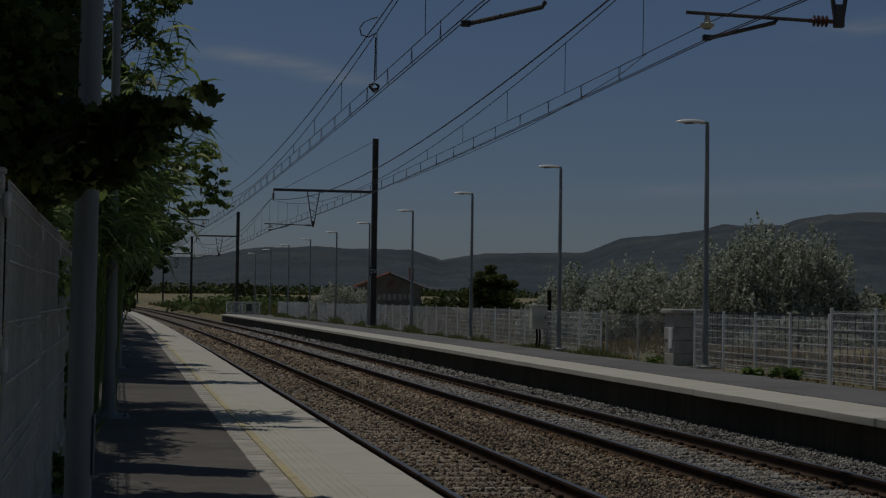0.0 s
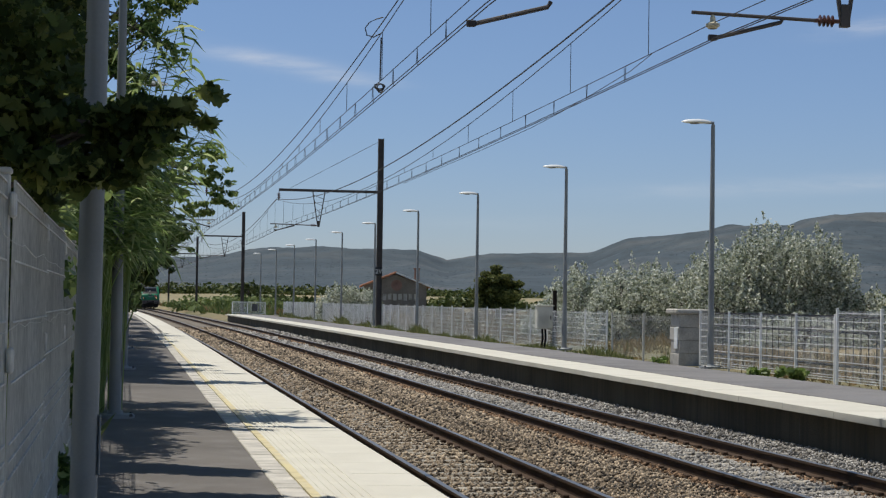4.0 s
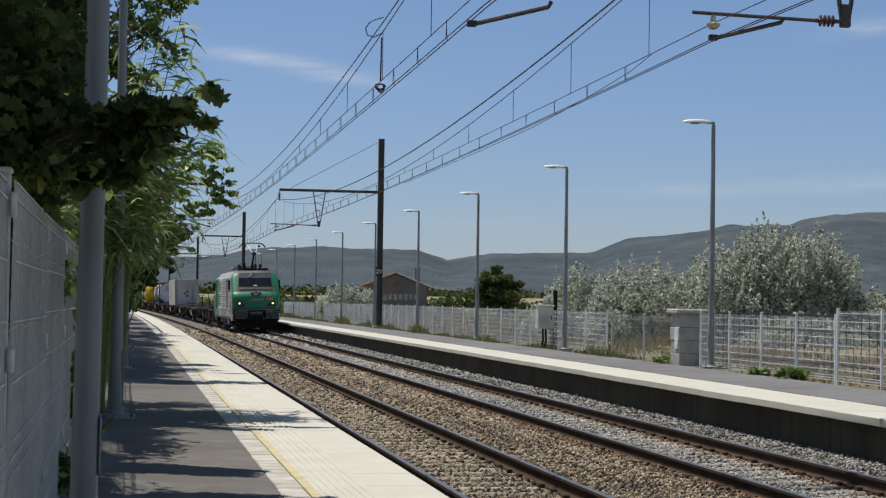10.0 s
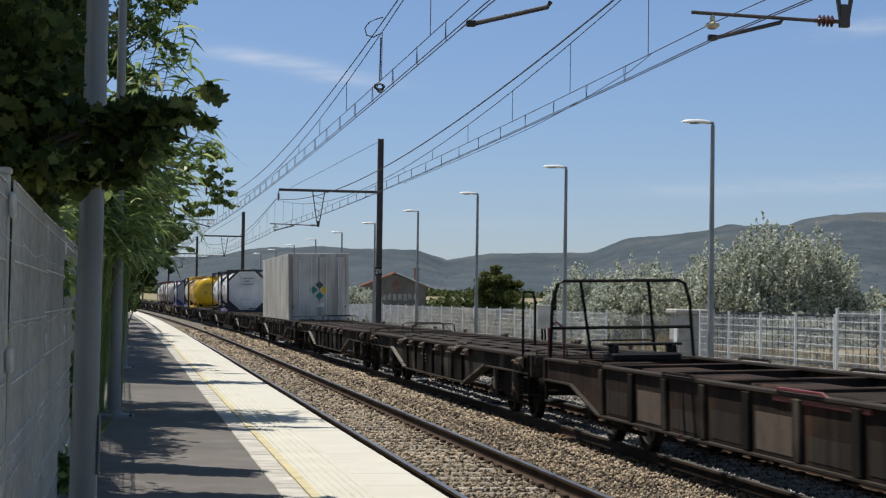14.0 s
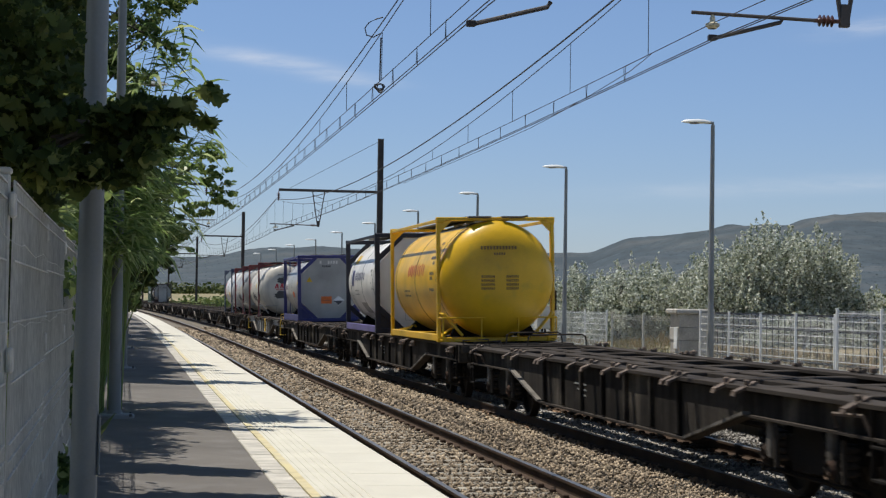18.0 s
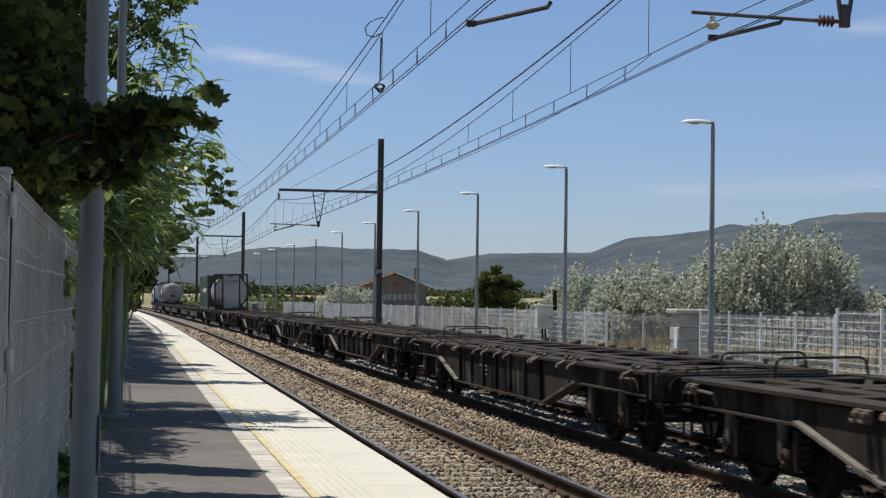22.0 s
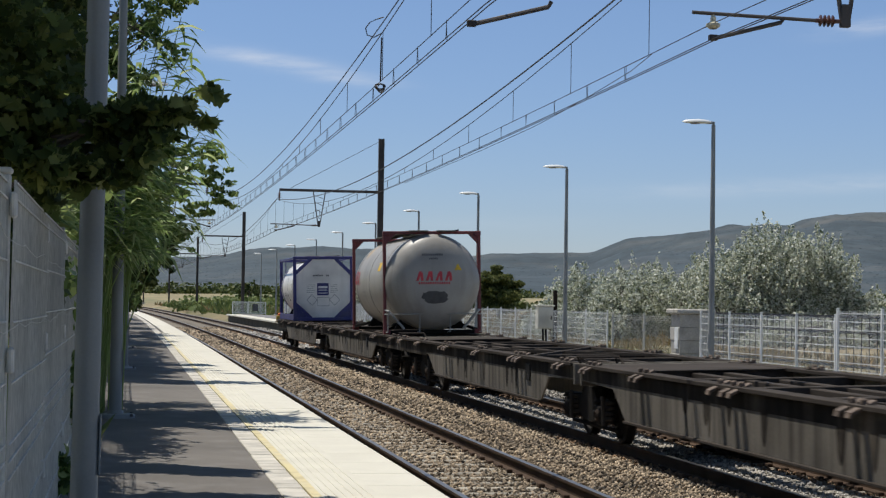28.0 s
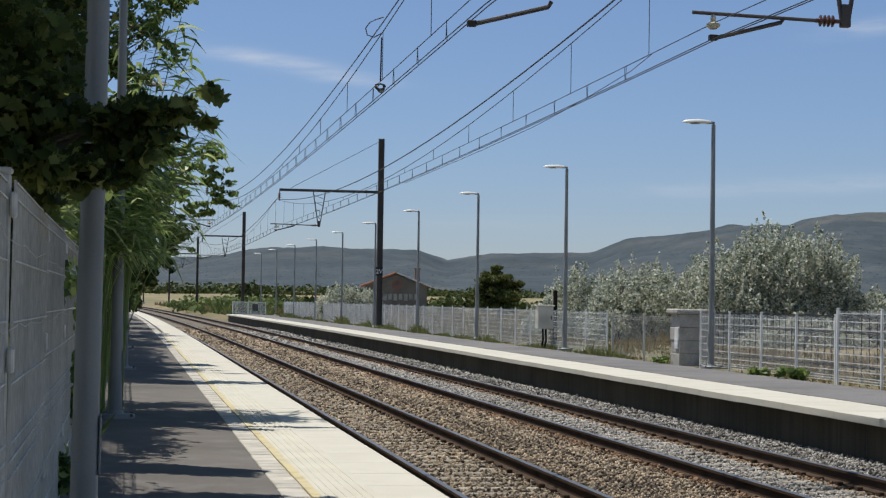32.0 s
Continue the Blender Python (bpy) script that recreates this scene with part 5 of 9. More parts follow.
# ---- the hedge side ----
def hedge_tree(label, base, bl, leaves, size, material, seed, shape="leaf", r=.07):
    t = thing("roadside_tree", label, "tree", "trees along the near fence")
    rng = random.Random(seed)
    top = max(b[2] for b in bl) - .3
    trunk(t, base, (base[0] + .1, base[1], top), r, [b[:3] for b in bl[:14]], rng)
    crown("crown", bl, leaves, size, material, t, seed, shape=shape, shell=.25, flat=.7 if shape == "lobed" else 0.0, spread=.5 if shape == "lobed" else .35)
    return t


def frizz(bl, n, seed, q=.42):
    """Breaks soft lumps up into small uneven sprays."""
    rng = random.Random(seed)
    out = []
    for x, y, z, a, b, c in bl:
        for _ in range(n):
            u, v, w = rng.gauss(0, .48), rng.gauss(0, .48), rng.gauss(0, .48)
            k = q * rng.uniform(.5, 1.2)
            out.append((x + a * u, y + b * v, z + c * w, a * k * 1.25, b * k, c * k * .7))
    return out


rt = thing("round_tree", "dense dark olive-green round tree in the fields", "tree")
trunk(rt, (31.4, 150, .4), (31.5, 150, 3.2), .2, [(30.4, 150, 3.4), (32.5, 150, 3.2), (31.2, 150, 4.4), (31.9, 149.5, 4.2)], random.Random(27))
crown("crown", frizz([(31.4, 150, 2.6, 1.6, 1.5, 1.5), (30.6, 150, 3.3, .9, 1.0, 1.0), (32.3, 150, 3.2, .95, 1.0, 1.0), (31.3, 150, 4.2, 1.1, 1.0, .8), (30.5, 150, 2.0, 1.0, 1.0, .8), (32.1, 150, 2.0, 1.0, 1.0, .8), (31.9, 150, 4.0, .8, .8, .6), (30.4, 150, 3.9, .75, .8, .7), (32.2, 150, 3.9, .75, .8, .7)], 10, 27, .5),
      26000, .17, M_ROUND, rt, 27, shell=.3)
# broad-leaved branches close to the camera, under the crowns that shade them
hedge_tree("broad-leaved tree overhanging the fence in deep shade", (-1.6, 11.4, .45),
           [(-.75, 11.5, 3.75, .45, .6, .4), (-.75, 11.6, 3.25, .45, .6, .35), (-.42, 11.2, 3.45, .26, .5, .3), (-.7, 11.2, 2.95, .4, .5, .25), (-.55, 11.4, 4.2, .5, .6, .35),
            (-.40, 11.1, 3.15, .25, .4, .2), (-1.3, 11.3, 3.4, .6, .6, .8), (-1.2, 10.8, 2.9, .5, .6, .3), (-.7, 12.2, 3.6, .5, .5, .8), (-.5, 12.6, 3.0, .3, .5, .4), (-.45, 12.6, 4.1, .35, .5, .5), (-1.0, 12.8, 4.6, .7, .6, .6), (-.75, 9.2, 2.80, .25, .4, .18),
            (-.5, 9.0, 2.95, .28, .3, .25), (-.55, 9.0, 3.3, .3, .3, .25), (-.62, 9.0, 2.68, .22, .3, .12), (-.38, 8.9, 2.6, .16, .25, .12), (-.8, 13.2, 3.2, .5, .4, .8), (-.9, 13.5, 4.2, .6, .4, .8)],
           10500, .068, M_MAPLE, 51, "lobed")
hedge_tree("overhanging maple branch of large dark lobed leaves", (-1.9, 9.3, .45),
           frizz([(-.24, 9.1, 2.80, .22, .3, .17), (-.05, 9.0, 2.84, .22, .3, .15), (.12, 9.05, 2.90, .20, .25, .10), (.28, 9.1, 2.97, .14, .2, .075), (.40, 9.1, 3.02, .06, .12, .05), (.02, 9.0, 2.70, .15, .25, .10), (-.14, 9.0, 2.62, .14, .25, .11),
                  (-.45, 9.1, 2.76, .2, .3, .18), (-.3, 9.2, 2.58, .16, .2, .12), (-.05, 9.0, 2.56, .10, .2, .07), (.16, 9.0, 2.78, .08, .2, .05)], 7, 56, .34), 1300, .066, M_MAPLE, 56, "lobed")


def shade_tree(label, base, bl, leaves, size, seed, r=.1):
    """A tall crown behind the fence whose shade falls across the platform."""
    return hedge_tree(label, base, frizz(bl, 7, seed, .5), leaves, size, M_MAPLE, seed, "lobed", r)


# crown above and left of view, added to keep sun off branches and fence
shade_tree("unseen tall broad-leaved tree added to darken the branches and near fence", (-2.6, 11.0, .45),
           [(-1.4, 11.7, 5.9, .9, .9, .5), (-.95, 10.0, 5.3, .7, .9, .45), (-.55, 9.6, 4.9, .5, .6, .3), (-1.5, 10.2, 6.2, 1.0, 1.2, .6), (-.9, 12.6, 6.2, .8, .7, .5), (-2.2, 9.2, 5.4, 1.0, 1.2, 1.0), (-1.0, 11.0, 5.4, .7, .8, .4), (-1.45, 7.8, 4.4, .6, 1.2, .5), (-1.6, 6.0, 4.6, .7, 1.1, .5)], 3000, .13, 50)
# mostly hidden hedge row, added to block skylight from platform and fence
for k, (x, y) in enumerate(((-2.6, 3.0), (-2.5, 6.5), (-2.9, 13.0), (-2.8, 17.0), (-2.7, 21.5), (-2.6, 26.0), (-2.3, 31.0))):
    hedge_tree("mostly hidden tall hedge tree added to cut skylight", (x, y, .45),
               [(x + .3 * math.sin(q * 2.1 + k), y + 1.3 * math.cos(q * 1.7 + k), 1.2 + q * .62, .75, 1.1, .6) for q in range(7)], 2600, .15, M_DARKTREE if k % 2 else M_HEDGE, 90 + k, r=.09)
shade_tree("tall broad-leaved tree that shades the platform", (-2.3, 14.2, .45),
           [(-.9, 14.0, 5.4, .8, .5, .5), (-1.5, 14.0, 6.0, .9, .6, .7), (-.45, 13.9, 5.0, .35, .4, .25), (-2.1, 14.3, 5.2, .8, .8, .8), (-1.4, 13.2, 6.6, .9, .7, .6), (-.7, 13.0, 6.2, .6, .4, .4)], 4200, .13, 57)
shade_tree("broad-leaved tree with a spreading crown behind the fence", (-2.2, 16.6, .45),
           [(-.9, 16.2, 5.0, .5, .32, .35), (-1.2, 16.4, 5.7, .7, .36, .5), (-.75, 16.15, 4.75, .4, .28, .2), (-1.6, 16.5, 5.4, .8, .5, .8), (-1.2, 16.6, 6.5, .8, .42, .5), (-2.2, 16.8, 5.0, .8, .7, 1.0)], 4600, .12, 58)
shade_tree("thin-crowned tree behind the fence letting light through", (-2.0, 20.6, .45),
           [(-1.25, 19.4, 5.0, .5, .5, .5), (-1.15, 20.4, 5.2, .5, .5, .5), (-1.5, 21.4, 5.0, .5, .5, .5), (-1.9, 20.4, 5.6, .8, 1.2, .8), (-1.1, 22.6, 4.9, .5, .8, .4)], 1000, .10, 59)
for k, (y, w) in enumerate(((36, .85), (42, .9), (49, 1.0), (58, 1.0), (68, 1.1))):
    x0 = line_x(y) + FENCE_LEFT
    shade_tree("tall broad-leaved tree behind the fence, shading the platform", (x0 - 1.3, y, .45),
               [(x0 - .9, y - 1.5, 4.6, w, 1.6, .8), (x0 - .8, y + 1.8, 4.9, w, 1.6, .8), (x0 - 1.2, y, 5.9, w * 1.2, 2.2, .9), (x0 - .6, y + .5, 4.3, w * .8, 2.0, .5)], 2600, .15 + .001 * y, 110 + k)
# stands out of view, added to stop sun flecks on the near fence
hedge_tree("out-of-view hedge tree added to keep sun off the near fence", (-1.9, 8.3, .45),
           [(-1.35, 8.5, 3.9, .5, .9, .5), (-1.2, 7.5, 3.4, .4, .9, .5), (-1.55, 9.4, 4.4, .5, .8, .5), (-1.3, 6.4, 3.6, .4, .9, .5)], 3000, .13, M_DARKTREE, 120)
hr = random.Random(77)


def lumps(c, r, n, q=.4):
    return [(c[0] + hr.uniform(-1, 1) * r[0], c[1] + hr.uniform(-1, 1) * r[1], c[2] + hr.uniform(-1, 1) * r[2], r[0] * q, r[1] * q, r[2] * q) for _ in range(n)]


hedge_tree("slender green tree behind the near fence", (-1.6, 23.1, .45),
           frizz([(.13, 23, 5.42, .31, .45, .35), (.44, 23, 5.74, .22, .35, .22), (-.04, 23, 4.81, .35, .45, .44), (.17, 23, 4.27, .31, .45, .35), (-.35, 23, 5.33, .5, .5, .5), (-.6, 23, 3.75, .44, .6, .5),
            (-1.04, 23, 3.05, .5, .7, .6), (-1.13, 23, 4.61, .7, .7, .8), (-.5, 23, 6.2, .6, .6, .5), (-.17, 23, 3.4, .44, .5, .44), (.0, 23, 6.05, .4, .4, .4), (.30, 23, 6.3, .3, .4, .25), (.66, 23, 5.75, .14, .3, .16), (.84, 23, 6.1, .14, .3, .10), (.52, 23, 5.15, .14, .3, .14)], 16, 52, .34), 15000, .06, M_HEDGE, 52)
hedge_tree("leafy tree reaching over the near platform", (-1.1, 32, .45),
           frizz([(.95, 32, 4.35, .35, .5, .3), (1.4, 32, 4.55, .3, .4, .22), (1.7, 32, 3.8, .3, .4, .2), (1.3, 32, 3.55, .3, .4, .22), (.8, 32, 3.95, .4, .5, .3), (.45, 32, 3.3, .35, .5, .4),
            (.5, 32, 2.7, .25, .5, .3), (.1, 32, 4.2, .6, .7, .7), (-.4, 32, 3.5, .7, .8, .8), (-.3, 32, 2.6, .6, .8, .6), (-.6, 32, 5.2, .7, .8, .7), (1.0, 32, 3.1, .25, .4, .3), (1.55, 32, 4.15, .3, .4, .2)], 16, 53, .34), 20000, .066, M_HEDGE, 53)
hedge_tree("dense dark tree beside the near platform", (line_x(40) + FENCE_LEFT - .9, 40, .45),
           frizz([(.3, 40, 3.2, .5, .8, .7), (.75, 40, 3.5, .4, .6, .5), (.9, 40, 2.9, .25, .5, .35), (.5, 40, 2.4, .35, .6, .4), (.0, 40, 2.6, .5, .8, .7), (.6, 40, 4.0, .35, .5, .3)], 14, 54, .36), 14000, .075, M_DARKTREE, 54)
for i, (y, hgt, out) in enumerate(((13, 2.3, -1.1), (15.5, 2.7, -.85), (18.5, 3.3, -.7), (22.5, 3.6, -.5), (36, 3.7, -.2), (40, 4.0, -.1), (47, 3.9, .05), (55, 4.0, .25), (64, 3.9, .45), (74, 4.1, .5), (86, 4.4, .3), (100, 4.8, .1), (118, 5.0, -.6))):
    x0 = line_x(y) + FENCE_LEFT
    hedge_tree("green hedge tree along the near platform", (x0 - .9, y, .45),
               lumps((x0 + out * .5, y, (hgt + 1.6) / 2 + .3), (.45 + max(out, 0) * .5, 2.2 + y * .02, (hgt - 1.4) / 2), 20, .42), 4200, .075 + y * .0012, M_HEDGE if i % 3 else M_DARKTREE, 60 + i)


def reed_clump(x, y, n, hgt, seed, lean=.7, bare=2.45, broad=1.0):
    """Giant reeds: canes with long arching leaves."""
    t = thing("giant_reed", "clump of giant reeds with long pale green leaves", "reeds", "reeds behind the near fence")
    rng = random.Random(seed)
    g = Geo()
    for k in range(n):
        bx, by = x + rng.uniform(-.35, .3), y + rng.uniform(-.6, .6)
        hh = hgt * rng.uniform(.72, 1.08)
        lx, ly = rng.uniform(-.1, lean), rng.uniform(-.3, .3)
        cane = [Vector((bx + lx * u * u, by + ly * u * u, .45 + hh * u)) for u in (0, .35, .7, 1)]
        part("cane", Geo().tube(cane, .012, 5, .005), M_REED, t)
        u0 = max(.25, (bare - .45) / hh)
        for j in range(22):
            u = u0 + (1 - u0) * j / 22
            p = Vector((bx + lx * u * u, by + ly * u * u, .45 + hh * u))
            an = rng.gauss(-.35, 1.1)
            ln = rng.uniform(.32, .68)
            up, drop = rng.uniform(.35, .75), rng.uniform(.5, 1.1)
            d = Vector((math.cos(an), math.sin(an), 0))
            side = Vector((-math.sin(an), math.cos(an), rng.uniform(-.5, .5))).normalized()
            rib = [p + d * (ln * q) + Vector((0, 0, ln * (up * q - drop * q * q))) for q in (0, .3, .62, 1)]
            w = rng.uniform(.018, .028) * broad
            a, b, c, e = rib
            g.add([a, b + side * w, b - side * w, c + side * w * .75, c - side * w * .75, e], [(0, 1, 2), (1, 3, 4, 2), (3, 5, 4)])
    part("leaves", g, M_REED, t, "long arching leaves")


reed_clump(-1.0, 19.5, 18, 2.9, 1, .3)
reed_clump(-.5, 22.5, 20, 3.3, 2)
reed_clump(-1.15, 16.5, 14, 2.6, 3, .3)
reed_clump(-.45, 25.0, 18, 3.2, 4)
reed_clump(-.4, 23.2, 9, 4.9, 5, 1.3, 3.2, 1.35)
reed_clump(-.45, 23.6, 9, 4.2, 6, 1.7, 2.8, 1.35)
reed_clump(-.6, 21.6, 22, 3.1, 7, .7)
reed_clump(-.3, 22.4, 9, 4.7, 8, 1.1, 3.4, 1.35)
reed_clump(-.3, 22.9, 16, 3.5, 9, 1.0)


# ---- the old house in the fields ----
def old_house():
    t = thing("old_house", "old rendered house with a low terracotta tile roof", "house", at=pose(30.75, 205, .35, 0, 0, -7))
    w, dp, e, r = 3.45, 7.0, 3.4, 4.78
    part("wall", Geo().slab([(-w, -.3), (w, -.3), (w, e), (0, r - .12), (-w, e)], "y", -dp, dp), M_PLASTER, t)
    part("roof", Geo().slab([(-w - .5, e - .2), (0, r), (0, r + .14), (-w - .5, e - .06)], "y", -dp - .3, dp + .3), M_TILE, t)
    part("roof", Geo().slab([(w + .5, e - .2), (0, r), (0, r + .14), (w + .5, e - .06)], "y", -dp - .3, dp + .3), M_TILE, t)
    part("verge", Geo().beam((0, -dp - .34, r + .08), (w + .5, -dp - .34, e - .1), .12, .16), M_WHITE, t, "pale verge board")
    part("ridge", Geo().tube([(0, -dp - .35, r + .12), (0, dp + .35, r + .12)], .12, 8), M_TILE, t)
    part("chimney", Geo().cbox(2.2, 2.8, -3, -2.3, 3.6, 5.35, .03).cbox(2.1, 2.9, -3.1, -2.2, 5.35, 5.5, .02), M_PLASTER, t)
    for k in range(9):
        part("faded_paint_bar", Geo().box(-2.6 + k * .58, -2.2 + k * .58, -dp - .012, -dp + .01, 1.75 + .1 * (k % 2), 2.5), M_CONCRETE, t)
    part("faded_disc", Geo().lathe([(-.012, .0), (-.012, .62), (.01, .62)], 20, "y", (.1, -dp, 3.45)), M_FADED_RED, t, "faded red painted disc")
    row = Geo()
    for i in range(24):
        row.tube([(-w - .5, -dp - .2 + i * .6, e - .08), (0, -dp - .2 + i * .6, r + .14)], .1, 6)
    part("tile_courses", row, M_TILE, t)


old_house()


# ---- the train ----
TRAIN = []        # (thing, metres behind the locomotive's front)


def head_at(t):
    """Where the locomotive's front is along the line."""
    return 33.63 - 29.74 * (t - 12.5) + 0.0128 * (t - 12.5) ** 2


def ride(ob, d):
    TRAIN.append((ob, d))
    return ob


def wheelset(parent, y, r=.46):
    w = part("wheelset", Geo().tube([(-.72, y, r), (.72, y, r)], .08, 8), M_WHEEL, parent)
    for x in (-1, 1):
        prof = [(x * .68, 0), (x * .68, r * .45), (x * .70, r * .88), (x * .68, r), (x * .71, r + .03), (x * .72, r), (x * .82, r), (x * .82, r * .86), (x * .76, r * .8), (x * .74, r * .4), (x * .80, .1), (x * .80, 0)]
        part("wheel", Geo().lathe(prof, 24, "x", (0, y, r)), M_WHEEL, w, smooth=True)
    return w


def bogie_frame(y, half=.9, z=.46):
    """A cast freight bogie: side frames with axle boxes, springs and brake gear."""
    g = Geo()
    for x in (-1, 1):
        x0, x1 = sorted((x * .93, x * 1.05))
        g.slab([(y - half - .3, z + .05), (y - half - .2, z + .25), (y - .45, z + .22), (y - .3, z + .38), (y + .3, z + .38), (y + .45, z + .22), (y + half + .2, z + .25), (y + half + .3, z + .05),
                (y + half + .12, z - .02), (y + half - .25, z + .05), (y + .35, z - .12), (y - .35, z - .12), (y - half + .25, z + .05), (y - half - .12, z - .02)], "x", x0, x1)
        for a in (-half, half):
            xb0, xb1 = sorted((x * 1.02, x * 1.16))
            g.cbox(xb0, xb1, y + a - .14, y + a + .14, z - .14, z + .14, .03)
            for o in (-.22, .22):
                g.lathe([(-.1, .07), (.24, .07)], 8, "z", (x * 1.02, y + a + o, z))
        g.cbox(*sorted((x * .88, x * 1.0)), y - .16, y + .16, z + .3, z + .52, .03)
        g.tube([(x * .95, y - half - .4, z - .2), (x * .95, y + half + .4, z - .2)], .03, 6)
    g.cbox(-.95, .95, y - .22, y + .22, z + .1, z + .38, .03)
    for a in (-half - .35, half + .35):
        g.cbox(-.9, .9, y + a - .05, y + a + .05, z + .05, z + .2, .02)
    return g


def bogie_gear(parent, y, half=.9, z=.46):
    """The fittings that stand out of a bogie's side: axle caps, spring stacks and dampers, some paler to paint in
    highlights.
    """
    for x in (-1, 1):
        for a in (-half, half):
            part("axle_cap", Geo().lathe([(x * 1.15, 0), (x * 1.20, .06), (x * 1.17, .10), (x * 1.13, .11)], 12, "x", (0, y + a, z)), M_WAGON_RUST, parent)
            for o in (-.22, .22):
                rings = Geo()
                for k in range(4):
                    rings.lathe([(-.06 + k * .075, .07), (-.04 + k * .075, .095), (-.015 + k * .075, .095), (.005 + k * .075, .07)], 10, "z", (x * 1.06, y + a + o, z))
                part("spring", rings, M_WAGON_WEB if o < 0 else M_BOGIE, parent)
            part("damper", Geo().tube([(x * 1.16, y + a - .33, z - .12), (x * 1.16, y + a - .30, z + .30)], .03, 6), M_WAGON_WEB, parent)


def buffers(parent, y, way, z=.93):
    for x in (-.875, .875):
        b = part("buffer", Geo().lathe([(0, 0), (0, .17), (way * .02, .17), (way * .30, .1), (way * .32, .08), (way * .42, .08)], 16, "y", (x, y - way * .06, z)), M_BOGIE, parent, smooth=True)
        part("buffer_head", Geo().lathe([(way * .40, 0), (way * .40, .19), (way * .44, .19), (way * .46, 0)], 20, "y", (x, y - way * .06, z)), M_BOGIE, b)
    part("coupling_hook", Geo().cbox(-.06, .06, *sorted((y, y + way * .3)), z - .12, z + .04, .03).tube([(0, y + way * .3, z - .05), (0, y + way * .35, z - .25), (0, y + way * .25, z - .4)], .03, 6), M_BOGIE, parent)


def spigots(parent, ys, z, both=True):
    me = Geo().beam((.12, 0, .04), (-.13, 0, -.07), .14, .03).beam((-.125, 0, -.065), (-.14, 0, -.11), .12, .025).cbox(-.01, .05, -.035, .035, .0, .07, .015).mesh("container_spigot")
    me.materials.append(M_SPIGOT)
    for y in ys:
        part("container_spigot", me, None, parent, at=pose(-1.22, y, z))
        part("container_spigot", me, None, parent, at=pose(1.22, y, z, 0, 0, 180))


def castings(parent, ys, z):
    """Small folded-down container spigots, hung in pairs on the sills."""
    me = Geo().cbox(-.05, .0, -.075, .075, -.15, -.02, .012).cbox(-.085, -.04, -.05, .05, -.10, -.04, .015).tube([(-.09, -.06, -.12), (-.10, 0, -.14), (-.09, .06, -.12)], .016, 5).mesh("folded_spigot")
    me.materials.append(M_SPIGOT)
    for y in ys:
        for dy in (-.1, .1):
            part("folded_spigot", me, None, parent, at=pose(-1.225, y + dy, z))
            part("folded_spigot", me, None, parent, at=pose(1.225, y + dy, z, 0, 0, 180))


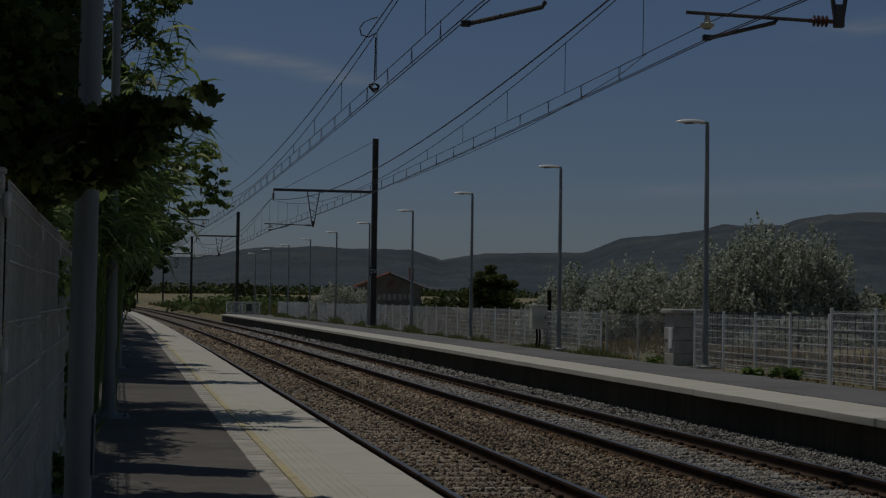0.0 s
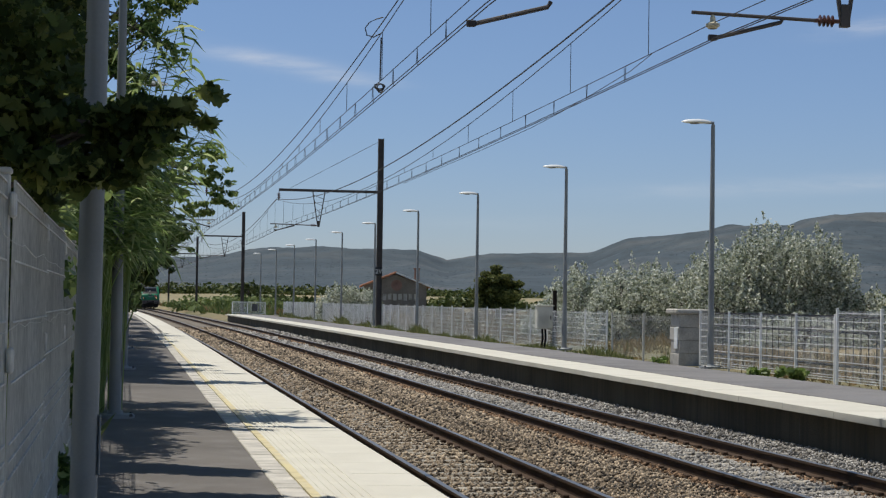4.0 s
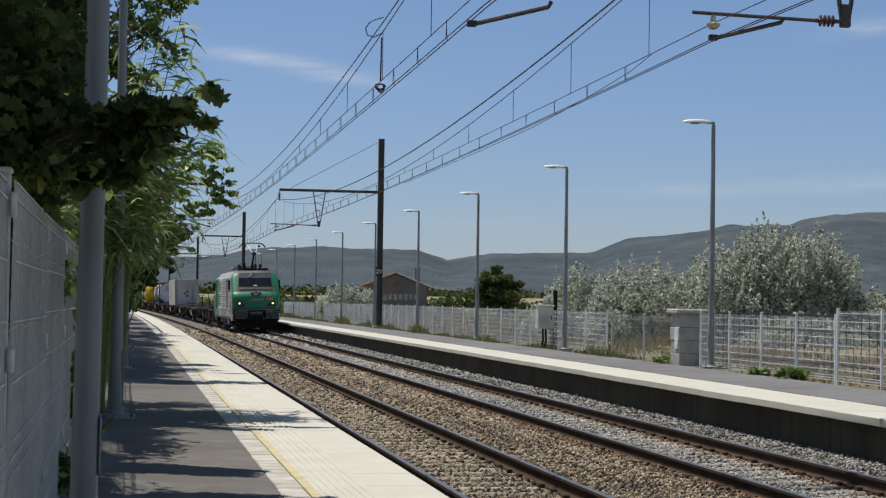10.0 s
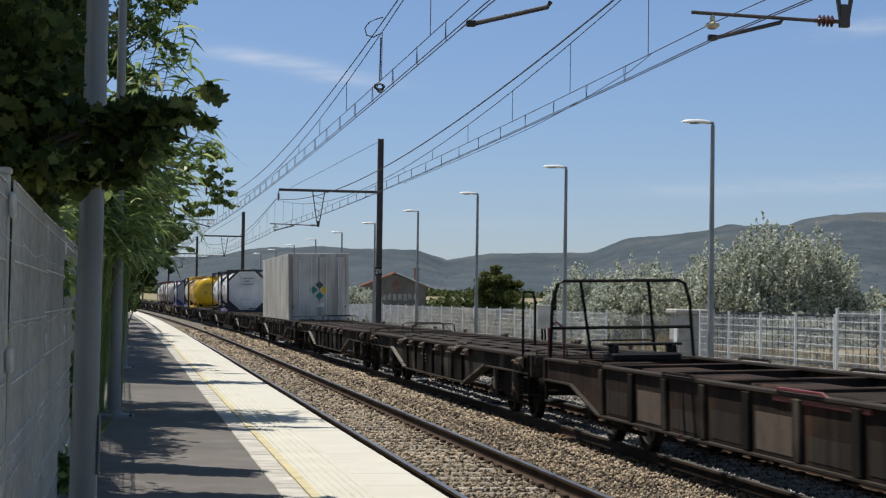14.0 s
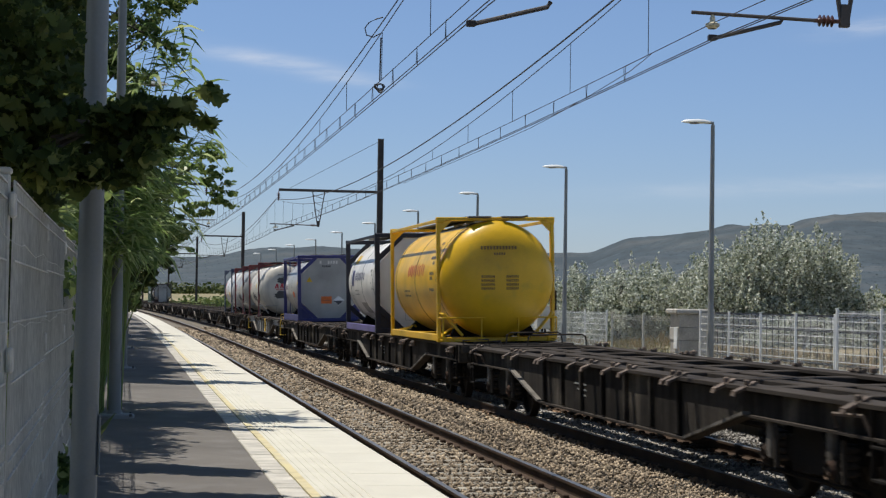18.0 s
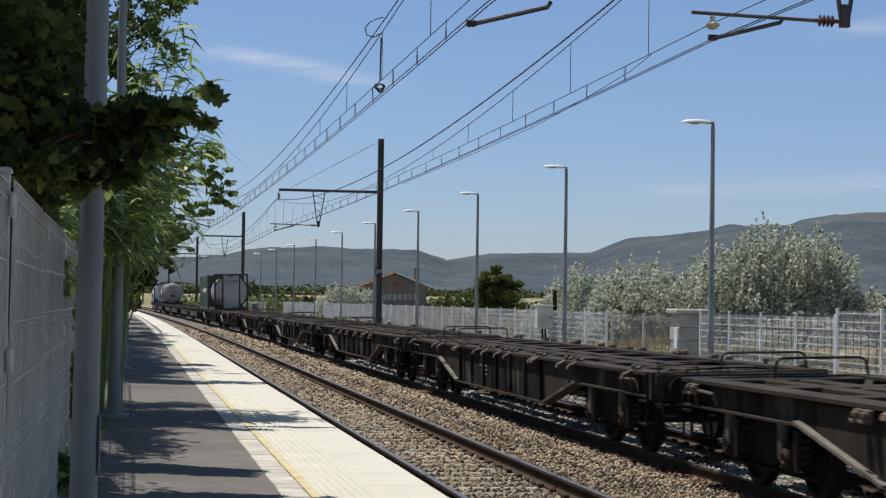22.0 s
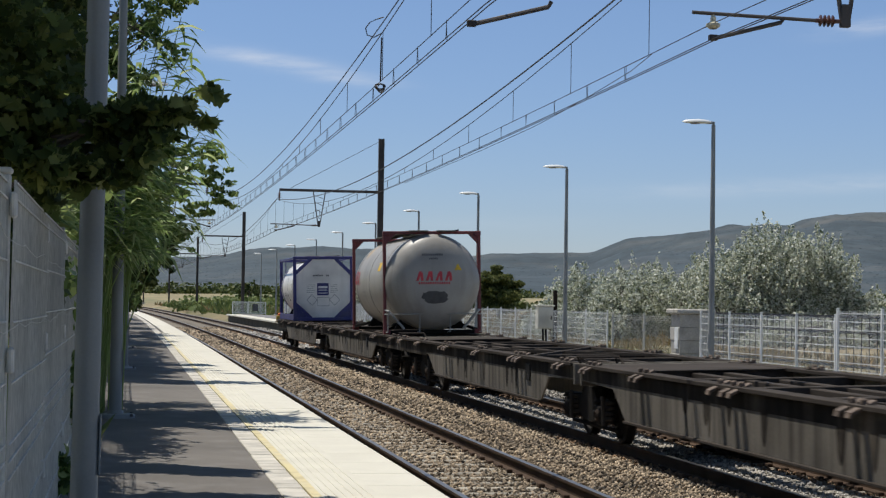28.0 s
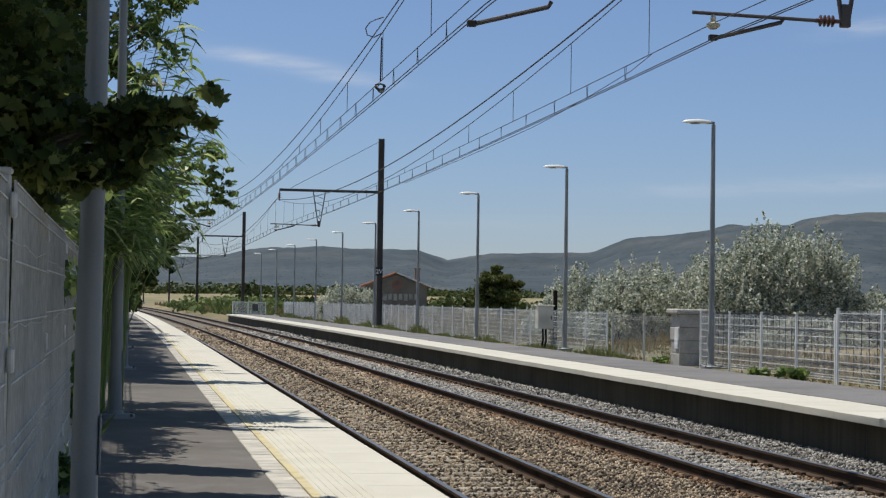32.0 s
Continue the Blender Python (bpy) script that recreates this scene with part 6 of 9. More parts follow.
def flat_wagon(length, material, label, wheel=None, yellow=False, flaps=False, holes=False):
    """An open skeletal container wagon with fish-bellied side sills."""
    t = thing("container_wagon", label, "wagon", "wagons of the train")
    h = length / 2 - .55
    zt = 1.13
    inner, run = 3.9, 2.1
    for x in (-1, 1):
        web = [(-h, zt), (h, zt), (h, zt - .30), (inner + run, zt - .30), (inner, zt - .72), (-inner, zt - .72), (-inner - run, zt - .30), (-h, zt - .30)]
        sill = part("side_sill", Geo().slab(web, "x", *sorted((x * 1.15, x * 1.17))), material, t)
        fl = Geo().cbox(*sorted((x * .93, x * 1.24)), -h, h, zt - .03, zt + .02, .006)
        lo = [(-h, zt - .30), (-inner - run, zt - .30), (-inner, zt - .72), (inner, zt - .72), (inner + run, zt - .30), (h, zt - .30)]
        for (y0, z0), (y1, z1) in zip(lo[:-1], lo[1:]):
            fl.beam((x * 1.15, y0, z0), (x * 1.15, y1, z1), .16, .025)
        parts("sill_flange", fl, M_DECK, sill)
        for k in range(7):
            y = -inner * .92 + inner * 1.84 * k / 6
            part("stiffener", Geo().cbox(*sorted((x * 1.17, x * 1.225)), y - .045, y + .045, zt - .68, zt - .03, .008), material, sill)
        # pale triangular gusset over each bogie
        for e in (-1, 1):
            part("gusset", Geo().beam((x * 1.19, e * (inner + run + .05), zt - .27), (x * 1.19, e * inner, zt - .70), .13, .035), M_WAGON_PALE, sill, "pale bent lower flange")
            # the web by the bend catches light; its paler colour paints that in
            part("web_plate", Geo().slab([(e * (inner + run - .4), zt - .06), (e * (inner - .55), zt - .06), (e * (inner - .55), zt - .69), (e * inner, zt - .69), (e * (inner + run - .4), zt - .34)], "x", *sorted((x * 1.17, x * 1.174))), M_WAGON_WEB, sill)
    n = 11
    for k in range(n):
        y = -h + .12 + (2 * h - .24) * k / (n - 1)
        wide = .30 if k in (0, n - 1) else .17
        part("cross_member", Geo().cbox(-1.15, 1.15, y - wide, y + wide, zt - .16, zt - .005, .01), M_DECK, t)
    parts("centre_sill", Geo().cbox(-.34, -.10, -h, h, zt - .42, zt - .012, .01).cbox(.10, .34, -h, h, zt - .42, zt - .012, .01), M_DECK, t)
    br = Geo()
    for e in (-1, 1):
        br.beam((-1.1, e * h * .98, zt - .05), (0, e * (h - 2.6), zt - .05), .09, .06).beam((1.1, e * h * .98, zt - .05), (0, e * (h - 2.6), zt - .05), .09, .06)
    parts("deck_brace", br, M_DECK, t)
    if holes:
        # end decking with rounded openings cut through it
        for e in (-1, 1):
            plate = Geo()
            for q in range(5):
                ya, yb = e * (h - .3 - q * 1.15), e * (h - .62 - q * 1.15)
                plate.cbox(-1.0, 1.0, *sorted((ya, yb)), zt - .004, zt + .012, .004)
                for x in (-1, 1):
                    plate.slab([(x * .05, yb), (x * .22, yb), (x * .12, yb - e * .14), (x * .12, yb - e * .69), (x * .22, yb - e * .83), (x * .05, yb - e * .83)], "z", zt - .004, zt + .010)
                    plate.slab([(x * .98, yb), (x * .72, yb), (x * .84, yb - e * .14), (x * .84, yb - e * .69), (x * .72, yb - e * .83), (x * .98, yb - e * .83)], "z", zt - .004, zt + .010)
            part("end_decking", plate, M_DECK, t, "steel end decking with rounded openings")
    spigots(t, [s * h * k for k in (.345, .37) for s in (-1, 1)], zt + .02)
    if flaps:
        spigots(t, [s * h * k for k in (.06, .145, .55, .62, .93) for s in (-1, 1)], zt + .02)
    else:
        castings(t, [s * h * k for k in (.10, .27, .44, .95) for s in (-1, 1)], zt - .01)
    for y in (-.8 * h, -.42 * h, .3 * h, .85 * h):
        part("twist_lock", Geo().lathe([(zt, .035), (zt + .05, .035), (zt + .06, .06), (zt + .10, .055), (zt + .13, 0)], 8, "z", (1.1, y, 0)), M_SPIGOT, t)
    for e in (-1, 1):
        y = e * (h - 2.35)
        b = part("bogie", bogie_frame(y), M_BOGIE, t)
        bogie_gear(b, y)
        for a in (-.9, .9):
            wheelset(b, y + a)
        part("headstock", Geo().cbox(-1.2, 1.2, *sorted((e * h, e * (h + .12))), zt - .35, zt + .02, .01), material, t)
        buffers(t, e * (h + .12), e)
        part("hand_rail", Geo().tube([(-1.05, e * (h + .05), zt - .3), (-1.12, e * (h + .16), zt + .10), (-.6, e * (h + .16), zt + .12), (-.55, e * (h + .05), zt - .1)], .02, 6), M_YELLOW if yellow else M_DECK, t)
        part("brake_hose", Geo().tube([(.3, e * h, zt - .3), (.32, e * (h + .35), zt - .55), (.25, e * (h + .5), zt - .35)], .025, 6), M_LOCO_BLACK, t)
        st = Geo()
        for z in (.45, .75):
            st.cbox(-1.24, -1.0, *sorted((e * (h - .35), e * (h - .0))), z, z + .03, .005)
        part("step", st.tube([(-1.22, e * (h - .02), .45), (-1.22, e * (h - .02), zt)], .018, 6).tube([(-1.22, e * (h - .34), .45), (-1.22, e * (h - .34), zt)], .018, 6), M_YELLOW if yellow else M_BOGIE, t)
    for e in (-1, 1):
        part("deck_hoop", Geo().tube([(-.15, e * (h - .25), zt), (-.12, e * (h - .25), zt + .20), (-.05, e * (h - .25), zt + .24), (.95, e * (h - .25), zt + .24), (1.02, e * (h - .25), zt + .20), (1.05, e * (h - .25), zt)], .018, 6), M_DECK, t, "bent bar hoop over the deck end")
        part("brake_lever", Geo().tube([(-1.2, e * (h - 1.2), zt - .25), (-1.24, e * (h - 1.2), zt - .12), (-1.24, e * (h - .5), zt - .10), (-1.18, e * (h - .45), zt - .28)], .02, 5), M_SPIGOT, t)
        part("hanger", Geo().cbox(-1.18, -1.10, *sorted((e * (h - 1.55), e * (h - 1.4))), .42, .84, .02), M_WAGON_PALE, t)
        part("hanger", Geo().cbox(-1.18, -1.10, *sorted((e * (h - 3.2), e * (h - 3.05))), .42, .84, .02), M_WAGON_PALE, t)
    if yellow:
        pl = part("warning_plate", Geo().cbox(-1.26, -.85, -h - .15, -h - .12, zt - .22, zt - .02, .004), M_YELLOW, t, "yellow plate with black slanting stripes")
        for k in range(4):
            part("stripe", Geo().slab([(-1.24 + k * .1, zt - .215), (-1.19 + k * .1, zt - .215), (-1.15 + k * .1, zt - .025), (-1.20 + k * .1, zt - .025)], "y", -h - .156, -h - .148), M_LOCO_BLACK, pl)
        part("hand_rail", Geo().tube([(-1.2, -h - .05, zt - .1), (-1.24, -h - .35, zt + .02), (-1.24, -h - .35, zt + .22), (-.7, -h - .35, zt + .24), (-.65, -h - .1, zt - .05)], .022, 6), M_YELLOW, t)
    part("brake_gear", Geo().cbox(-.5, .5, -2.2, -.8, .5, .75, .05).lathe([(-.6, .2), (.6, .2)], 12, "y", (.5, 1.5, .62)).tube([(0, -6, .5), (0, 6, .5)], .04, 6), M_BOGIE, t)
    if wheel is not None:
        w = part("handbrake_wheel", Geo().tube([(-1.29, wheel + .27 * math.cos(a * .3307), zt - .36 + .29 * math.sin(a * .3307)) for a in range(20)], .022, 6), M_MARK_YELLOW if yellow else M_WAGON_PALE, t)
        part("spoke", Geo().tube([(-1.29, wheel, zt - .36), (-1.29, wheel + .24, zt - .48)], .014, 5).tube([(-1.29, wheel, zt - .36), (-1.29, wheel - .24, zt - .48)], .014, 5).tube([(-1.29, wheel, zt - .36), (-1.29, wheel, zt - .08)], .014, 5), M_WAGON_PALE, w)
        part("wheel_shaft", Geo().tube([(-1.30, wheel, zt - .36), (-1.0, wheel, zt - .36)], .03, 6), M_BOGIE, w)
    bars = Geo()
    for k in range(3):
        bars.box(-1.178, -1.172, 1.0, 1.7 - k * .2, zt - .32 - k * .08, zt - .295 - k * .08)
    part("data_marking", bars, M_MARK_GREY, t, "faded white data bars")
    return t


def hoop_wagon(length):
    """The old brown flat wagon behind the locomotive, with a railed platform at its rear."""
    t = thing("old_flat_wagon", "rusty brown flat wagon with a bent railing across its end", "wagon", "wagons of the train")
    h, zt = length / 2 - .55, 1.12
    lo = [(-h, .80), (-7.8, .80), (-6.2, .44), (6.2, .44), (7.8, .80), (h, .80)]
    for x in (-1, 1):
        sill = part("side_sill", Geo().slab([(-h, zt), (h, zt)] + lo[::-1], "x", *sorted((x * 1.19, x * 1.21))), M_WAGON_RUST, t)
        fl = Geo()
        for (y0, z0), (y1, z1) in zip(lo[:-1], lo[1:]):
            fl.beam((x * 1.19, y0, z0), (x * 1.19, y1, z1), .16, .025)
        parts("sill_flange", fl, M_DECK, sill)
        for k in range(9):
            y = -6.0 + 1.5 * k
            part("stiffener", Geo().cbox(*sorted((x * 1.21, x * 1.262)), y - .10, y + .10, .46, zt - .02, .012), M_WAGON, sill)
            if k < 8:
                part("web_plate", Geo().box(*sorted((x * 1.21, x * 1.214)), y + .22, y + 1.28, .50, zt - .22 - .08 * (k % 3)), M_WAGON_WEB if k not in (3, 6) else M_SPIGOT, sill, "faded panel between the ribs")
        for y in (-5.2, -1.6, 2.4, 6.6):
            part("lashing_bar", Geo().tube([(x * 1.22, y - .7, zt + .0), (x * 1.25, y - .6, zt + .06), (x * 1.25, y + .6, zt + .06), (x * 1.22, y + .7, zt)], .02, 5), M_FRAME_RED if y < 0 else M_WAGON_RUST, sill)
        part("edge_angle", Geo().cbox(*sorted((x * 1.1, x * 1.25)), -h, h, zt - .01, zt + .03, .006), M_DECK, sill)
    for k in range(9):
        y = -h + .15 + (2 * h - .3) * k / 8
        part("cross_member", Geo().cbox(-1.2, 1.2, y - .12, y + .12, zt - .2, zt - .005, .01), M_WAGON_RUST, t)
    parts("centre_sill", Geo().cbox(-.4, .4, -h, h, zt - .4, zt - .05, .02), M_WAGON_RUST, t)
    part("winch_box", Geo().cbox(-.5, .6, h - 1.4, h - .8, zt, zt + .13, .03).cbox(-.45, -.38, h - 1.3, h - .9, zt + .13, zt + .26, .01).cbox(.48, .55, h - 1.3, h - .9, zt + .13, zt + .26, .01).cbox(-.55, .65, h - 1.25, h - .95, zt + .24, zt + .28, .01), M_LOCO_BLACK, t)
    ra = part("end_railing", Geo().tube([(-1.18, h - .1, zt), (-1.14, h - .12, zt + .9), (-1.05, h - .14, zt + 1.2), (-.95, h - .14, zt + 1.25), (.95, h - .14, zt + 1.25), (1.05, h - .14, zt + 1.2), (1.14, h - .12, zt + .9), (1.20, h - .1, zt)], .028, 6), M_BOGIE, t, "bent tubular railing across the wagon's end")
    part("railing_bar", Geo().tube([(-1.16, h - .11, zt + .5), (1.17, h - .11, zt + .5)], .028, 6), M_BOGIE, ra)
    for xa, xb in ((-.5, -.68), (.56, .44)):
        part("railing_post", Geo().tube([(xa, h - .1, zt), (xb, h - .14, zt + 1.25)], .026, 6), M_BOGIE, ra)
    part("grab_rail", Geo().tube([(-1.2, h - .1, zt - .3), (-1.2, h - .1, zt + .5), (-1.08, h - .1, zt + .6), (-.95, h - .1, zt + .5), (-.95, h - .1, zt)], .022, 6), M_FRAME_RED, t, "dark red grab rail")
    part("post_lamp", Geo().tube([(-1.15, -h + .8, zt), (-1.15, -h + .8, zt + .62)], .022, 6), M_BOGIE, t)
    for e in (-1, 1):
        y = e * (h - 3.3)
        b = part("bogie", bogie_frame(y), M_BOGIE, t)
        for a in (-.9, .9):
            wheelset(b, y + a)
        part("headstock", Geo().cbox(-1.25, 1.25, *sorted((e * h, e * (h + .12))), zt - .38, zt + .02, .01), M_WAGON_RUST, t)
        buffers(t, e * (h + .12), e)
        part("step", Geo().cbox(-1.26, -1.0, *sorted((e * (h - .4), e * h)), .45, .48, .005).tube([(-1.22, e * (h - .02), .45), (-1.22, e * (h - .02), zt)], .018, 6), M_YELLOW if e < 0 else M_BOGIE, t)
    part("red_stripe", Geo().box(-1.236, -1.214, -3.3, -.8, zt - .07, zt - .02), M_FRAME_RED, t)
    return t


def twin_wagon(half_length, e):
    """Half of an articulated container wagon: deep belly near the joint, free end at side e."""
    t = thing("articulated_wagon", "dirty grey articulated container wagon with streaked smooth sills", "wagon", "wagons of the train")
    h, zt = half_length / 2 - .25, 1.10
    lo, hi = sorted((-e * 6.45, e * 3.75))
    run_lo, run_hi = (.6, .9) if e > 0 else (.9, .6)
    for x in (-1, 1):
        web = [(-h, zt), (h, zt), (h, zt - .22), (hi + run_hi, zt - .26), (hi, zt - .66), (lo, zt - .66), (lo - run_lo, zt - .26), (-h, zt - .22)]
        sill = part("side_sill", Geo().slab(web, "x", *sorted((x * 1.17, x * 1.20))), M_WAGON_GREY, t)
        parts("sill_flange", Geo().cbox(*sorted((x * 1.05, x * 1.26)), -h, h, zt - .02, zt + .03, .006).cbox(*sorted((x * 1.08, x * 1.24)), lo, hi, zt - .69, zt - .655, .006), M_DECK, sill)
    for x in (-1, 1):
        part("end_sill", Geo().cbox(*sorted((x * 1.16, x * 1.206)), *sorted((e * 4.85, e * (h - .02))), zt - .30, zt - .025, .006), M_WAGON, t)
    rng = random.Random(12)
    for x in (-1, 1):
        for y0 in (-3.2, -2.7, -2.35, -.4, .9, 1.3, 1.75, 2.4):
            y0 -= e * 1.4
            y, wd, ln = y0 + rng.uniform(-.2, .2), rng.uniform(.05, .14), rng.uniform(.40, .66)
            poly = [(y - wd * 1.6, zt - .03), (y + wd * 1.7, zt - .03), (y + wd * 1.1, zt - .16), (y + wd * .8, zt - ln * .8), (y + wd * .3, zt - ln), (y - wd * .2, zt - ln * .92), (y - wd * .7, zt - ln * .6), (y - wd, zt - .18)]
            part("tar_drip", Geo().slab(poly, "x", *sorted((x * 1.199, x * 1.204))), M_WAGON, t)
        part("grimy_strip", Geo().box(*sorted((x * 1.199, x * 1.203)), -h, h, zt - .21, zt - .03), M_WAGON, t)
    for k in range(9):
        y = -h + .12 + (2 * h - .24) * k / 8
        part("cross_member", Geo().cbox(-1.17, 1.17, y - .08, y + .08, zt - .14, zt, .01), M_DECK, t)
    parts("centre_sill", Geo().cbox(-.28, -.16, -h, h, zt - .4, zt - .02, .01).cbox(.16, .28, -h, h, zt - .4, zt - .02, .01), M_DECK, t)
    parts("deck_brace", Geo().beam((-1.1, -h * .6, zt), (1.1, -h * .1, zt), .1, .05).beam((1.1, -h * .6, zt), (-1.1, -h * .1, zt), .1, .05).cbox(-1.1, 1.1, h - 2.4, h - .2, zt - .0, zt + .02, .004), M_DECK, t)
    spigots(t, [-h * .95, -h * .91, -h * .60, -h * .57, -h * .53, -h * .18, -h * .15, h * .2, h * .23, h * .28, h * .62, h * .65, h * .92, h * .95], zt + .02)
    for y in (e * 6.1, -half_length / 2)[:2 if e > 0 else 1]:
        # the bogie under the joint is carried by one half alone
        b = part("bogie", bogie_frame(y, .93, .40), M_BOGIE, t)
        bogie_gear(b, y, .93, .40)
        for a in (-.93, .93):
            wheelset(b, y + a, .40)
    for e in (-1, 1):
        part("headstock", Geo().cbox(-1.22, 1.22, *sorted((e * h, e * (h + .08))), zt - .3, zt + .02, .01), M_WAGON_GREY, t)
        part("hand_rail", Geo().tube([(-1.1, e * (h + .02), zt + .02), (-1.2, e * (h + .14), zt + .12), (-.6, e * (h + .16), zt + .12), (-.55, e * (h + .05), zt)], .022, 6), M_DECK, t)
    part("marking_box", Geo().cbox(-1.225, -1.2, lo + .7, lo + 1.0, zt - .38, zt - .1, .005), M_LOCO_BLACK, t)
    return t


def end_buffers(t, half_length, e, tail=False):
    h = half_length / 2 - .25
    buffers(t, e * (h + .08), e)
    if tail:
        part("tail_plate", Geo().cbox(-1.28, -1.0, *sorted((e * (h + .08), e * (h + .3))), .98, 1.3, .03), M_YELLOW, t, "yellow end lamp box")
        part("tail_lens", Geo().lathe([(1.29, .09), (1.38, .085), (1.40, .05), (1.40, 0)], 14, "z", (-1.14, e * (h + .19), 0)), M_MARK_ORANGE, t, "orange tail lamp lens")


# ---- loads ----
def bars(parent, x, y0, z0, rows, w, h, gap, m, name="lettering_bar", label="", face="side", rng=None):
    """Unreadable writing as plain bars: on the side (x fixed) or on the end (y fixed, x is the start)."""
    rng = rng or random.Random(2)
    g = Geo()
    for i in range(rows):
        ln = w * rng.uniform(.75, 1.0)
        z = z0 - i * gap
        n = max(int(ln / (h * .85)), 1)
        for k in range(n):
            if n > 5 and rng.random() < .12:
                continue
            a, b = ln * k / n, ln * (k + .68) / n
            if face == "side":
                g.box(x - .004, x + .004, y0 + a, y0 + b, z - h, z)
            else:
                g.box(x + a, x + b, y0 - .004, y0 + .004, z - h, z)
    o = part(name, g, m, parent, label)
    tagged(o, kind="stuff")
    return o


def tank_side(g, r, zc, y0, y1, a0, a1, d=.006, n=8):
    """A patch lying on the near side of a tank's barrel between two heights given as angles."""
    rows = []
    for i in range(n + 1):
        a = radians(a0 + (a1 - a0) * i / n)
        rows.append([(-math.cos(a) * (r + d), y, zc + math.sin(a) * (r + d)) for y in (y0, y1)])
    g.sheet(rows)
    return g


def frame_parts(t, L, W, H, m, m_low=None, brace="corner", post=.13, sill=.20):
    w, hh = W / 2, H
    for y0, y1 in ((0, post), (L - post, L)):
        for x in (-1, 1):
            part("corner_post", Geo().cbox(*sorted((x * w, x * (w - post))), y0, y1, .0, hh, .012), m, t)
            for z in (0, hh - .118):
                parts("corner_casting", Geo().cbox(*sorted((x * (w + .003), x * (w - .165))), y0 - (.02 if y0 == 0 else .04), y1 + (.04 if y0 == 0 else .02), z, z + .118, .012), m, t)
        part("end_beam", Geo().cbox(-w + post, w - post, y0, y1, .0, .13, .012), m, t)
        part("end_beam", Geo().cbox(-w + post, w - post, y0, y1, hh - .12, hh, .012), m, t)
        if brace == "corner" or brace == "front" and y0 == 0:
            for x in (-1, 1):
                for za, zb in ((.1, .72), (hh - .1, hh - .72)):
                    parts("corner_brace", Geo().beam((x * (w - .72), (y0 + y1) / 2, za), (x * (w - .06), (y0 + y1) / 2, zb), .10, .13), m, t)
    for x in (-1, 1):
        part("bottom_rail", Geo().cbox(*sorted((x * w, x * (w - .09))), post, L - post, .02, sill, .012), m_low or m, t)
        part("top_rail", Geo().cbox(*sorted((x * w, x * (w - .07))), post, L - post, hh - .11, hh - .03, .01), m, t)


def walkway(t, L, H, m=None):
    for x in (-1, 1):
        part("walkway", Geo().cbox(*sorted((x * .12, x * .62)), .35, L - .3, H - .035, H + .0, .005), M_WALKWAY, t, "grimy grating walkway")
        part("walkway_rail", Geo().tube([(x * .62, .7, H - .01), (x * .62, L - .45, H - .01)], .018, 5), M_WALKWAY, t)
    part("spill_hose", Geo().tube([(.7, .5, H + .01), (.66, L * .4, H + .03), (.72, L - .4, H + .01)], .02, 5), M_LOCO_BLACK, t)
    lid = Geo()
    for y in (L * .35, L * .55):
        lid.lathe([(H - .22, .26), (H - .02, .26), (H + .01, .22), (H + .01, 0)], 16, "z", (0, y, 0))
    parts("hatch", lid, M_TANK_STEEL, t)


def barrel(t, L, r, zc, m, dish=.55, bands=3, inset=.12):
    """The vessel: a drum with rounded ends, straps round it."""
    y0, y1 = inset, L - inset
    prof = [(y0, 0.0)] + [(y0 + dish * (1 - math.cos(radians(a))) * .55, r * math.sin(radians(a)) ** .62) for a in (8, 18, 30, 42, 55, 68, 80, 90)]
    prof += [(y0 + y1 - a, b) for a, b in prof[::-1]]
    b = part("tank_barrel", Geo().lathe(prof, 48, "y", (0, 0, zc)), m, t, smooth=True)
    for k in range(bands):
        y = y0 + .8 + (y1 - y0 - 1.6) * k / max(bands - 1, 1)
        part("strap", Geo().lathe([(y - .012, r + .001), (y - .012, r + .006), (y + .012, r + .006), (y + .012, r + .001)], 48, "y", (0, 0, zc)), M_BAND, b)
    return b


def octagon_end(t, y, W, H, m, cut=.66, depth=.05):
    """A flat eight-sided end panel inside a frame."""
    w, lo, hi = W / 2 - .13, .13, H - .12
    poly = [(-w + cut, lo), (w - cut, lo), (w, lo + cut), (w, hi - cut), (w - cut, hi), (-w + cut, hi), (-w, hi - cut), (-w, lo + cut)]
    return part("end_panel", Geo().slab(poly, "y", y, y + depth), m, t, "flat eight-sided end panel")


def saddle(t, L, m):
    for y in (.9, L - .9):
        part("saddle", Geo().slab([(-.95, .12), (.95, .12), (.75, .45), (.4, .28), (-.4, .28), (-.75, .45)], "y", y - .1, y + .1), m, t)


DECK = 1.15


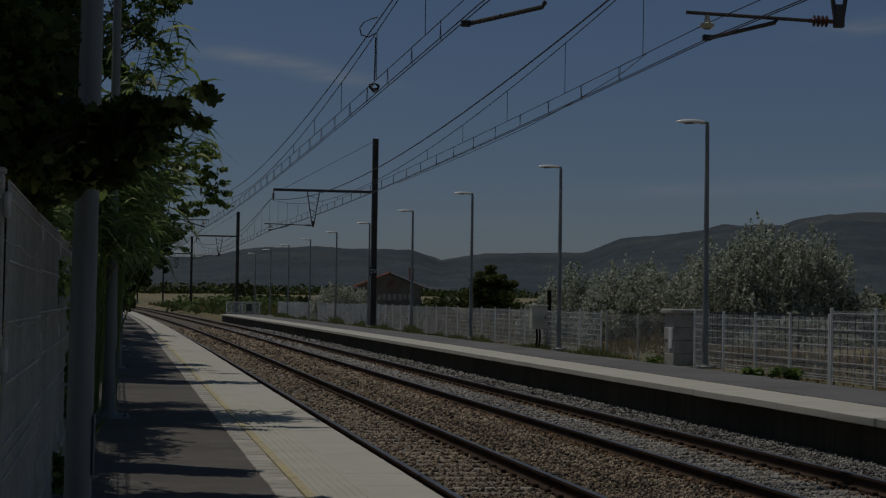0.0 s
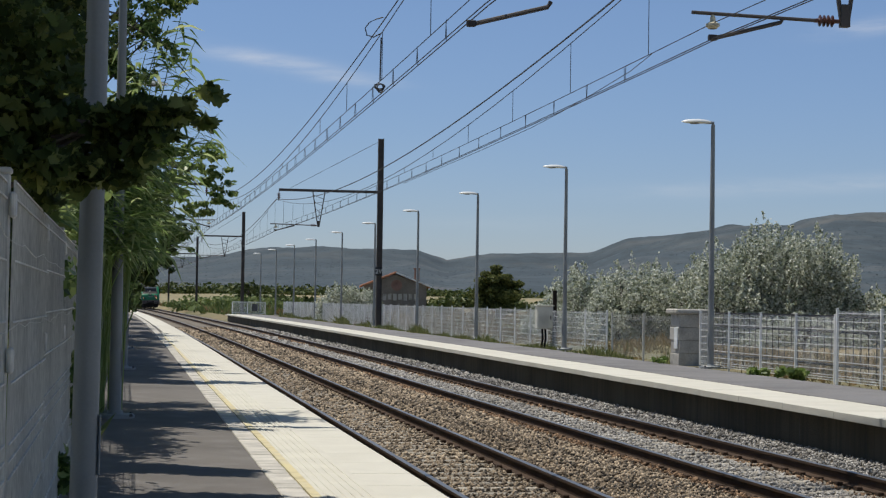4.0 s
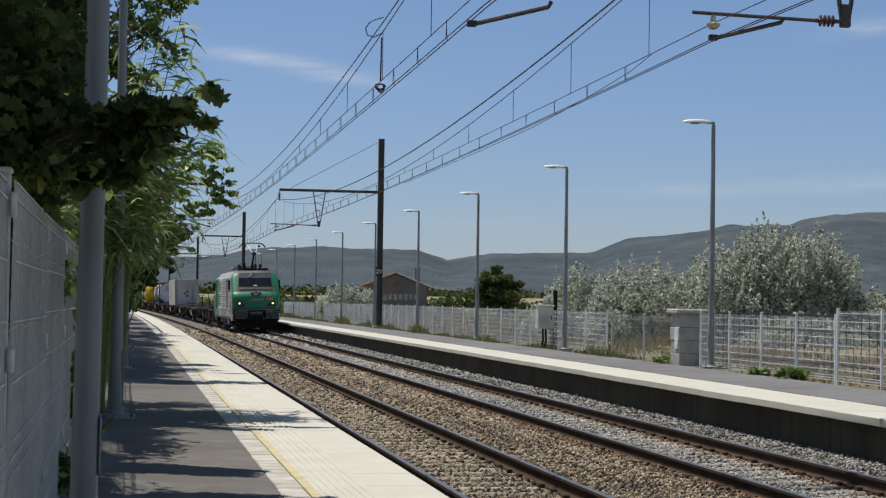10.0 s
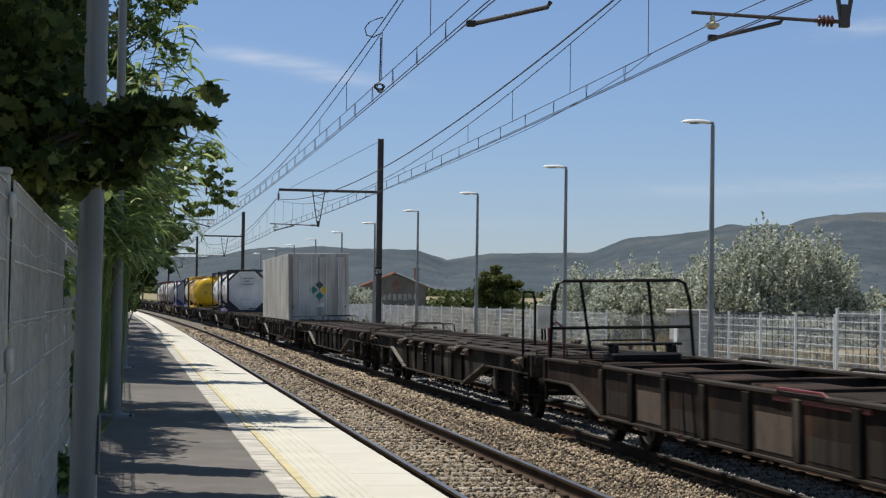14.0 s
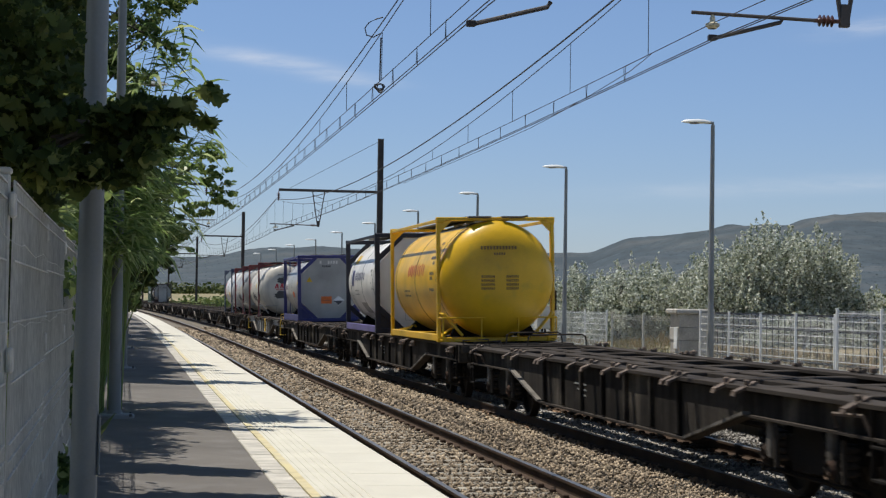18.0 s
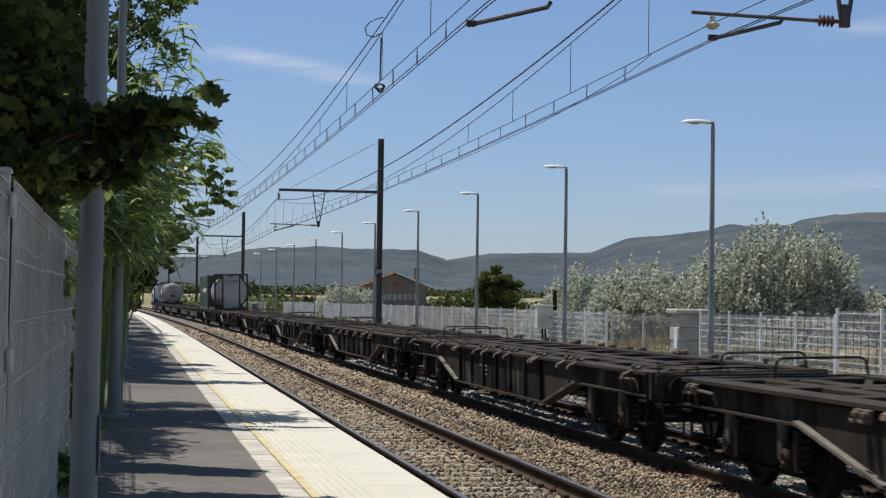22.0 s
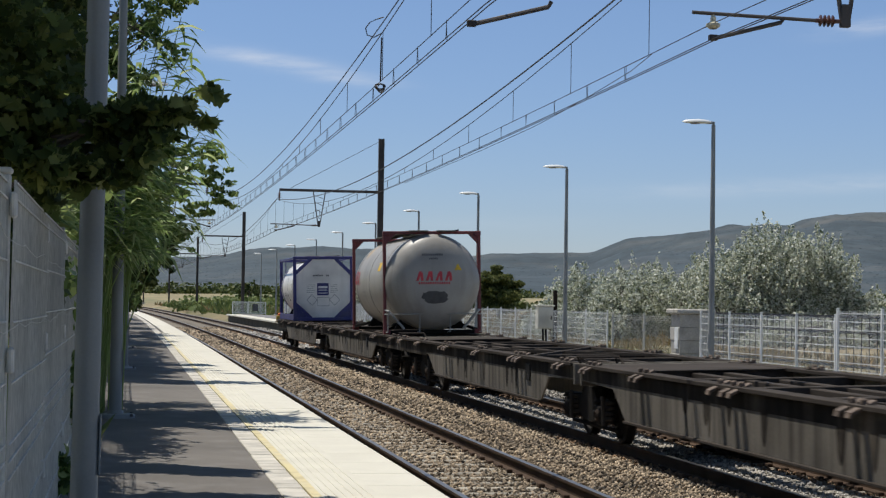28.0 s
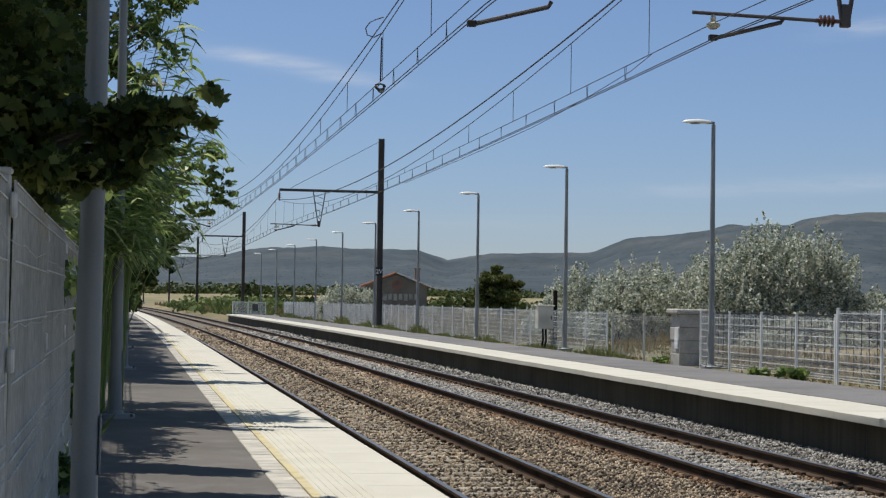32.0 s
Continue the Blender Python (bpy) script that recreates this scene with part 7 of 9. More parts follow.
def tank_flat_end(name, label, L, m_tank, m_frame, m_low=None, H=2.6, W=2.44, marks=None, r=1.17, brace="corner", sill=.20):
    t = thing(name, label, "tank container", "tank containers")
    frame_parts(t, L, W, H, m_frame, m_low, brace, sill=sill)
    if brace == "front":
        part("ladder", Geo().tube([(-.95, L - .04, .3), (-.95, L - .04, H)], .022, 5).tube([(-.55, L - .04, .3), (-.55, L - .04, H)], .022, 5).tube([(-.95, L - .04, H - .55), (-.55, L - .04, H - .55)], .016, 5).tube([(-.95, L - .04, H - .85), (-.55, L - .04, H - .85)], .016, 5), m_frame, t)
    barrel(t, L, r, H / 2 + .05, m_tank, dish=.4, inset=.07)
    octagon_end(t, .05, W, H, m_tank)
    walkway(t, L, H + .03)
    part("grimy_top", tank_side(Geo(), r, H / 2 + .05, .5, L - .5, 64, 86, .006), M_WALKWAY, t, "grimy cladding under the walkway")
    saddle(t, L, M_BOGIE)
    for x in (-1, 1):
        part("corner_plate", Geo().slab([(x * (W / 2 - .13), .13), (x * (W / 2 - .72), .13), (x * (W / 2 - .13), .72)], "y", .062, .075), m_frame, t)
    if marks:
        marks(t, L, r, H / 2 + .05)
    return t


def dish_at(q, r, L=0.0, dish=1.0):
    """How far behind its tip a rounded end lies, q metres off its middle."""
    a = math.asin(min(abs(q) / r, 1.0) ** (1 / .62))
    return dish * (1 - math.cos(a)) * .55


def dish_patch(t, name, poly, zc, r, m, label="", d=.008):
    """A flat shape of (x, z about the middle) laid on a tank's rounded end."""
    cx, cz = sum(p[0] for p in poly) / len(poly), sum(p[1] for p in poly) / len(poly)
    vs, n = [], len(poly)
    for k in (.02, .35, .7, 1.0):
        for x, z in poly:
            px, pz = cx + (x - cx) * k, cz + (z - cz) * k
            vs.append((px, dish_at(math.hypot(px, pz), r) - d, zc + pz))
    fs = [(i * n + j, i * n + (j + 1) % n, (i + 1) * n + (j + 1) % n, (i + 1) * n + j) for i in range(3) for j in range(n)]
    return part(name, Geo().add(vs, fs + [tuple(range(n))]), m, t, label)


def dish_bars(t, name, x0, z0, w, h, n, zc, r, m, fill=.66, slant=0.0):
    """A row of small upright bars on a rounded end."""
    g = Geo()
    for k in range(n):
        a, b = x0 + w * k / n, x0 + w * (k + fill) / n
        pts = [(a, z0), (b, z0), (b + slant, z0 + h), (a + slant, z0 + h)]
        g.add([(px, dish_at(math.hypot(px, pz), r) - .008, zc + pz) for px, pz in pts], [(0, 1, 2, 3)])
    o = part(name, g, m, t)
    tagged(o, kind="stuff")
    return o


def tank_dished(name, label, L, m_tank, m_frame, H=2.68, W=2.56, marks=None, r=1.26, rails=False):
    """A tank whose rounded end stands out of its frame."""
    t = thing(name, label, "tank container", "tank containers")
    w, zc = W / 2, H / 2 + .01
    for y0 in (.48, L - .13):
        for x in (-1, 1):
            part("corner_post", Geo().cbox(*sorted((x * (w + .01), x * (w - .07))), y0, y0 + .14, 0, H, .012), m_frame, t)
            for z in (0, H - .118):
                part("corner_casting", Geo().cbox(*sorted((x * (w + .014), x * (w - .165))), y0 - .02, y0 + .16, z, z + .118, .012), m_frame, t)
            part("corner_brace", Geo().slab([(x * (w - .06), H - .34), (x * (w - .06), H - .07), (x * .95, H - .07)], "y", y0 + .02, y0 + .06), m_frame, t)
        part("end_beam", Geo().cbox(-w + .07, w - .07, y0, y0 + .13, H - .08, H, .012), m_frame, t)
        part("end_beam", Geo().cbox(-w + .07, w - .07, y0, y0 + .13, 0, .10, .012), m_frame if rails else M_BOGIE, t)
    for x in (-1, 1):
        if rails:
            part("top_rail", Geo().cbox(*sorted((x * w, x * (w - .05))), .62, L - .13, H - .11, H - .04, .01), m_frame, t)
            part("bottom_rail", Geo().cbox(*sorted((x * w, x * (w - .09))), .62, L - .13, .02, .17, .012), m_frame, t)
        for ya, yb in ((.6, 1.5), (L - .15, L - 1.0)):
            part("bottom_stay", Geo().beam((x * (w - .06), ya, .1), (x * .8, yb, .26), .08, .06), m_frame if rails else M_BOGIE, t)
    barrel(t, L, r, zc, m_tank, dish=1.0, inset=.0)
    part("end_skirt", Geo().lathe([(.35, .80), (.30, .84), (.62, 1.02), (.66, .98)], 24, "y", (0, 0, zc), part=(.58, .92)), m_tank, t, smooth=True)
    walkway(t, L, H + .015)
    part("grimy_top", tank_side(Geo(), r, zc, .75, L - .6, 60, 84, .006), M_WALKWAY, t, "grimy cladding under the walkway")
    saddle(t, L, M_BOGIE)
    for x in (-1, 1):
        part("leg_stay", Geo().tube([(x * (w - .04), .5, .62), (x * (w - .1), .34, .60), (x * .78, .30, .14)], .035, 6), M_MARK_GREY if not rails else m_frame, t)
    rail = [(-w + .02, .46, .52), (-w + .05, .12, .52), (w - .05, .12, .52), (w - .02, .46, .52)]
    part("end_rail", Geo().tube(rail, .02, 6), m_frame if rails else M_MARK_GREY, t)
    for x in (-w + .05, -.4, .4, w - .05):
        part("rail_post", Geo().tube([(x, .12, .52), (x, .14, .06), (x, .5, .05)], .017, 6), m_frame if rails else M_MARK_GREY, t)
    if marks:
        marks(t, L, r, zc)
    return t


def side_marks(t, L, r, zc, logo, small, seed, logo_at=(.3, .52), logo_h=(2, 14)):
    """Plain shapes where a tank's side carries writing."""
    rng = random.Random(seed)
    g = Geo()
    n = 9
    y0, y1 = L * logo_at[0], L * logo_at[1]
    st = (y1 - y0) / n
    for k in range(n):
        part("emblem_block", tank_side(Geo(), r, zc, y0 + k * st, y0 + k * st + st * (.26 + .26 * rng.random()), logo_h[0] + 1.5 * (k % 2), logo_h[1] - 1.5 * ((k + 1) % 2)), logo, t)
    g = Geo()
    for k in range(7):
        a = 38 - k * 8 + rng.uniform(-2, 2)
        y = L * .14 + rng.uniform(0, .3)
        for q in range(rng.randint(2, 7)):
            tank_side(g, r, zc, y + q * .08, y + q * .08 + .052, a, a + 3.2, n=1)
    for k in range(2):
        for q in range(12):
            tank_side(g, r, zc, L * .62 + q * .07, L * .62 + q * .07 + .045, -12 - k * 5, -10 - k * 5, n=1)
    tagged(part("lettering_bar", g, small, t), kind="stuff")


def tank_blob(t, name, r, zc, y, a, wy, wa, seed, m, label=""):
    """An uneven stain on the near side of a barrel, round a place y and an angle a."""
    rng = random.Random(seed)
    rim = [(y + wy * rng.uniform(.6, 1.1) * math.cos(k * .3307), a + wa * rng.uniform(.6, 1.1) * math.sin(k * .3307)) for k in range(19)]
    pts = [(y, a)] + [(y + (p - y) * .5, a + (q - a) * .5) for p, q in rim] + rim
    vs = [(-math.cos(radians(q)) * (r + .006), p, zc + math.sin(radians(q)) * (r + .006)) for p, q in pts]
    fs = [(0, 1 + k, 1 + (k + 1) % 19) for k in range(19)] + [(1 + k, 20 + k, 20 + (k + 1) % 19, 1 + (k + 1) % 19) for k in range(19)]
    return part(name, Geo().add(vs, fs), m, t, label)


def marks_violet(t, L, r, zc):
    side_marks(t, L, r, zc, M_MARK_NAVY, M_MARK_GREY, 3, (.42, .74))
    part("emblem", tank_side(Geo(), r, zc, L * .76, L * .83, -4, 17), M_MARK_NAVY, t)
    part("warning_label", tank_side(Geo(), r, zc, L * .76, L * .86, 27, 40), M_MARK_YELLOW, t)
    part("data_panel", tank_side(Geo(), r, zc, L * .50, L * .66, -45, -28), M_MARK_GREY, t, "grey data panel")
    bars(t, -.42, .045, 2.17, 1, .85, .075, .2, M_MARK_DARK, face="end")
    bars(t, -.16, .045, 1.98, 1, .34, .07, .2, M_MARK_DARK, face="end")
    bars(t, -.36, .045, 1.78, 1, .75, .06, .2, M_MARK_NAVY, name="emblem_bar", face="end")
    g = Geo()
    q = [(-.46, .34), (.44, .34), (.44, .78), (-.46, .78)]
    for a, b in zip(q, q[1:] + q[:1]):
        g.beam((a[0], .045, a[1]), (b[0], .045, b[1]), .012, .012)
    part("card_holder", g, M_MARK_GREY, t, "thin frame for a notice")
    part("grab_bar", Geo().tube([(-.30, .03, .18), (-.28, -.03, .24), (.28, -.03, .24), (.30, .03, .18)], .018, 6), M_STEEL_DARK, t)


def marks_yellow(t, L, r, zc):
    side_marks(t, L, r, zc, M_MARK_RED, M_MARK_DARK, 4, (.34, .66), (4, 17))
    for row in range(4):
        for x0, wd in ((-.42, .3), (.12, .28)):
            dish_bars(t, "lettering_bar", x0, .02 - row * .085, wd, .05, 7, zc, r, M_MARK_BROWN)
    dish_bars(t, "lettering_bar", -.42, .62, .8, .075, 12, zc, r, M_MARK_BROWN)
    dish_bars(t, "lettering_bar", -.14, .50, .26, .055, 5, zc, r, M_MARK_BROWN)


def marks_blue(t, L, r, zc):
    disc = [[(-math.cos(q * b) * (r + .007), L * .835 + .46 * k * math.cos(a), zc + math.sin(q * b) * (r + .007)) for a, b in ((radians(v), math.sin(radians(v))) for v in range(0, 361, 15))] for k, q in ((.02, .006), (.35, .095), (.7, .19), (1.0, .272))]
    em = part("emblem", Geo().sheet(disc), M_WHITE, t, "round white emblem")
    for k, (w2, a2, mm) in enumerate(((.09, 7, M_MARK_NAVY), (.07, 4, M_MARK_NAVY), (.09, 8, M_MARK_RED), (.08, 4, M_MARK_NAVY), (.08, 4, M_MARK_NAVY))):
        y2 = L * .835 + .30 - k * .135
        part("emblem_bar", tank_side(Geo(), r, zc, y2 - w2, y2, -4, a2, .011), mm, em)
    bars(t, -.35, .045, 2.38, 1, .75, .12, .1, M_TANK_WHITE, face="end")
    bars(t, -.25, .044, 2.20, 1, .35, .08, .1, M_MARK_DARK, face="end")
    p = part("hazard_plate", Geo().box(-.30, .12, .040, .05, .70, .98), M_MARK_ORANGE, t, "orange hazard plate")
    bars(p, -.28, .038, .835, 1, .38, .02, .1, M_MARK_DARK, face="end")
    part("hazard_diamond", Geo().slab([(.38, .62), (.62, .82), (.38, 1.0), (.16, .82)], "y", .040, .05), M_WHITE, t, "white diamond label with black lower half")
    part("hazard_diamond", Geo().slab([(.38, .64), (.59, .81), (.18, .81)], "y", .036, .04), M_MARK_DARK, t)
    part("warning_triangle", Geo().slab([(-.88, 1.55), (-.64, 1.55), (-.76, 1.76)], "y", .040, .05), M_MARK_YELLOW, t, "yellow warning triangle")
    part("hazard_plate", tank_side(Geo(), r, zc, L * .34, L * .45, -20, -8), M_MARK_ORANGE, t)
    part("warning_triangle", tank_side(Geo(), r, zc, L * .10, L * .16, 5, 16), M_MARK_YELLOW, t)


def marks_patched(stain):
    def marks(t, L, r, zc):
        side_marks(t, L, r, zc, M_MARK_RED, M_MARK_GREY, 6, (.80, .93), (-2, 16))
        part("sticker", tank_side(Geo(), r, zc, L * .28, L * .34, 2, 12) if stain < 3 else tank_side(Geo(), r, zc, L * .22, L * .29, 14, 25), M_MARK_YELLOW, t)
        # thin red strokes on the rounded end
        for k in range(8):
            x0, z0, x1, z1 = -.47 + k * .125, .03, -.44 + k * .125 + .05 * (-1) ** k, .27 - .03 * (k % 3 == 1)
            dx, dz = (0, .02) if abs(x1 - x0) > abs(z1 - z0) else (.034, 0)
            dish_patch(t, "emblem_stroke", [(x0 - dx, z0 - dz), (x1 - dx, z1 - dz), (x1 + dx, z1 + dz), (x0 + dx, z0 + dz)], zc, r, M_MARK_RED)
        dish_bars(t, "lettering_bar", -.44, -.06, .84, .055, 14, zc, r, M_MARK_RED)
        dish_bars(t, "lettering_bar", -.34, .68, .56, .05, 10, zc, r, M_MARK_DARK)
        dish_bars(t, "lettering_bar", -.16, .58, .24, .045, 5, zc, r, M_MARK_DARK)
        rng = random.Random(stain)
        for z, k, hh in {1: ((.42, .38, .19), (-.30, .54, .20)), 2: ((-.36, .42, .16),), 3: ((-.38, .36, .16),)}[stain]:
            poly = [(k * (1 + rng.uniform(-.18, .1)) * math.copysign(abs(math.cos(a * .3142)) ** .6, math.cos(a * .3142)), z + hh * (1 + rng.uniform(-.35, .2)) * math.sin(a * .3142)) for a in range(20)]
            dish_patch(t, "painted_patch", poly, zc, r, M_MARK_STAIN, "dark patch of old paint", .006)
        if stain == 3:
            dish_patch(t, "warning_triangle", [(.5, .3), (.7, .3), (.6, .48)], zc, r, M_MARK_YELLOW)
        if stain < 3:
            tank_blob(t, "soot_patch", r, zc, L * .44, -20, .42, 12, stain, M_MARK_STAIN, "dark soot patch")
            tank_blob(t, "soot_patch", r, zc, L * .58, -18, .5, 13, stain + 5, M_MARK_STAIN, "dark soot patch")
        tank_blob(t, "rust_stain", r, zc, L * .80, 48, .35, 16, stain + 9, M_MARK_TAN, "tan stain below the hatch")
    return marks


def marks_strip(t, L, r, zc):
    part("emblem", tank_side(Geo(), r, zc, L * .84, L * .89, -22, 28), M_MARK_RED, t, "upright red emblem strip")
    side_marks(t, L, r, zc, M_TANK_GREY, M_MARK_GREY, 8, (.5, .6), (0, 4))
    part("sticker", tank_side(Geo(), r, zc, L * .30, L * .42, -18, -4), M_MARK_YELLOW, t)
    dish_bars(t, "lettering_bar", -.3, .05, .55, .16, 6, zc, r, M_MARK_GREY)


def marks_upright(t, L, r, zc):
    part("emblem", tank_side(Geo(), r, zc, L * .862, L * .922, -40, 40, .008), M_MARK_NAVY, t, "upright navy emblem strip")
    for k in range(5):
        part("emblem_block", tank_side(Geo(), r, zc, L * .882, L * .899, 29 - k * 13, 33 - k * 13, .012), M_WHITE, t)
    side_marks(t, L, r, zc, M_TANK_GREY, M_MARK_GREY, 9, (.55, .56), (0, 4))
    bars(t, -.42, .045, 1.86, 1, .85, .07, .1, M_MARK_DARK, face="end", rng=random.Random(1))
    p = part("emblem", Geo().box(-.25, .22, .040, .05, 1.02, 1.52), M_MARK_NAVY, t, "navy square emblem")
    parts("emblem_bar", Geo().box(-.2, .17, .036, .04, 1.31, 1.40).box(-.2, .17, .036, .04, 1.22, 1.25).box(-.2, .17, .036, .04, 1.10, 1.13), M_WHITE, p)
    for x, ln in ((-.68, .36), (.3, .3)):
        bars(t, x, .045, 1.46, 5, ln, .03, .075, M_MARK_GREY, face="end")
    for cx in (-.46, .46):
        g = Geo()
        q = [(cx, .62), (cx + .21, .84), (cx, 1.06), (cx - .21, .84)]
        for a, b in zip(q, q[1:] + q[:1]):
            g.beam((a[0], .045, a[1]), (b[0], .045, b[1]), .012, .02)
        part("card_holder", g, M_MARK_GREY, t)
    g = Geo()
    q = [(-.24, .60), (.24, .60), (.24, .94), (-.24, .94)]
    for a, b in zip(q, q[1:] + q[:1]):
        g.beam((a[0], .045, a[1]), (b[0], .045, b[1]), .012, .02)
    part("card_holder", g, M_MARK_GREY, t)


def steel_tank():
    """A bare steel tank in a brown frame with upright end posts."""
    L, W, H = 6.25, 2.44, 2.6
    t = thing("tank_container", "bare steel tank container with tan blocks in a brown frame", "tank container", "tank containers")
    frame_parts(t, L, W, H, M_FRAME_BROWN, None, "none")
    barrel(t, L, 1.12, H / 2, M_TANK_STEEL, dish=.5, bands=5, inset=.15)
    for k in range(7):
        part("lettering_block", tank_side(Geo(), 1.12, H / 2, 1.2 + k * .56, 1.55 + k * .56, -14, -2, .008), M_MARK_TAN, t)
    tank_blob(t, "grime", 1.12, H / 2, 2.0, 30, 1.3, 22, 3, M_MARK_TAN, "brown grime on the cladding")
    w = W / 2
    part("end_panel", Geo().cbox(-.55, .55, .04, .09, .12, H - .12, .01), M_TANK_STEEL, t, "polished upright end panel")
    for x in (-1, 1):
        part("end_post", Geo().cbox(*sorted((x * .55, x * .66)), .02, .12, .12, H - .12, .01), M_FRAME_BROWN, t)
        part("side_panel", Geo().slab([(x * .66, .8), (x * (w - .14), .75 + .15), (x * (w - .14), H - .85), (x * .66, H - .3), (x * .66, .3)], "y", .06, .09), M_TANK_GREY, t)
        parts("corner_brace", Geo().beam((x * .62, .07, H - .2), (x * (w - .1), .07, H - .8), .08, .1).beam((x * .62, .07, .2), (x * (w - .1), .07, .8), .08, .1), M_FRAME_BROWN, t)
    bars(t, -.35, .032, 2.12, 1, .85, .13, .1, M_MARK_DARK, face="end")
    part("top_ring", Geo().tube([(-.2, .03, 2.42), (.2, .03, 2.42)], .035, 8), M_FRAME_BROWN, t)
    walkway(t, L, H)
    saddle(t, L, M_FRAME_BROWN)
    return t


def box_container(L, W, H, m, label, name, ribs=True):
    t = thing(name, label, "container", "box containers")
    w = W / 2
    g = Geo()
    if ribs:
        n = int(L / .28)
        pts = []
        for k in range(n):
            y = .12 + (L - .24) * k / n
            st = (L - .24) / n
            pts += [(y, 0), (y + st * .25, 0), (y + st * .4, .036), (y + st * .85, .036)]
        pts.append((L - .12, 0))
        for x in (-1, 1):
            rows = [[(x * (w - .05 + d), y, z) for y, d in pts] for z in (.15, H - .1)]
            part("corrugated_side", Geo().sheet(rows), m, t, "corrugated steel side")
    else:
        for x in (-1, 1):
            part("smooth_side", Geo().cbox(*sorted((x * (w - .04), x * (w - .005))), .1, L - .1, .15, H - .08, .005), m, t)
            for k in range(12):
                y = .3 + (L - .6) * k / 11
                part("side_rib", Geo().cbox(*sorted((x * (w - .006), x * (w + .003))), y - .02, y + .02, .15, H - .1, .002), m, t)
    part("roof", Geo().cbox(-w + .02, w - .02, .05, L - .05, H - .06, H - .02, .01), m, t)
    part("floor", Geo().cbox(-w + .02, w - .02, .05, L - .05, .05, .16, .01), M_WAGON, t)
    for y0, y1 in ((0, .12), (L - .12, L)):
        for x in (-1, 1):
            part("corner_post", Geo().cbox(*sorted((x * w, x * (w - .13))), y0, y1, 0, H, .01), m, t)
    for x in (-1, 1):
        part("bottom_rail", Geo().cbox(*sorted((x * w, x * (w - .06))), .12, L - .12, .02, .16, .01), m, t)
        part("top_rail", Geo().cbox(*sorted((x * w, x * (w - .06))), .12, L - .12, H - .1, H, .01), m, t)
    part("end_wall", Geo().cbox(-w + .13, w - .13, .03, .07, .12, H - .1, .005), m, t)
    part("end_wall", Geo().cbox(-w + .13, w - .13, L - .07, L - .03, .12, H - .1, .005), m, t)
    part("end_sill", Geo().cbox(-w + .13, w - .13, .0, .12, .0, .14, .01), m, t)
    part("end_header", Geo().cbox(-w + .13, w - .13, .0, .12, H - .14, H, .01), m, t)
    return t


def reefer():
    t = box_container(13.6, 2.5, 2.75, M_REEFER, "off-white swap-body box with diamond labels on its doors", "swap_body", False)
    for x in (-.56, .56):
        d = part("door", Geo().cbox(x - .54, x + .54, -.03, .03, .16, 2.6, .012), M_REEFER, t, "off-white end door")
        for dx in (-.25, .25):
            part("lock_rod", Geo().tube([(x + dx, -.05, .2), (x + dx, -.05, 2.55)], .018, 6), M_LAMPHEAD, d)
        part("hinge", Geo().cbox(x + (.5 if x > 0 else -.54), x + (.54 if x > 0 else -.5), -.05, -.03, .5, .6, .005), M_STEEL_DARK, d)
    for cx, cz, m in ((-.22, 1.25, M_MARK_GREEN), (.02, 1.0, M_MARK_GREEN), (.22, 1.25, M_MARK_YELLOW), (.02, 1.45, M_MARK_DARK)):
        part("hazard_diamond", Geo().slab([(cx, cz - .17), (cx + .17, cz), (cx, cz + .17), (cx - .17, cz)], "y", -.044, -.034), m, t, "diamond hazard label")
    part("hazard_plate", Geo().box(-.1, .2, -.044, -.034, .55, .72), M_LAMPHEAD, t)
    return t


def put(ob, d):
    return ride(ob, d)


# the wagons, one after another
put(hoop_wagon(20.0), 29.4)
LOADED = "dark grimy skeletal container wagon carrying tanks"
EMPTY = "dark grimy empty skeletal container wagon"
w_a = put(flat_wagon(20.6, M_WAGON, EMPTY), 49.9)
BOUNDS = (60.3, 81.1, 101.8) + tuple(122.3 + 21.02 * k for k in range(14))
models = {"plain": w_a}
for k, (a, b) in enumerate(zip(BOUNDS[:-1], BOUNDS[1:])):
    kind = {2: "holes", 4: "flaps", 6: "flaps", 7: "light", 10: "flaps", 12: "wheel", 14: "wheel_ahead"}.get(k, "plain")
    if kind == "light":
        o = flat_wagon(20.6, M_WAGON_LIGHT, "light grey skeletal container wagon with yellow steps, carrying a tank", wheel=-2.2, yellow=True)
    elif kind in models:
        o = copy_thing(models[kind], Matrix())
    else:
        o = flat_wagon(20.6, M_WAGON, EMPTY, wheel={"wheel": 2.1, "wheel_ahead": -1.9}.get(kind), flaps=kind in ("flaps", "holes"), holes=kind == "holes")
        models[kind] = o
    if kind != "light":
        tagged(o, LOADED if 2 < k < 9 or k in (1, 15) else EMPTY)
    put(o, (a + b) / 2)
for k in range(6):
    a = 396.3 + 17.95 * k
    o = twin_wagon(17.95, 1 if k % 2 else -1)
    if k % 2 == 0:
        end_buffers(o, 17.95, -1)
    else:
        end_buffers(o, 17.95, 1, k == 5)
    put(o, a + 8.97)

# a tall bent bar that only the first empty wagon carries
part("bent_bar", Geo().tube([(-1.24, -9.4, 1.0), (-1.24, -9.45, 2.05), (-1.22, -9.4, 2.2), (-1.06, -9.4, 2.2), (-1.03, -9.45, 2.05), (-1.03, -9.4, 1.3)], .024, 6), M_BOGIE, w_a, "tall bent grab bar")
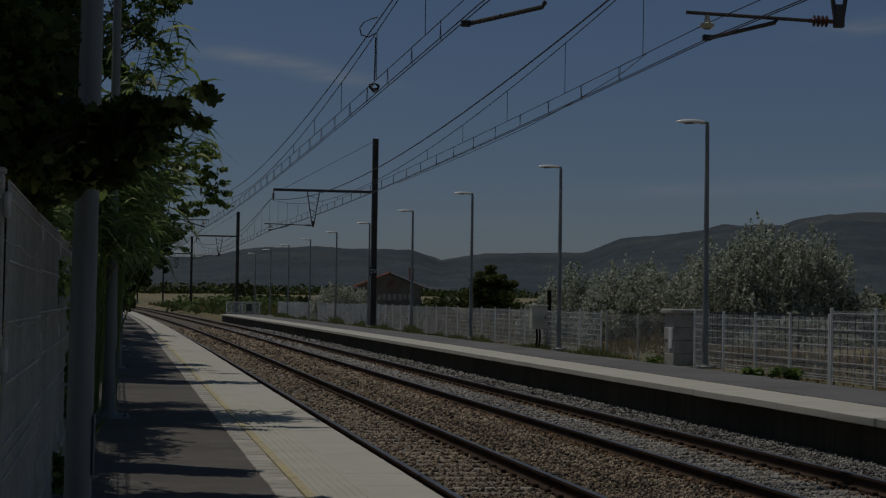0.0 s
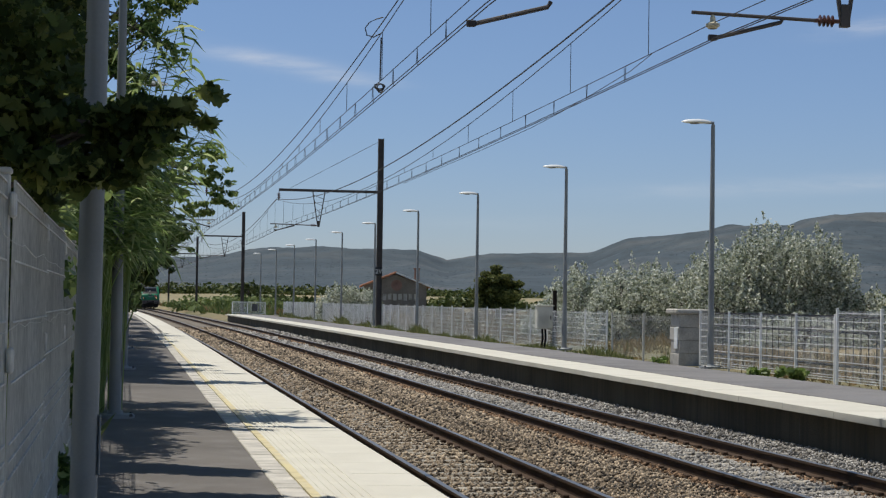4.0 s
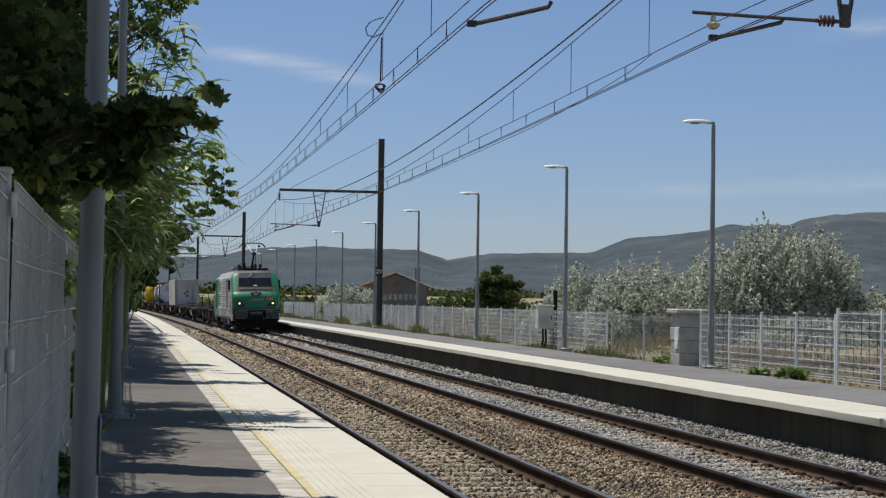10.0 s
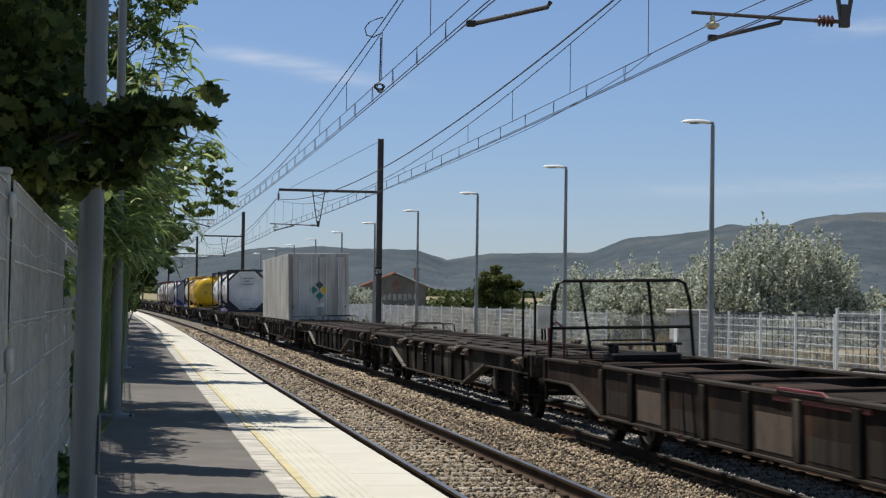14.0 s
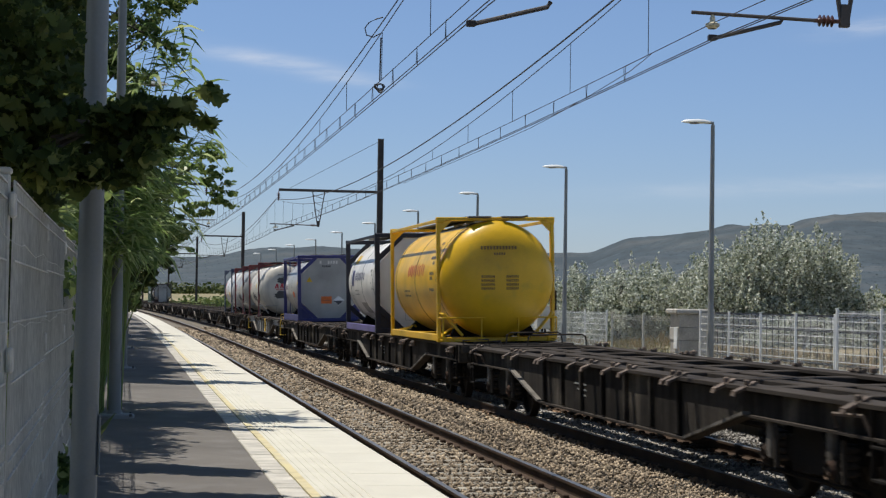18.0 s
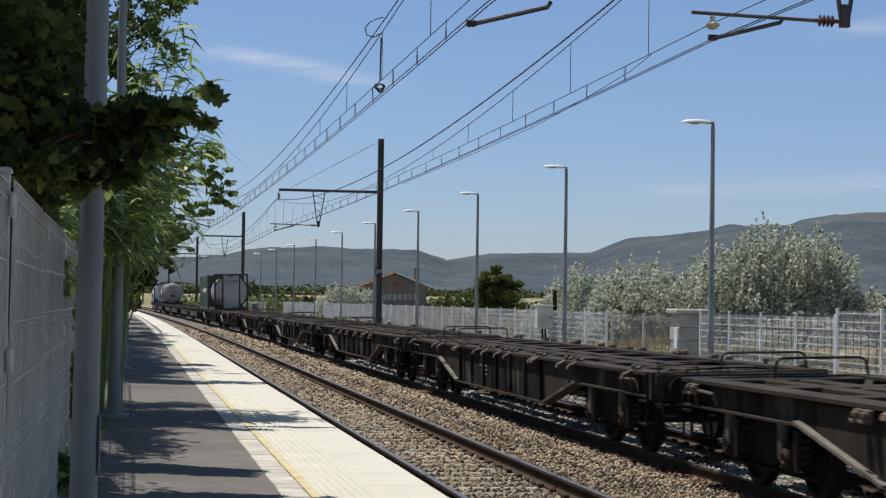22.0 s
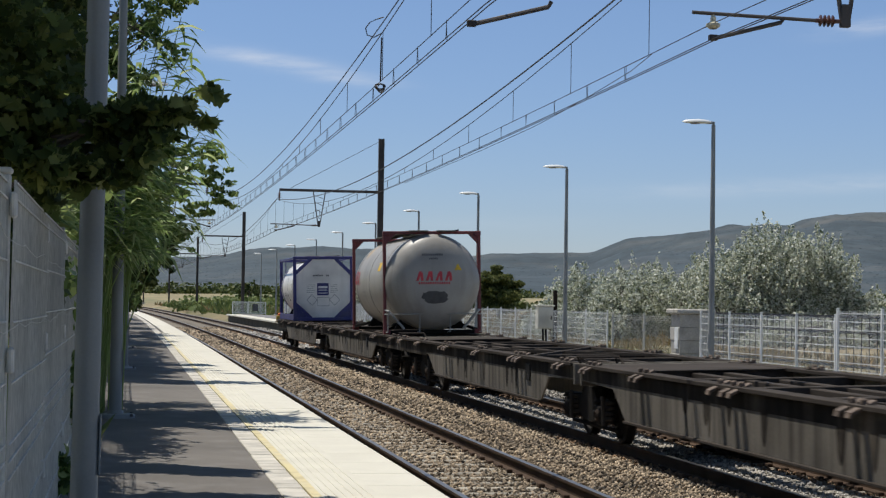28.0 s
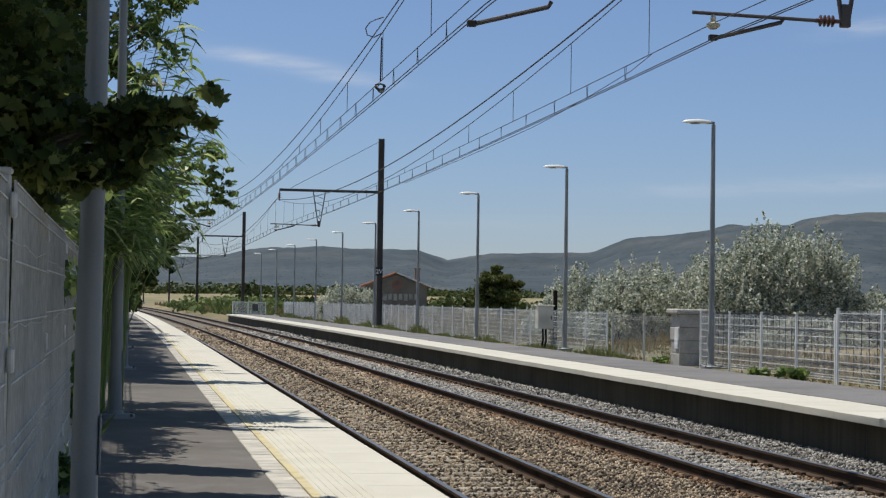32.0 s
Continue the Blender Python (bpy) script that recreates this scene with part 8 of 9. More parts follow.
# the loads
put(reefer(), 84.6)
put(tank_flat_end("tank_container", "white tank container in a navy frame with a violet rail", 6.68, M_TANK_WHITE, M_FRAME_NAVY, M_FRAME_LILAC, H=2.68, W=2.56, r=1.23, marks=marks_violet), 125.33)
put(tank_dished("tank_container", "white rounded tank container in a dark navy frame", 7.0, M_TANK_WHITE, M_FRAME_NAVY, marks=lambda t, L, r, zc: side_marks(t, L, r, zc, M_MARK_NAVY, M_MARK_GREY, 5, (.52, .82))), 134.4)
put(tank_dished("tank_container", "yellow rounded tank container in a yellow frame", 7.4, M_TANK_YELLOW, M_TANK_YELLOW, marks=marks_yellow, rails=True), 166.5)
put(tank_flat_end("tank_container", "white tank container in a navy frame with a violet rail", 6.53, M_TANK_WHITE, M_FRAME_NAVY, M_FRAME_LILAC, H=2.68, W=2.56, r=1.23, marks=marks_violet), 176.78)
put(tank_flat_end("tank_container", "grey tank container in a blue frame, orange hazard plate", 6.2, M_TANK_GREY, M_FRAME_BLUE, marks=marks_blue, brace="front", sill=.27), 199.3)
put(tank_dished("tank_container", "soiled cream tank container in a wine-red frame", 6.9, M_TANK_CREAM, M_FRAME_RED, marks=marks_patched(1)), 218.32)
put(tank_dished("tank_container", "grimy grey tank container in a wine-red frame", 7.1, M_TANK_GREY, M_FRAME_RED, marks=marks_patched(2)), 229.45)
put(tank_dished("tank_container", "white tank container with a red strip in a dark frame", 7.1, M_TANK_WHITE, M_FRAME_SLATE, marks=marks_strip), 239.08)
put(steel_tank(), 377.4)
gb = box_container(10.2, 2.44, 2.6, M_GREENBOX, "dark green corrugated container with white lettering bars", "container")
g = Geo()
for k in range(9):
    g.box(-1.225, -1.217, 1.3 + k * .56, 1.7 + k * .56, 1.30 + (.08 if k < 2 else 0), 1.60)
part("lettering_bar", g, M_WHITE, gb)
put(gb, 385.5)
put(tank_dished("tank_container", "grey rounded tank container in a wine-red frame", 7.0, M_TANK_DULL, M_FRAME_RED, marks=marks_patched(3)), 469.75)
put(tank_flat_end("tank_container", "white tank container in a blue frame with a navy emblem", 6.3, M_TANK_WHITE, M_FRAME_BLUE, marks=marks_upright, brace="front", sill=.26), 496.42)


# ---- the locomotive ----
def livery_mesh(m):
    """The word on the locomotive's flank, as a thin mesh."""
    cu = bpy.data.curves.new("livery_word", "FONT")
    cu.body, cu.size, cu.extrude, cu.space_character = "FRET", 1.0, .003, 1.05
    tx = new("livery_word", cu)
    bpy.context.view_layer.update()
    me = bpy.data.meshes.new_from_object(tx.evaluated_get(bpy.context.evaluated_depsgraph_get()))
    bpy.data.objects.remove(tx)
    me.transform(m)
    me.materials.append(M_LOCO_GREEN)
    return me


def build_loco():
    t = thing("locomotive", "green and grey electric freight locomotive with a raised pantograph", "locomotive")
    LEN = 18.6
    EM0, EM1 = 0.45, 1.32
    half = [(1.30, .72), (1.43, .82), (1.43, 3.24), (1.40, 3.34), (1.08, 3.66), (.95, 3.72)]      # right half of the section

    def section(y, k=1.0, top=1.0):
        r = [(x * k, .72 + (z - .72) * top) for x, z in half]
        return [(x, y, z) for x, z in r] + [(-x, y, z) for x, z in r[::-1]]

    # body between the cabs: roof and lower band, then side panels by colour
    def shell(y0, y1, z0, z1, m, name, label="", d=0.0):
        """Side skin between two heights on both sides."""
        g = Geo()
        for x in (-1, 1):
            g.cbox(*sorted((x * 1.36, x * (1.43 + d))), y0, y1, z0, z1, .008)
        return parts(name, g, m, t, label)

    body = Geo()
    rows = [section(y) for y in (1.9, LEN - 1.7)]
    inner = [[(x * .97, y, z) for x, y, z in r] for r in rows]
    body.sheet([r + r[:1] for r in inner])
    part("body_core", body, M_LOCO_DARKGREY, t)
    # roof: sloped cant panels and flat top
    for x in (-1, 1):
        part("cant_panel", Geo().slab([(x * 1.435, 3.25), (x * 1.405, 3.34), (x * 1.07, 3.68), (x * 1.0, 3.65), (x * 1.3, 3.30), (x * 1.38, 3.25)], "y", 2.0, LEN - 2.0), M_LOCO_GREY, t)
        for y0, y1, e0, e1, mm in ((9.2, 12.85, 9.15, 12.8, M_LOCO_WHITE), (12.85, LEN - 2.0, 12.8, LEN - 2.0, M_LOCO_GREEN)):
            part("cant_field", Geo().sheet([[(x * 1.439, y0, 3.255), (x * 1.439, y1, 3.255)], [(x * 1.410, e0, 3.342), (x * 1.410, e1, 3.342)]]), mm, t, "painted strip under the roof edge")
    part("roof_deck", Geo().cbox(-1.06, 1.06, 1.9, LEN - 1.9, 3.60, 3.72, .02), M_LOCO_ROOF, t)
    # lower band
    shell(2.1, 4.0, .90, 1.28, M_LOCO_GREY, "lower_band")
    shell(4.0, 10.4, .90, 1.28, M_LOCO_GREY, "lower_band")
    shell(10.4, 14.1, .90, 1.28, M_LOCO_CREAM, "lower_band")
    shell(14.1, LEN - 2.1, .90, 1.28, M_LOCO_GREY, "lower_band")
    parts("skirt_lip", Geo().cbox(-1.45, -1.40, .75, LEN - .75, 1.265, 1.30, .004).cbox(1.40, 1.45, .75, LEN - .75, 1.265, 1.30, .004), M_LOCO_DARKGREY, t)
    # smooth side panels
    shell(2.1, 3.0, 1.28, 3.25, M_LOCO_GREY, "cab_side")
    shell(5.25, 5.45, 1.28, 3.25, M_LOCO_GREY, "side_pillar")
    shell(16.35, LEN - 2.1, 1.28, 3.25, M_LOCO_GREEN, "rear_cab_side", "green rear cab side")
    # corrugated sides, with the slanting colour fields
    lo, hi, nrib = 1.34, 3.236, 12
    pitch = (hi - lo) / nrib

    def corrugated(y0l, y1l, y0u, y1u, m):
        """A field of ribs whose ends slant: y at the foot and at the top."""
        for x in (-1, 1):
            g = Geo()
            for k in range(nrib):
                zb = lo + k * pitch
                f0, f1 = k / nrib, (k + 1) / nrib
                for (za, zc2, d0, d1) in ((zb, zb + pitch * .2, .0, .05), (zb + pitch * .2, zb + pitch * .55, .05, .05), (zb + pitch * .55, zb + pitch * .75, .05, .0), (zb + pitch * .75, zb + pitch, .0, .0)):
                    fa, fb = (za - lo) / (hi - lo), (zc2 - lo) / (hi - lo)
                    pa = [(x * (1.40 + d0), y0l + (y0u - y0l) * fa, za), (x * (1.40 + d0), y1l + (y1u - y1l) * fa, za)]
                    pb = [(x * (1.40 + d1), y0l + (y0u - y0l) * fb, zc2), (x * (1.40 + d1), y1l + (y1u - y1l) * fb, zc2)]
                    g.add([pa[0], pa[1], pb[1], pb[0]], [(0, 1, 2, 3)])
            part("corrugated_panel", g, m, t, "ribbed side panel")
    corrugated(3.0, 3.95, 3.0, 3.95, M_LOCO_GREY)
    corrugated(5.45, 10.2, 5.45, 9.25, M_LOCO_GREY)
    corrugated(10.2, 14.05, 9.25, 12.9, M_LOCO_WHITE)
    corrugated(14.05, 15.4, 12.9, 15.4, M_LOCO_GREEN)
    for x in (-1, 1):
        for y0, y1, mm in ((3.0, 9.22, M_LOCO_GREY), (9.22, 12.88, M_LOCO_WHITE), (12.88, 16.4, M_LOCO_GREEN)):
            part("panel_trim", Geo().cbox(*sorted((x * 1.38, x * 1.442)), y0, y1, 3.225, 3.262, .006), mm, t)
        for y0, y1, mm in ((3.0, 10.25, M_LOCO_GREY), (10.25, 14.1, M_LOCO_WHITE), (14.1, 16.4, M_LOCO_GREEN)):
            part("panel_trim", Geo().cbox(*sorted((x * 1.38, x * 1.44)), y0, y1, 1.28, 1.345, .006), mm, t)
        # tall grille doors
        for y0, y1, m in ((3.98, 5.25, M_LOCO_GREY), (15.4, 16.35, M_LOCO_GREEN)):
            o = part("side_door", Geo().cbox(*sorted((x * 1.36, x * 1.435)), y0, y1, 1.28, 3.25, .008), m, t)
            part("grille", Geo().cbox(*sorted((x * 1.43, x * 1.445)), y0 + .20, y1 - .20, 1.42, 2.98, .006), M_GRILLE, o, "dark upright grille")
            fr = Geo()
            for ya, yb, za, zb in ((y0 + .14, y0 + .20, 1.36, 3.04), (y1 - .20, y1 - .14, 1.36, 3.04), (y0 + .20, y1 - .20, 1.36, 1.42), (y0 + .20, y1 - .20, 2.98, 3.04)):
                fr.cbox(*sorted((x * 1.432, x * 1.462)), ya, yb, za, zb, .004)
            part("grille_frame", fr, m, o)
            part("rain_hood", Geo().cbox(*sorted((x * 1.43, x * 1.50)), y0 + .1, y1 - .1, 3.06, 3.2, .01), M_LOCO_DARKGREY if y0 < 9 else m, o)
        o = part("side_window", Geo().cbox(*sorted((x * 1.42, x * 1.465)), 11.4, 12.1, 2.42, 3.16, .01), M_LOCO_GREY, t)
        part("pane", Geo().cbox(*sorted((x * 1.46, x * 1.475)), 11.5, 12.0, 2.48, 3.02, .006), M_GRILLE, o)
        # cab doors with their windows and rails
        for y0, m, e in ((1.78, M_LOCO_GREY, 1), (16.65, M_LOCO_GREEN, -1)):
            o = part("cab_door", Geo().cbox(*sorted((x * 1.42, x * 1.445)), y0, y0 + .7, .95, 3.22, .008), m, t)
            part("pane", Geo().cbox(*sorted((x * 1.44, x * 1.452)), y0 + .12, y0 + .58, 2.36, 3.08, .02), M_GLASS, o)
            part("handle", Geo().cbox(*sorted((x * 1.445, x * 1.475)), y0 + .08, y0 + .2, 1.5, 1.56, .008), M_LOCO_BLACK, o)
            for dy in (-.12, .82):
                part("grab_rail", Geo().tube([(x * 1.44, y0 + dy, .98), (x * 1.52, y0 + dy, 1.05), (x * 1.52, y0 + dy, 2.30), (x * 1.44, y0 + dy, 2.38)], .018, 6), M_LAMPHEAD, o, "bright grab rail")
            part("mirror", Geo().cbox(*sorted((x * 1.46, x * 1.58)), y0 - .5 if e > 0 else y0 + 1.0, y0 - .3 if e > 0 else y0 + 1.2, 2.52, 3.14, .05), M_LOCO_BLACK, t)
            part("mirror_bracket", Geo().tube([(x * 1.43, y0 - .4 if e > 0 else y0 + 1.1, 2.45), (x * 1.52, y0 - .4 if e > 0 else y0 + 1.1, 2.45), (x * 1.52, y0 - .4 if e > 0 else y0 + 1.1, 3.2), (x * 1.43, y0 - .4 if e > 0 else y0 + 1.1, 3.2)], .014, 5), M_LOCO_DARKGREY, t)
            st = Geo()
            for z in (.38, .66):
                st.cbox(*sorted((x * 1.15, x * 1.42)), y0 + .1, y0 + .6, z, z + .03, .005)
            part("step", st, M_STEEL_DARK, t)
        # side emblem by the front cab, and bars for the number
        poly = [(EM0, 1.82), (EM1 - .04, 1.76), (EM1, 1.80), (EM1, 2.17), (EM1 - .06, 2.22), (EM1 - .35, 2.20), (EM1 - .62, 2.12), (EM0 + .04, 2.02), (EM0, 1.96)]
        e = part("emblem", Geo().slab(poly, "x", *sorted((x * 1.432, x * 1.437))), M_MARK_RED, t, "red rounded emblem")
        eb = Geo()
        for k in range(4):
            q = EM1 - .12 - k * .19
            eb.slab([(q, 1.88), (q - .06, 1.88), (q - .10, 2.03), (q - .04, 2.03)], "x", *sorted((x * 1.437, x * 1.440)))
        parts("emblem_bar", eb, M_WHITE, e)
        bar = Geo()
        for k in range(6):
            bar.box(*sorted((x * 1.432, x * 1.437)), 17.72 + k * .12, 17.80 + k * .12, 1.36, 1.54)
        parts("number_bar", bar, M_WHITE, t)
        # the slanting word along the flank
        part("livery_word", livery_mesh(Matrix(((0, 0, 1, 1.452), (1.35, .15, 0, 10.3), (0, 1.08, 0, 1.52), (0, 0, 0, 1))) if x > 0 else Matrix(((0, 0, -1, -1.452), (-1.35, -.15, 0, 13.75), (0, 1.08, 0, 1.52), (0, 0, 0, 1)))), None, t, "slanting green livery word")
        for y in (6.4, 9.2, 13.6, 16.0):
            part("jacking_eye", Geo().tube([(x * 1.44, y, .98), (x * 1.48, y + .05, 1.0), (x * 1.48, y + .05, 1.12), (x * 1.44, y, 1.14)], .025, 6), M_LOCO_DARKGREY, t)
        vents = Geo()
        for k in range(14):
            y = 3.0 + k * .98
            vents.beam((x * 1.285, y, 3.46), (x * 1.25, y + .12, 3.50), .03, .022)
        parts("roof_slot", vents, M_GRILLE, t)

    # cab ends
    def cab(front, m, prefix):
        """A sloping cab end; front is the end's place, the way is into the body."""
        y0 = 0.0 if front else LEN
        w = 1 if front else -1
        Y = lambda a: y0 + w * a

        def wid(z):
            return float(np.interp(z, [.78, 2.3, 3.2, 3.34, 3.46, 3.68, 3.72], [1.42, 1.435, 1.43, 1.40, 1.34, 1.15, 1.05]))

        def fro(z):
            return float(np.interp(z, [.80, 1.30, 1.36, 1.6, 1.95, 2.12, 2.25, 2.33, 2.40, 3.46, 3.58, 3.66, 3.72], [.30, .06, .0, -.03, -.03, .0, .08, .15, .235, 1.02, 1.12, 1.24, 1.5]))

        ring = [(0.0, 0.0), (.30, .005), (.60, .025), (.72, .04), (.80, .06), (.90, .10), (.96, .15), (.99, .21), (1.0, .30)]      # from the middle round the corner

        def skin(zs, a, b, mm, name, label="", flank=False):
            """The cab's skin between two steps of the ring, on both sides at once or round the middle."""
            rows = []
            for z in zs:
                w_, f_ = wid(z), fro(z)
                half_ = [(q * w_, f_ + d * (1 if z < 2.4 else .9)) for q, d in ring[a:b + 1]]
                if flank:
                    half_ = [half_[-1], (w_, max(2.1, half_[-1][1]))]
                rows.append(half_)
            if a == 0:
                full = [[(-x, Y(y), z) for x, y in r[::-1]] + [(x, Y(y), z) for x, y in r[1:]] for r, z in zip(rows, zs)]
                return part(name, Geo().sheet(full), mm, t, label, smooth=True)
            gg = Geo()
            for sx in (-1, 1):
                gg.sheet([[(sx * x, Y(y), z) for x, y in r] for r, z in zip(rows, zs)])
            return parts(name, gg, mm, t, label, smooth=True)

        low = [1.30, 1.36, 1.45, 1.6, 1.8, 2.0, 2.12, 2.2, 2.27, 2.33, 2.37, 2.40]
        up = [2.70, 2.85, 2.98, 3.1, 3.2, 3.27, 3.34, 3.40, 3.46, 3.52]
        skin(low, 0, 8, M_LOCO_GREEN, prefix + "nose", "glossy green nose")
        skin([2.40, 2.55, 2.70], 4, 8, M_LOCO_GREEN, "cab_pillar_foot", "green sloping cab pillar")
        skin([2.40, 2.55, 2.70], 0, 4, M_LOCO_FACE, "cab_apron", "dusty grey-brown panel under the windscreen")
        skin(up, 3, 8, M_LOCO_GREEN, "cab_pillar", "green sloping cab pillar")
        skin(up, 0, 3, M_LOCO_FACE, "cab_face", "dusty grey-brown cab face")
        skin([3.52, 3.58, 3.63, 3.66, 3.70], 0, 8, M_LOCO_FACE, "roof_brow", "sooty roof brow")
        skin([.80, 1.0, 1.6, 2.2, 2.40, 2.6, 2.8, 3.0, 3.2], 7, 8, m, "cab_flank", flank=True)
        skin([3.2, 3.27, 3.34, 3.40, 3.46, 3.58, 3.66, 3.70], 7, 8, M_LOCO_GREY if front else M_LOCO_GREEN, "cab_cant", flank=True)
        part("cab_roof", Geo().box(-1.03, 1.03, *sorted((Y(1.55), Y(2.15))), 3.62, 3.715), M_LOCO_ROOF, t)
        # sloped face: dark windscreen frame, green pillars
        def face(x0, x1, z0, z1, d, mm, name, label=""):
            ya = lambda z: fro(z) - d
            bend = lambda x: .03 * abs(x / .86) ** 2.2
            pts = []
            for z in (z0, z1):
                k = (wid(z) / 1.43) ** .55
                pts.append([(x * k, Y(ya(z) + bend(x)), z) for x in np.linspace(x0, x1, 7)])
            gg = Geo().sheet(pts)
            pts2 = [[(x, y + w * .03, z) for x, y, z in r] for r in pts]
            gg.sheet(pts2)
            return part(name, gg, mm, t, label, smooth=True)
        face(-1.06, 1.06, 2.70, 3.53, .010, M_LOCO_BLACK, "windscreen_seal")
        face(-.99, .99, 2.75, 3.26, .016, M_GLASS, "windscreen", "dark wide windscreen")
        face(-.97, .97, 3.26, 3.50, .016, M_PALE_SCREEN, "screen_top", "paler strip across the windscreen top")
        face(-.12, .10, 2.77, 2.82, .020, M_WHITE, "screen_card", "white card behind the windscreen")
        part("wiper_bar", Geo().tube([(-1.0, Y(.33), 2.56), (1.0, Y(.33), 2.56)], .016, 6).tube([(-1.0, Y(.33), 2.56), (-1.0, Y(.37), 2.50)], .012, 5).tube([(1.0, Y(.33), 2.56), (1.0, Y(.37), 2.50)], .012, 5), M_LOCO_BLACK, t)
        for x in (-1, 1):
            lam = part("headlamp", Geo().lathe([(0, .0), (-w * .03, .035), (-w * .04, .055), (w * .03, .075)], 20, "y", (x * 1.0, Y(-.01), 1.712)), M_LAMP_ON if front else M_LAMP_OFF, t, "round headlamp", smooth=True)
            part("lamp_ring", Geo().lathe([(-w * .03, .056), (-w * .05, .075), (-w * .05, .14), (w * .04, .15)], 20, "y", (x * 1.0, Y(-.01), 1.712)), M_LOCO_BLACK, lam)
            part("tail_lamp", Geo().lathe([(0, 0), (-w * .02, .08), (-w * .03, .10), (w * .04, .115)], 16, "y", (x * .77, Y(-.02), 1.61)), M_LAMP_OFF, t, "dark red tail lamp")
            part("grab_rail", Geo().tube([(x * 1.43, Y(.42), 1.82), (x * 1.50, Y(.36), 1.80), (x * 1.50, Y(.34), 1.45), (x * 1.43, Y(.40), 1.42)], .018, 6), M_LOCO_GREEN, t)
        part("screen_wiper", Geo().tube([(.04, Y(1.12), 3.68), (-.02, Y(1.04), 3.62), (-.42, Y(.83), 3.30)], .015, 5).tube([(-.44, Y(1.0), 3.50), (-.42, Y(.82), 3.28), (-.38, Y(.45), 2.79)], .008, 5), M_LOCO_DARKGREY, t)
        part("top_lamp", Geo().lathe([(0, 0), (-w * .03, .07), (-w * .04, .10), (w * .06, .13)], 18, "y", (0, Y(.06), 2.29)), M_LAMP_DIM if front else M_LAMP_CLEAR, t, "small upper headlamp")
        part("top_lamp_ring", Geo().lathe([(-w * .045, .10), (-w * .05, .14), (w * .08, .15)], 18, "y", (0, Y(.07), 2.29)), M_LOCO_BLACK, t)
        for x in (-.24, .24):
            part("nose_step", Geo().cbox(x - .05, x + .05, *sorted((Y(.05), Y(.26))), 2.26, 2.385, .01), M_LOCO_BLACK, t)
        num = Geo()
        for k in range(6):
            num.slab([(-.25 + k * .118, 1.875), (-.18 + k * .118, 1.875), (-.165 + k * .118, 2.01), (-.235 + k * .118, 2.01)], "y", *sorted((Y(-.036), Y(.03))))
        parts("number_bar", num, M_MARK_GREY, t)
        part("access_panel", Geo().cbox(-.72, .62, *sorted((Y(-.036), Y(.02))), 1.42, 1.80, .006), M_LOCO_GREEN, t)
        part("foot_board", Geo().cbox(-1.3, 1.3, *sorted((Y(-.26), Y(-.11))), 1.305, 1.345, .01), M_BUFFER, t)
        em = part("emblem", Geo().slab([(.64, 1.89), (1.06, 1.89), (1.07, 2.04), (.98, 2.07), (.82, 2.12), (.64, 2.13)], "y", *sorted((Y(-.010), Y(.2)))), M_MARK_RED, t, "small red emblem")
        eb = Geo()
        for k in range(4):
            q = .68 + k * .09
            eb.slab([(q, 1.95), (q + .032, 1.95), (q + .05, 2.03), (q + .018, 2.03)], "y", *sorted((Y(-.014), Y(0))))
        parts("emblem_bar", eb, M_WHITE, em)
        # buffer beam, buffers, coupling, plough
        part("buffer_beam", Geo().cbox(-1.36, 1.36, *sorted((Y(-.20), Y(.36))), .72, 1.30, .03), M_LOCO_BLACK, t)
        for x in (-.93, .93):
            ol = [(x + a, 1.03 + b) for a, b in ((-.35, -.14), (-.28, -.20), (.28, -.20), (.35, -.14), (.35, .14), (.28, .20), (-.28, .20), (-.35, .14))]
            bf = part("buffer", Geo().slab(ol, "y", *sorted((Y(-.92), Y(-.88)))).lathe([(-w * .46, .12), (-w * .2, .12), (-w * .2, .16), (w * .1, .19)], 14, "y", (x, Y(-.42), 1.03)), M_BUFFER, t, "wide worn grey buffer")
            part("buffer_rim", Geo().slab([(x + (px_ - x) * 1.03, 1.03 + (pz - 1.03) * 1.05) for px_, pz in ol], "y", *sorted((Y(-.88), Y(-.86)))), M_LOCO_GREY, bf, "scuffed pale rim")
            part("step_plate", Geo().cbox(x * .86 - .27, x * .86 + .27, *sorted((Y(-.45), Y(-.19))), 1.275, 1.30, .006).cbox(x * .86 - .27, x * .86 + .27, *sorted((Y(-.27), Y(-.23))), 1.12, 1.275, .006), M_BUFFER, t)
            sx = 1 if x > 0 else -1
            part("jumper_socket", Geo().lathe([(0, .0), (0, .07), (.16, .07), (.20, .04), (.26, .04), (.26, 0)], 12, "z", (sx * 1.36, Y(-.30), 1.22)).cbox(sx * 1.36 - .10, sx * 1.36 + .10, *sorted((Y(-.37), Y(-.15))), 1.12, 1.22, .01), M_BUFFER, t)
            part("corner_rail", Geo().tube([(sx * 1.22, Y(-.37), 1.30), (sx * 1.24, Y(-.45), 1.22), (sx * 1.24, Y(-.45), .52), (sx * 1.24, Y(-.15), .50)], .020, 6).tube([(sx * 1.02, Y(-.37), .52), (sx * 1.24, Y(-.45), .52)], .020, 6), M_BUFFER, t)
            part("guard_iron", Geo().slab([(x * .9 - .10, .16), (x * .9 + .10, .16), (x * .9 + .14, .72), (x * .9 - .14, .72)], "y", *sorted((Y(.26), Y(.30)))), M_LOCO_BLACK, t)
        part("coupling_hook", Geo().cbox(-.08, .08, *sorted((Y(-.55), Y(-.25))), .9, 1.12, .03).tube([(0, Y(-.50), .95), (.03, Y(-.57), .6), (-.03, Y(-.53), .55)], .035, 6), M_LOCO_BLACK, t)
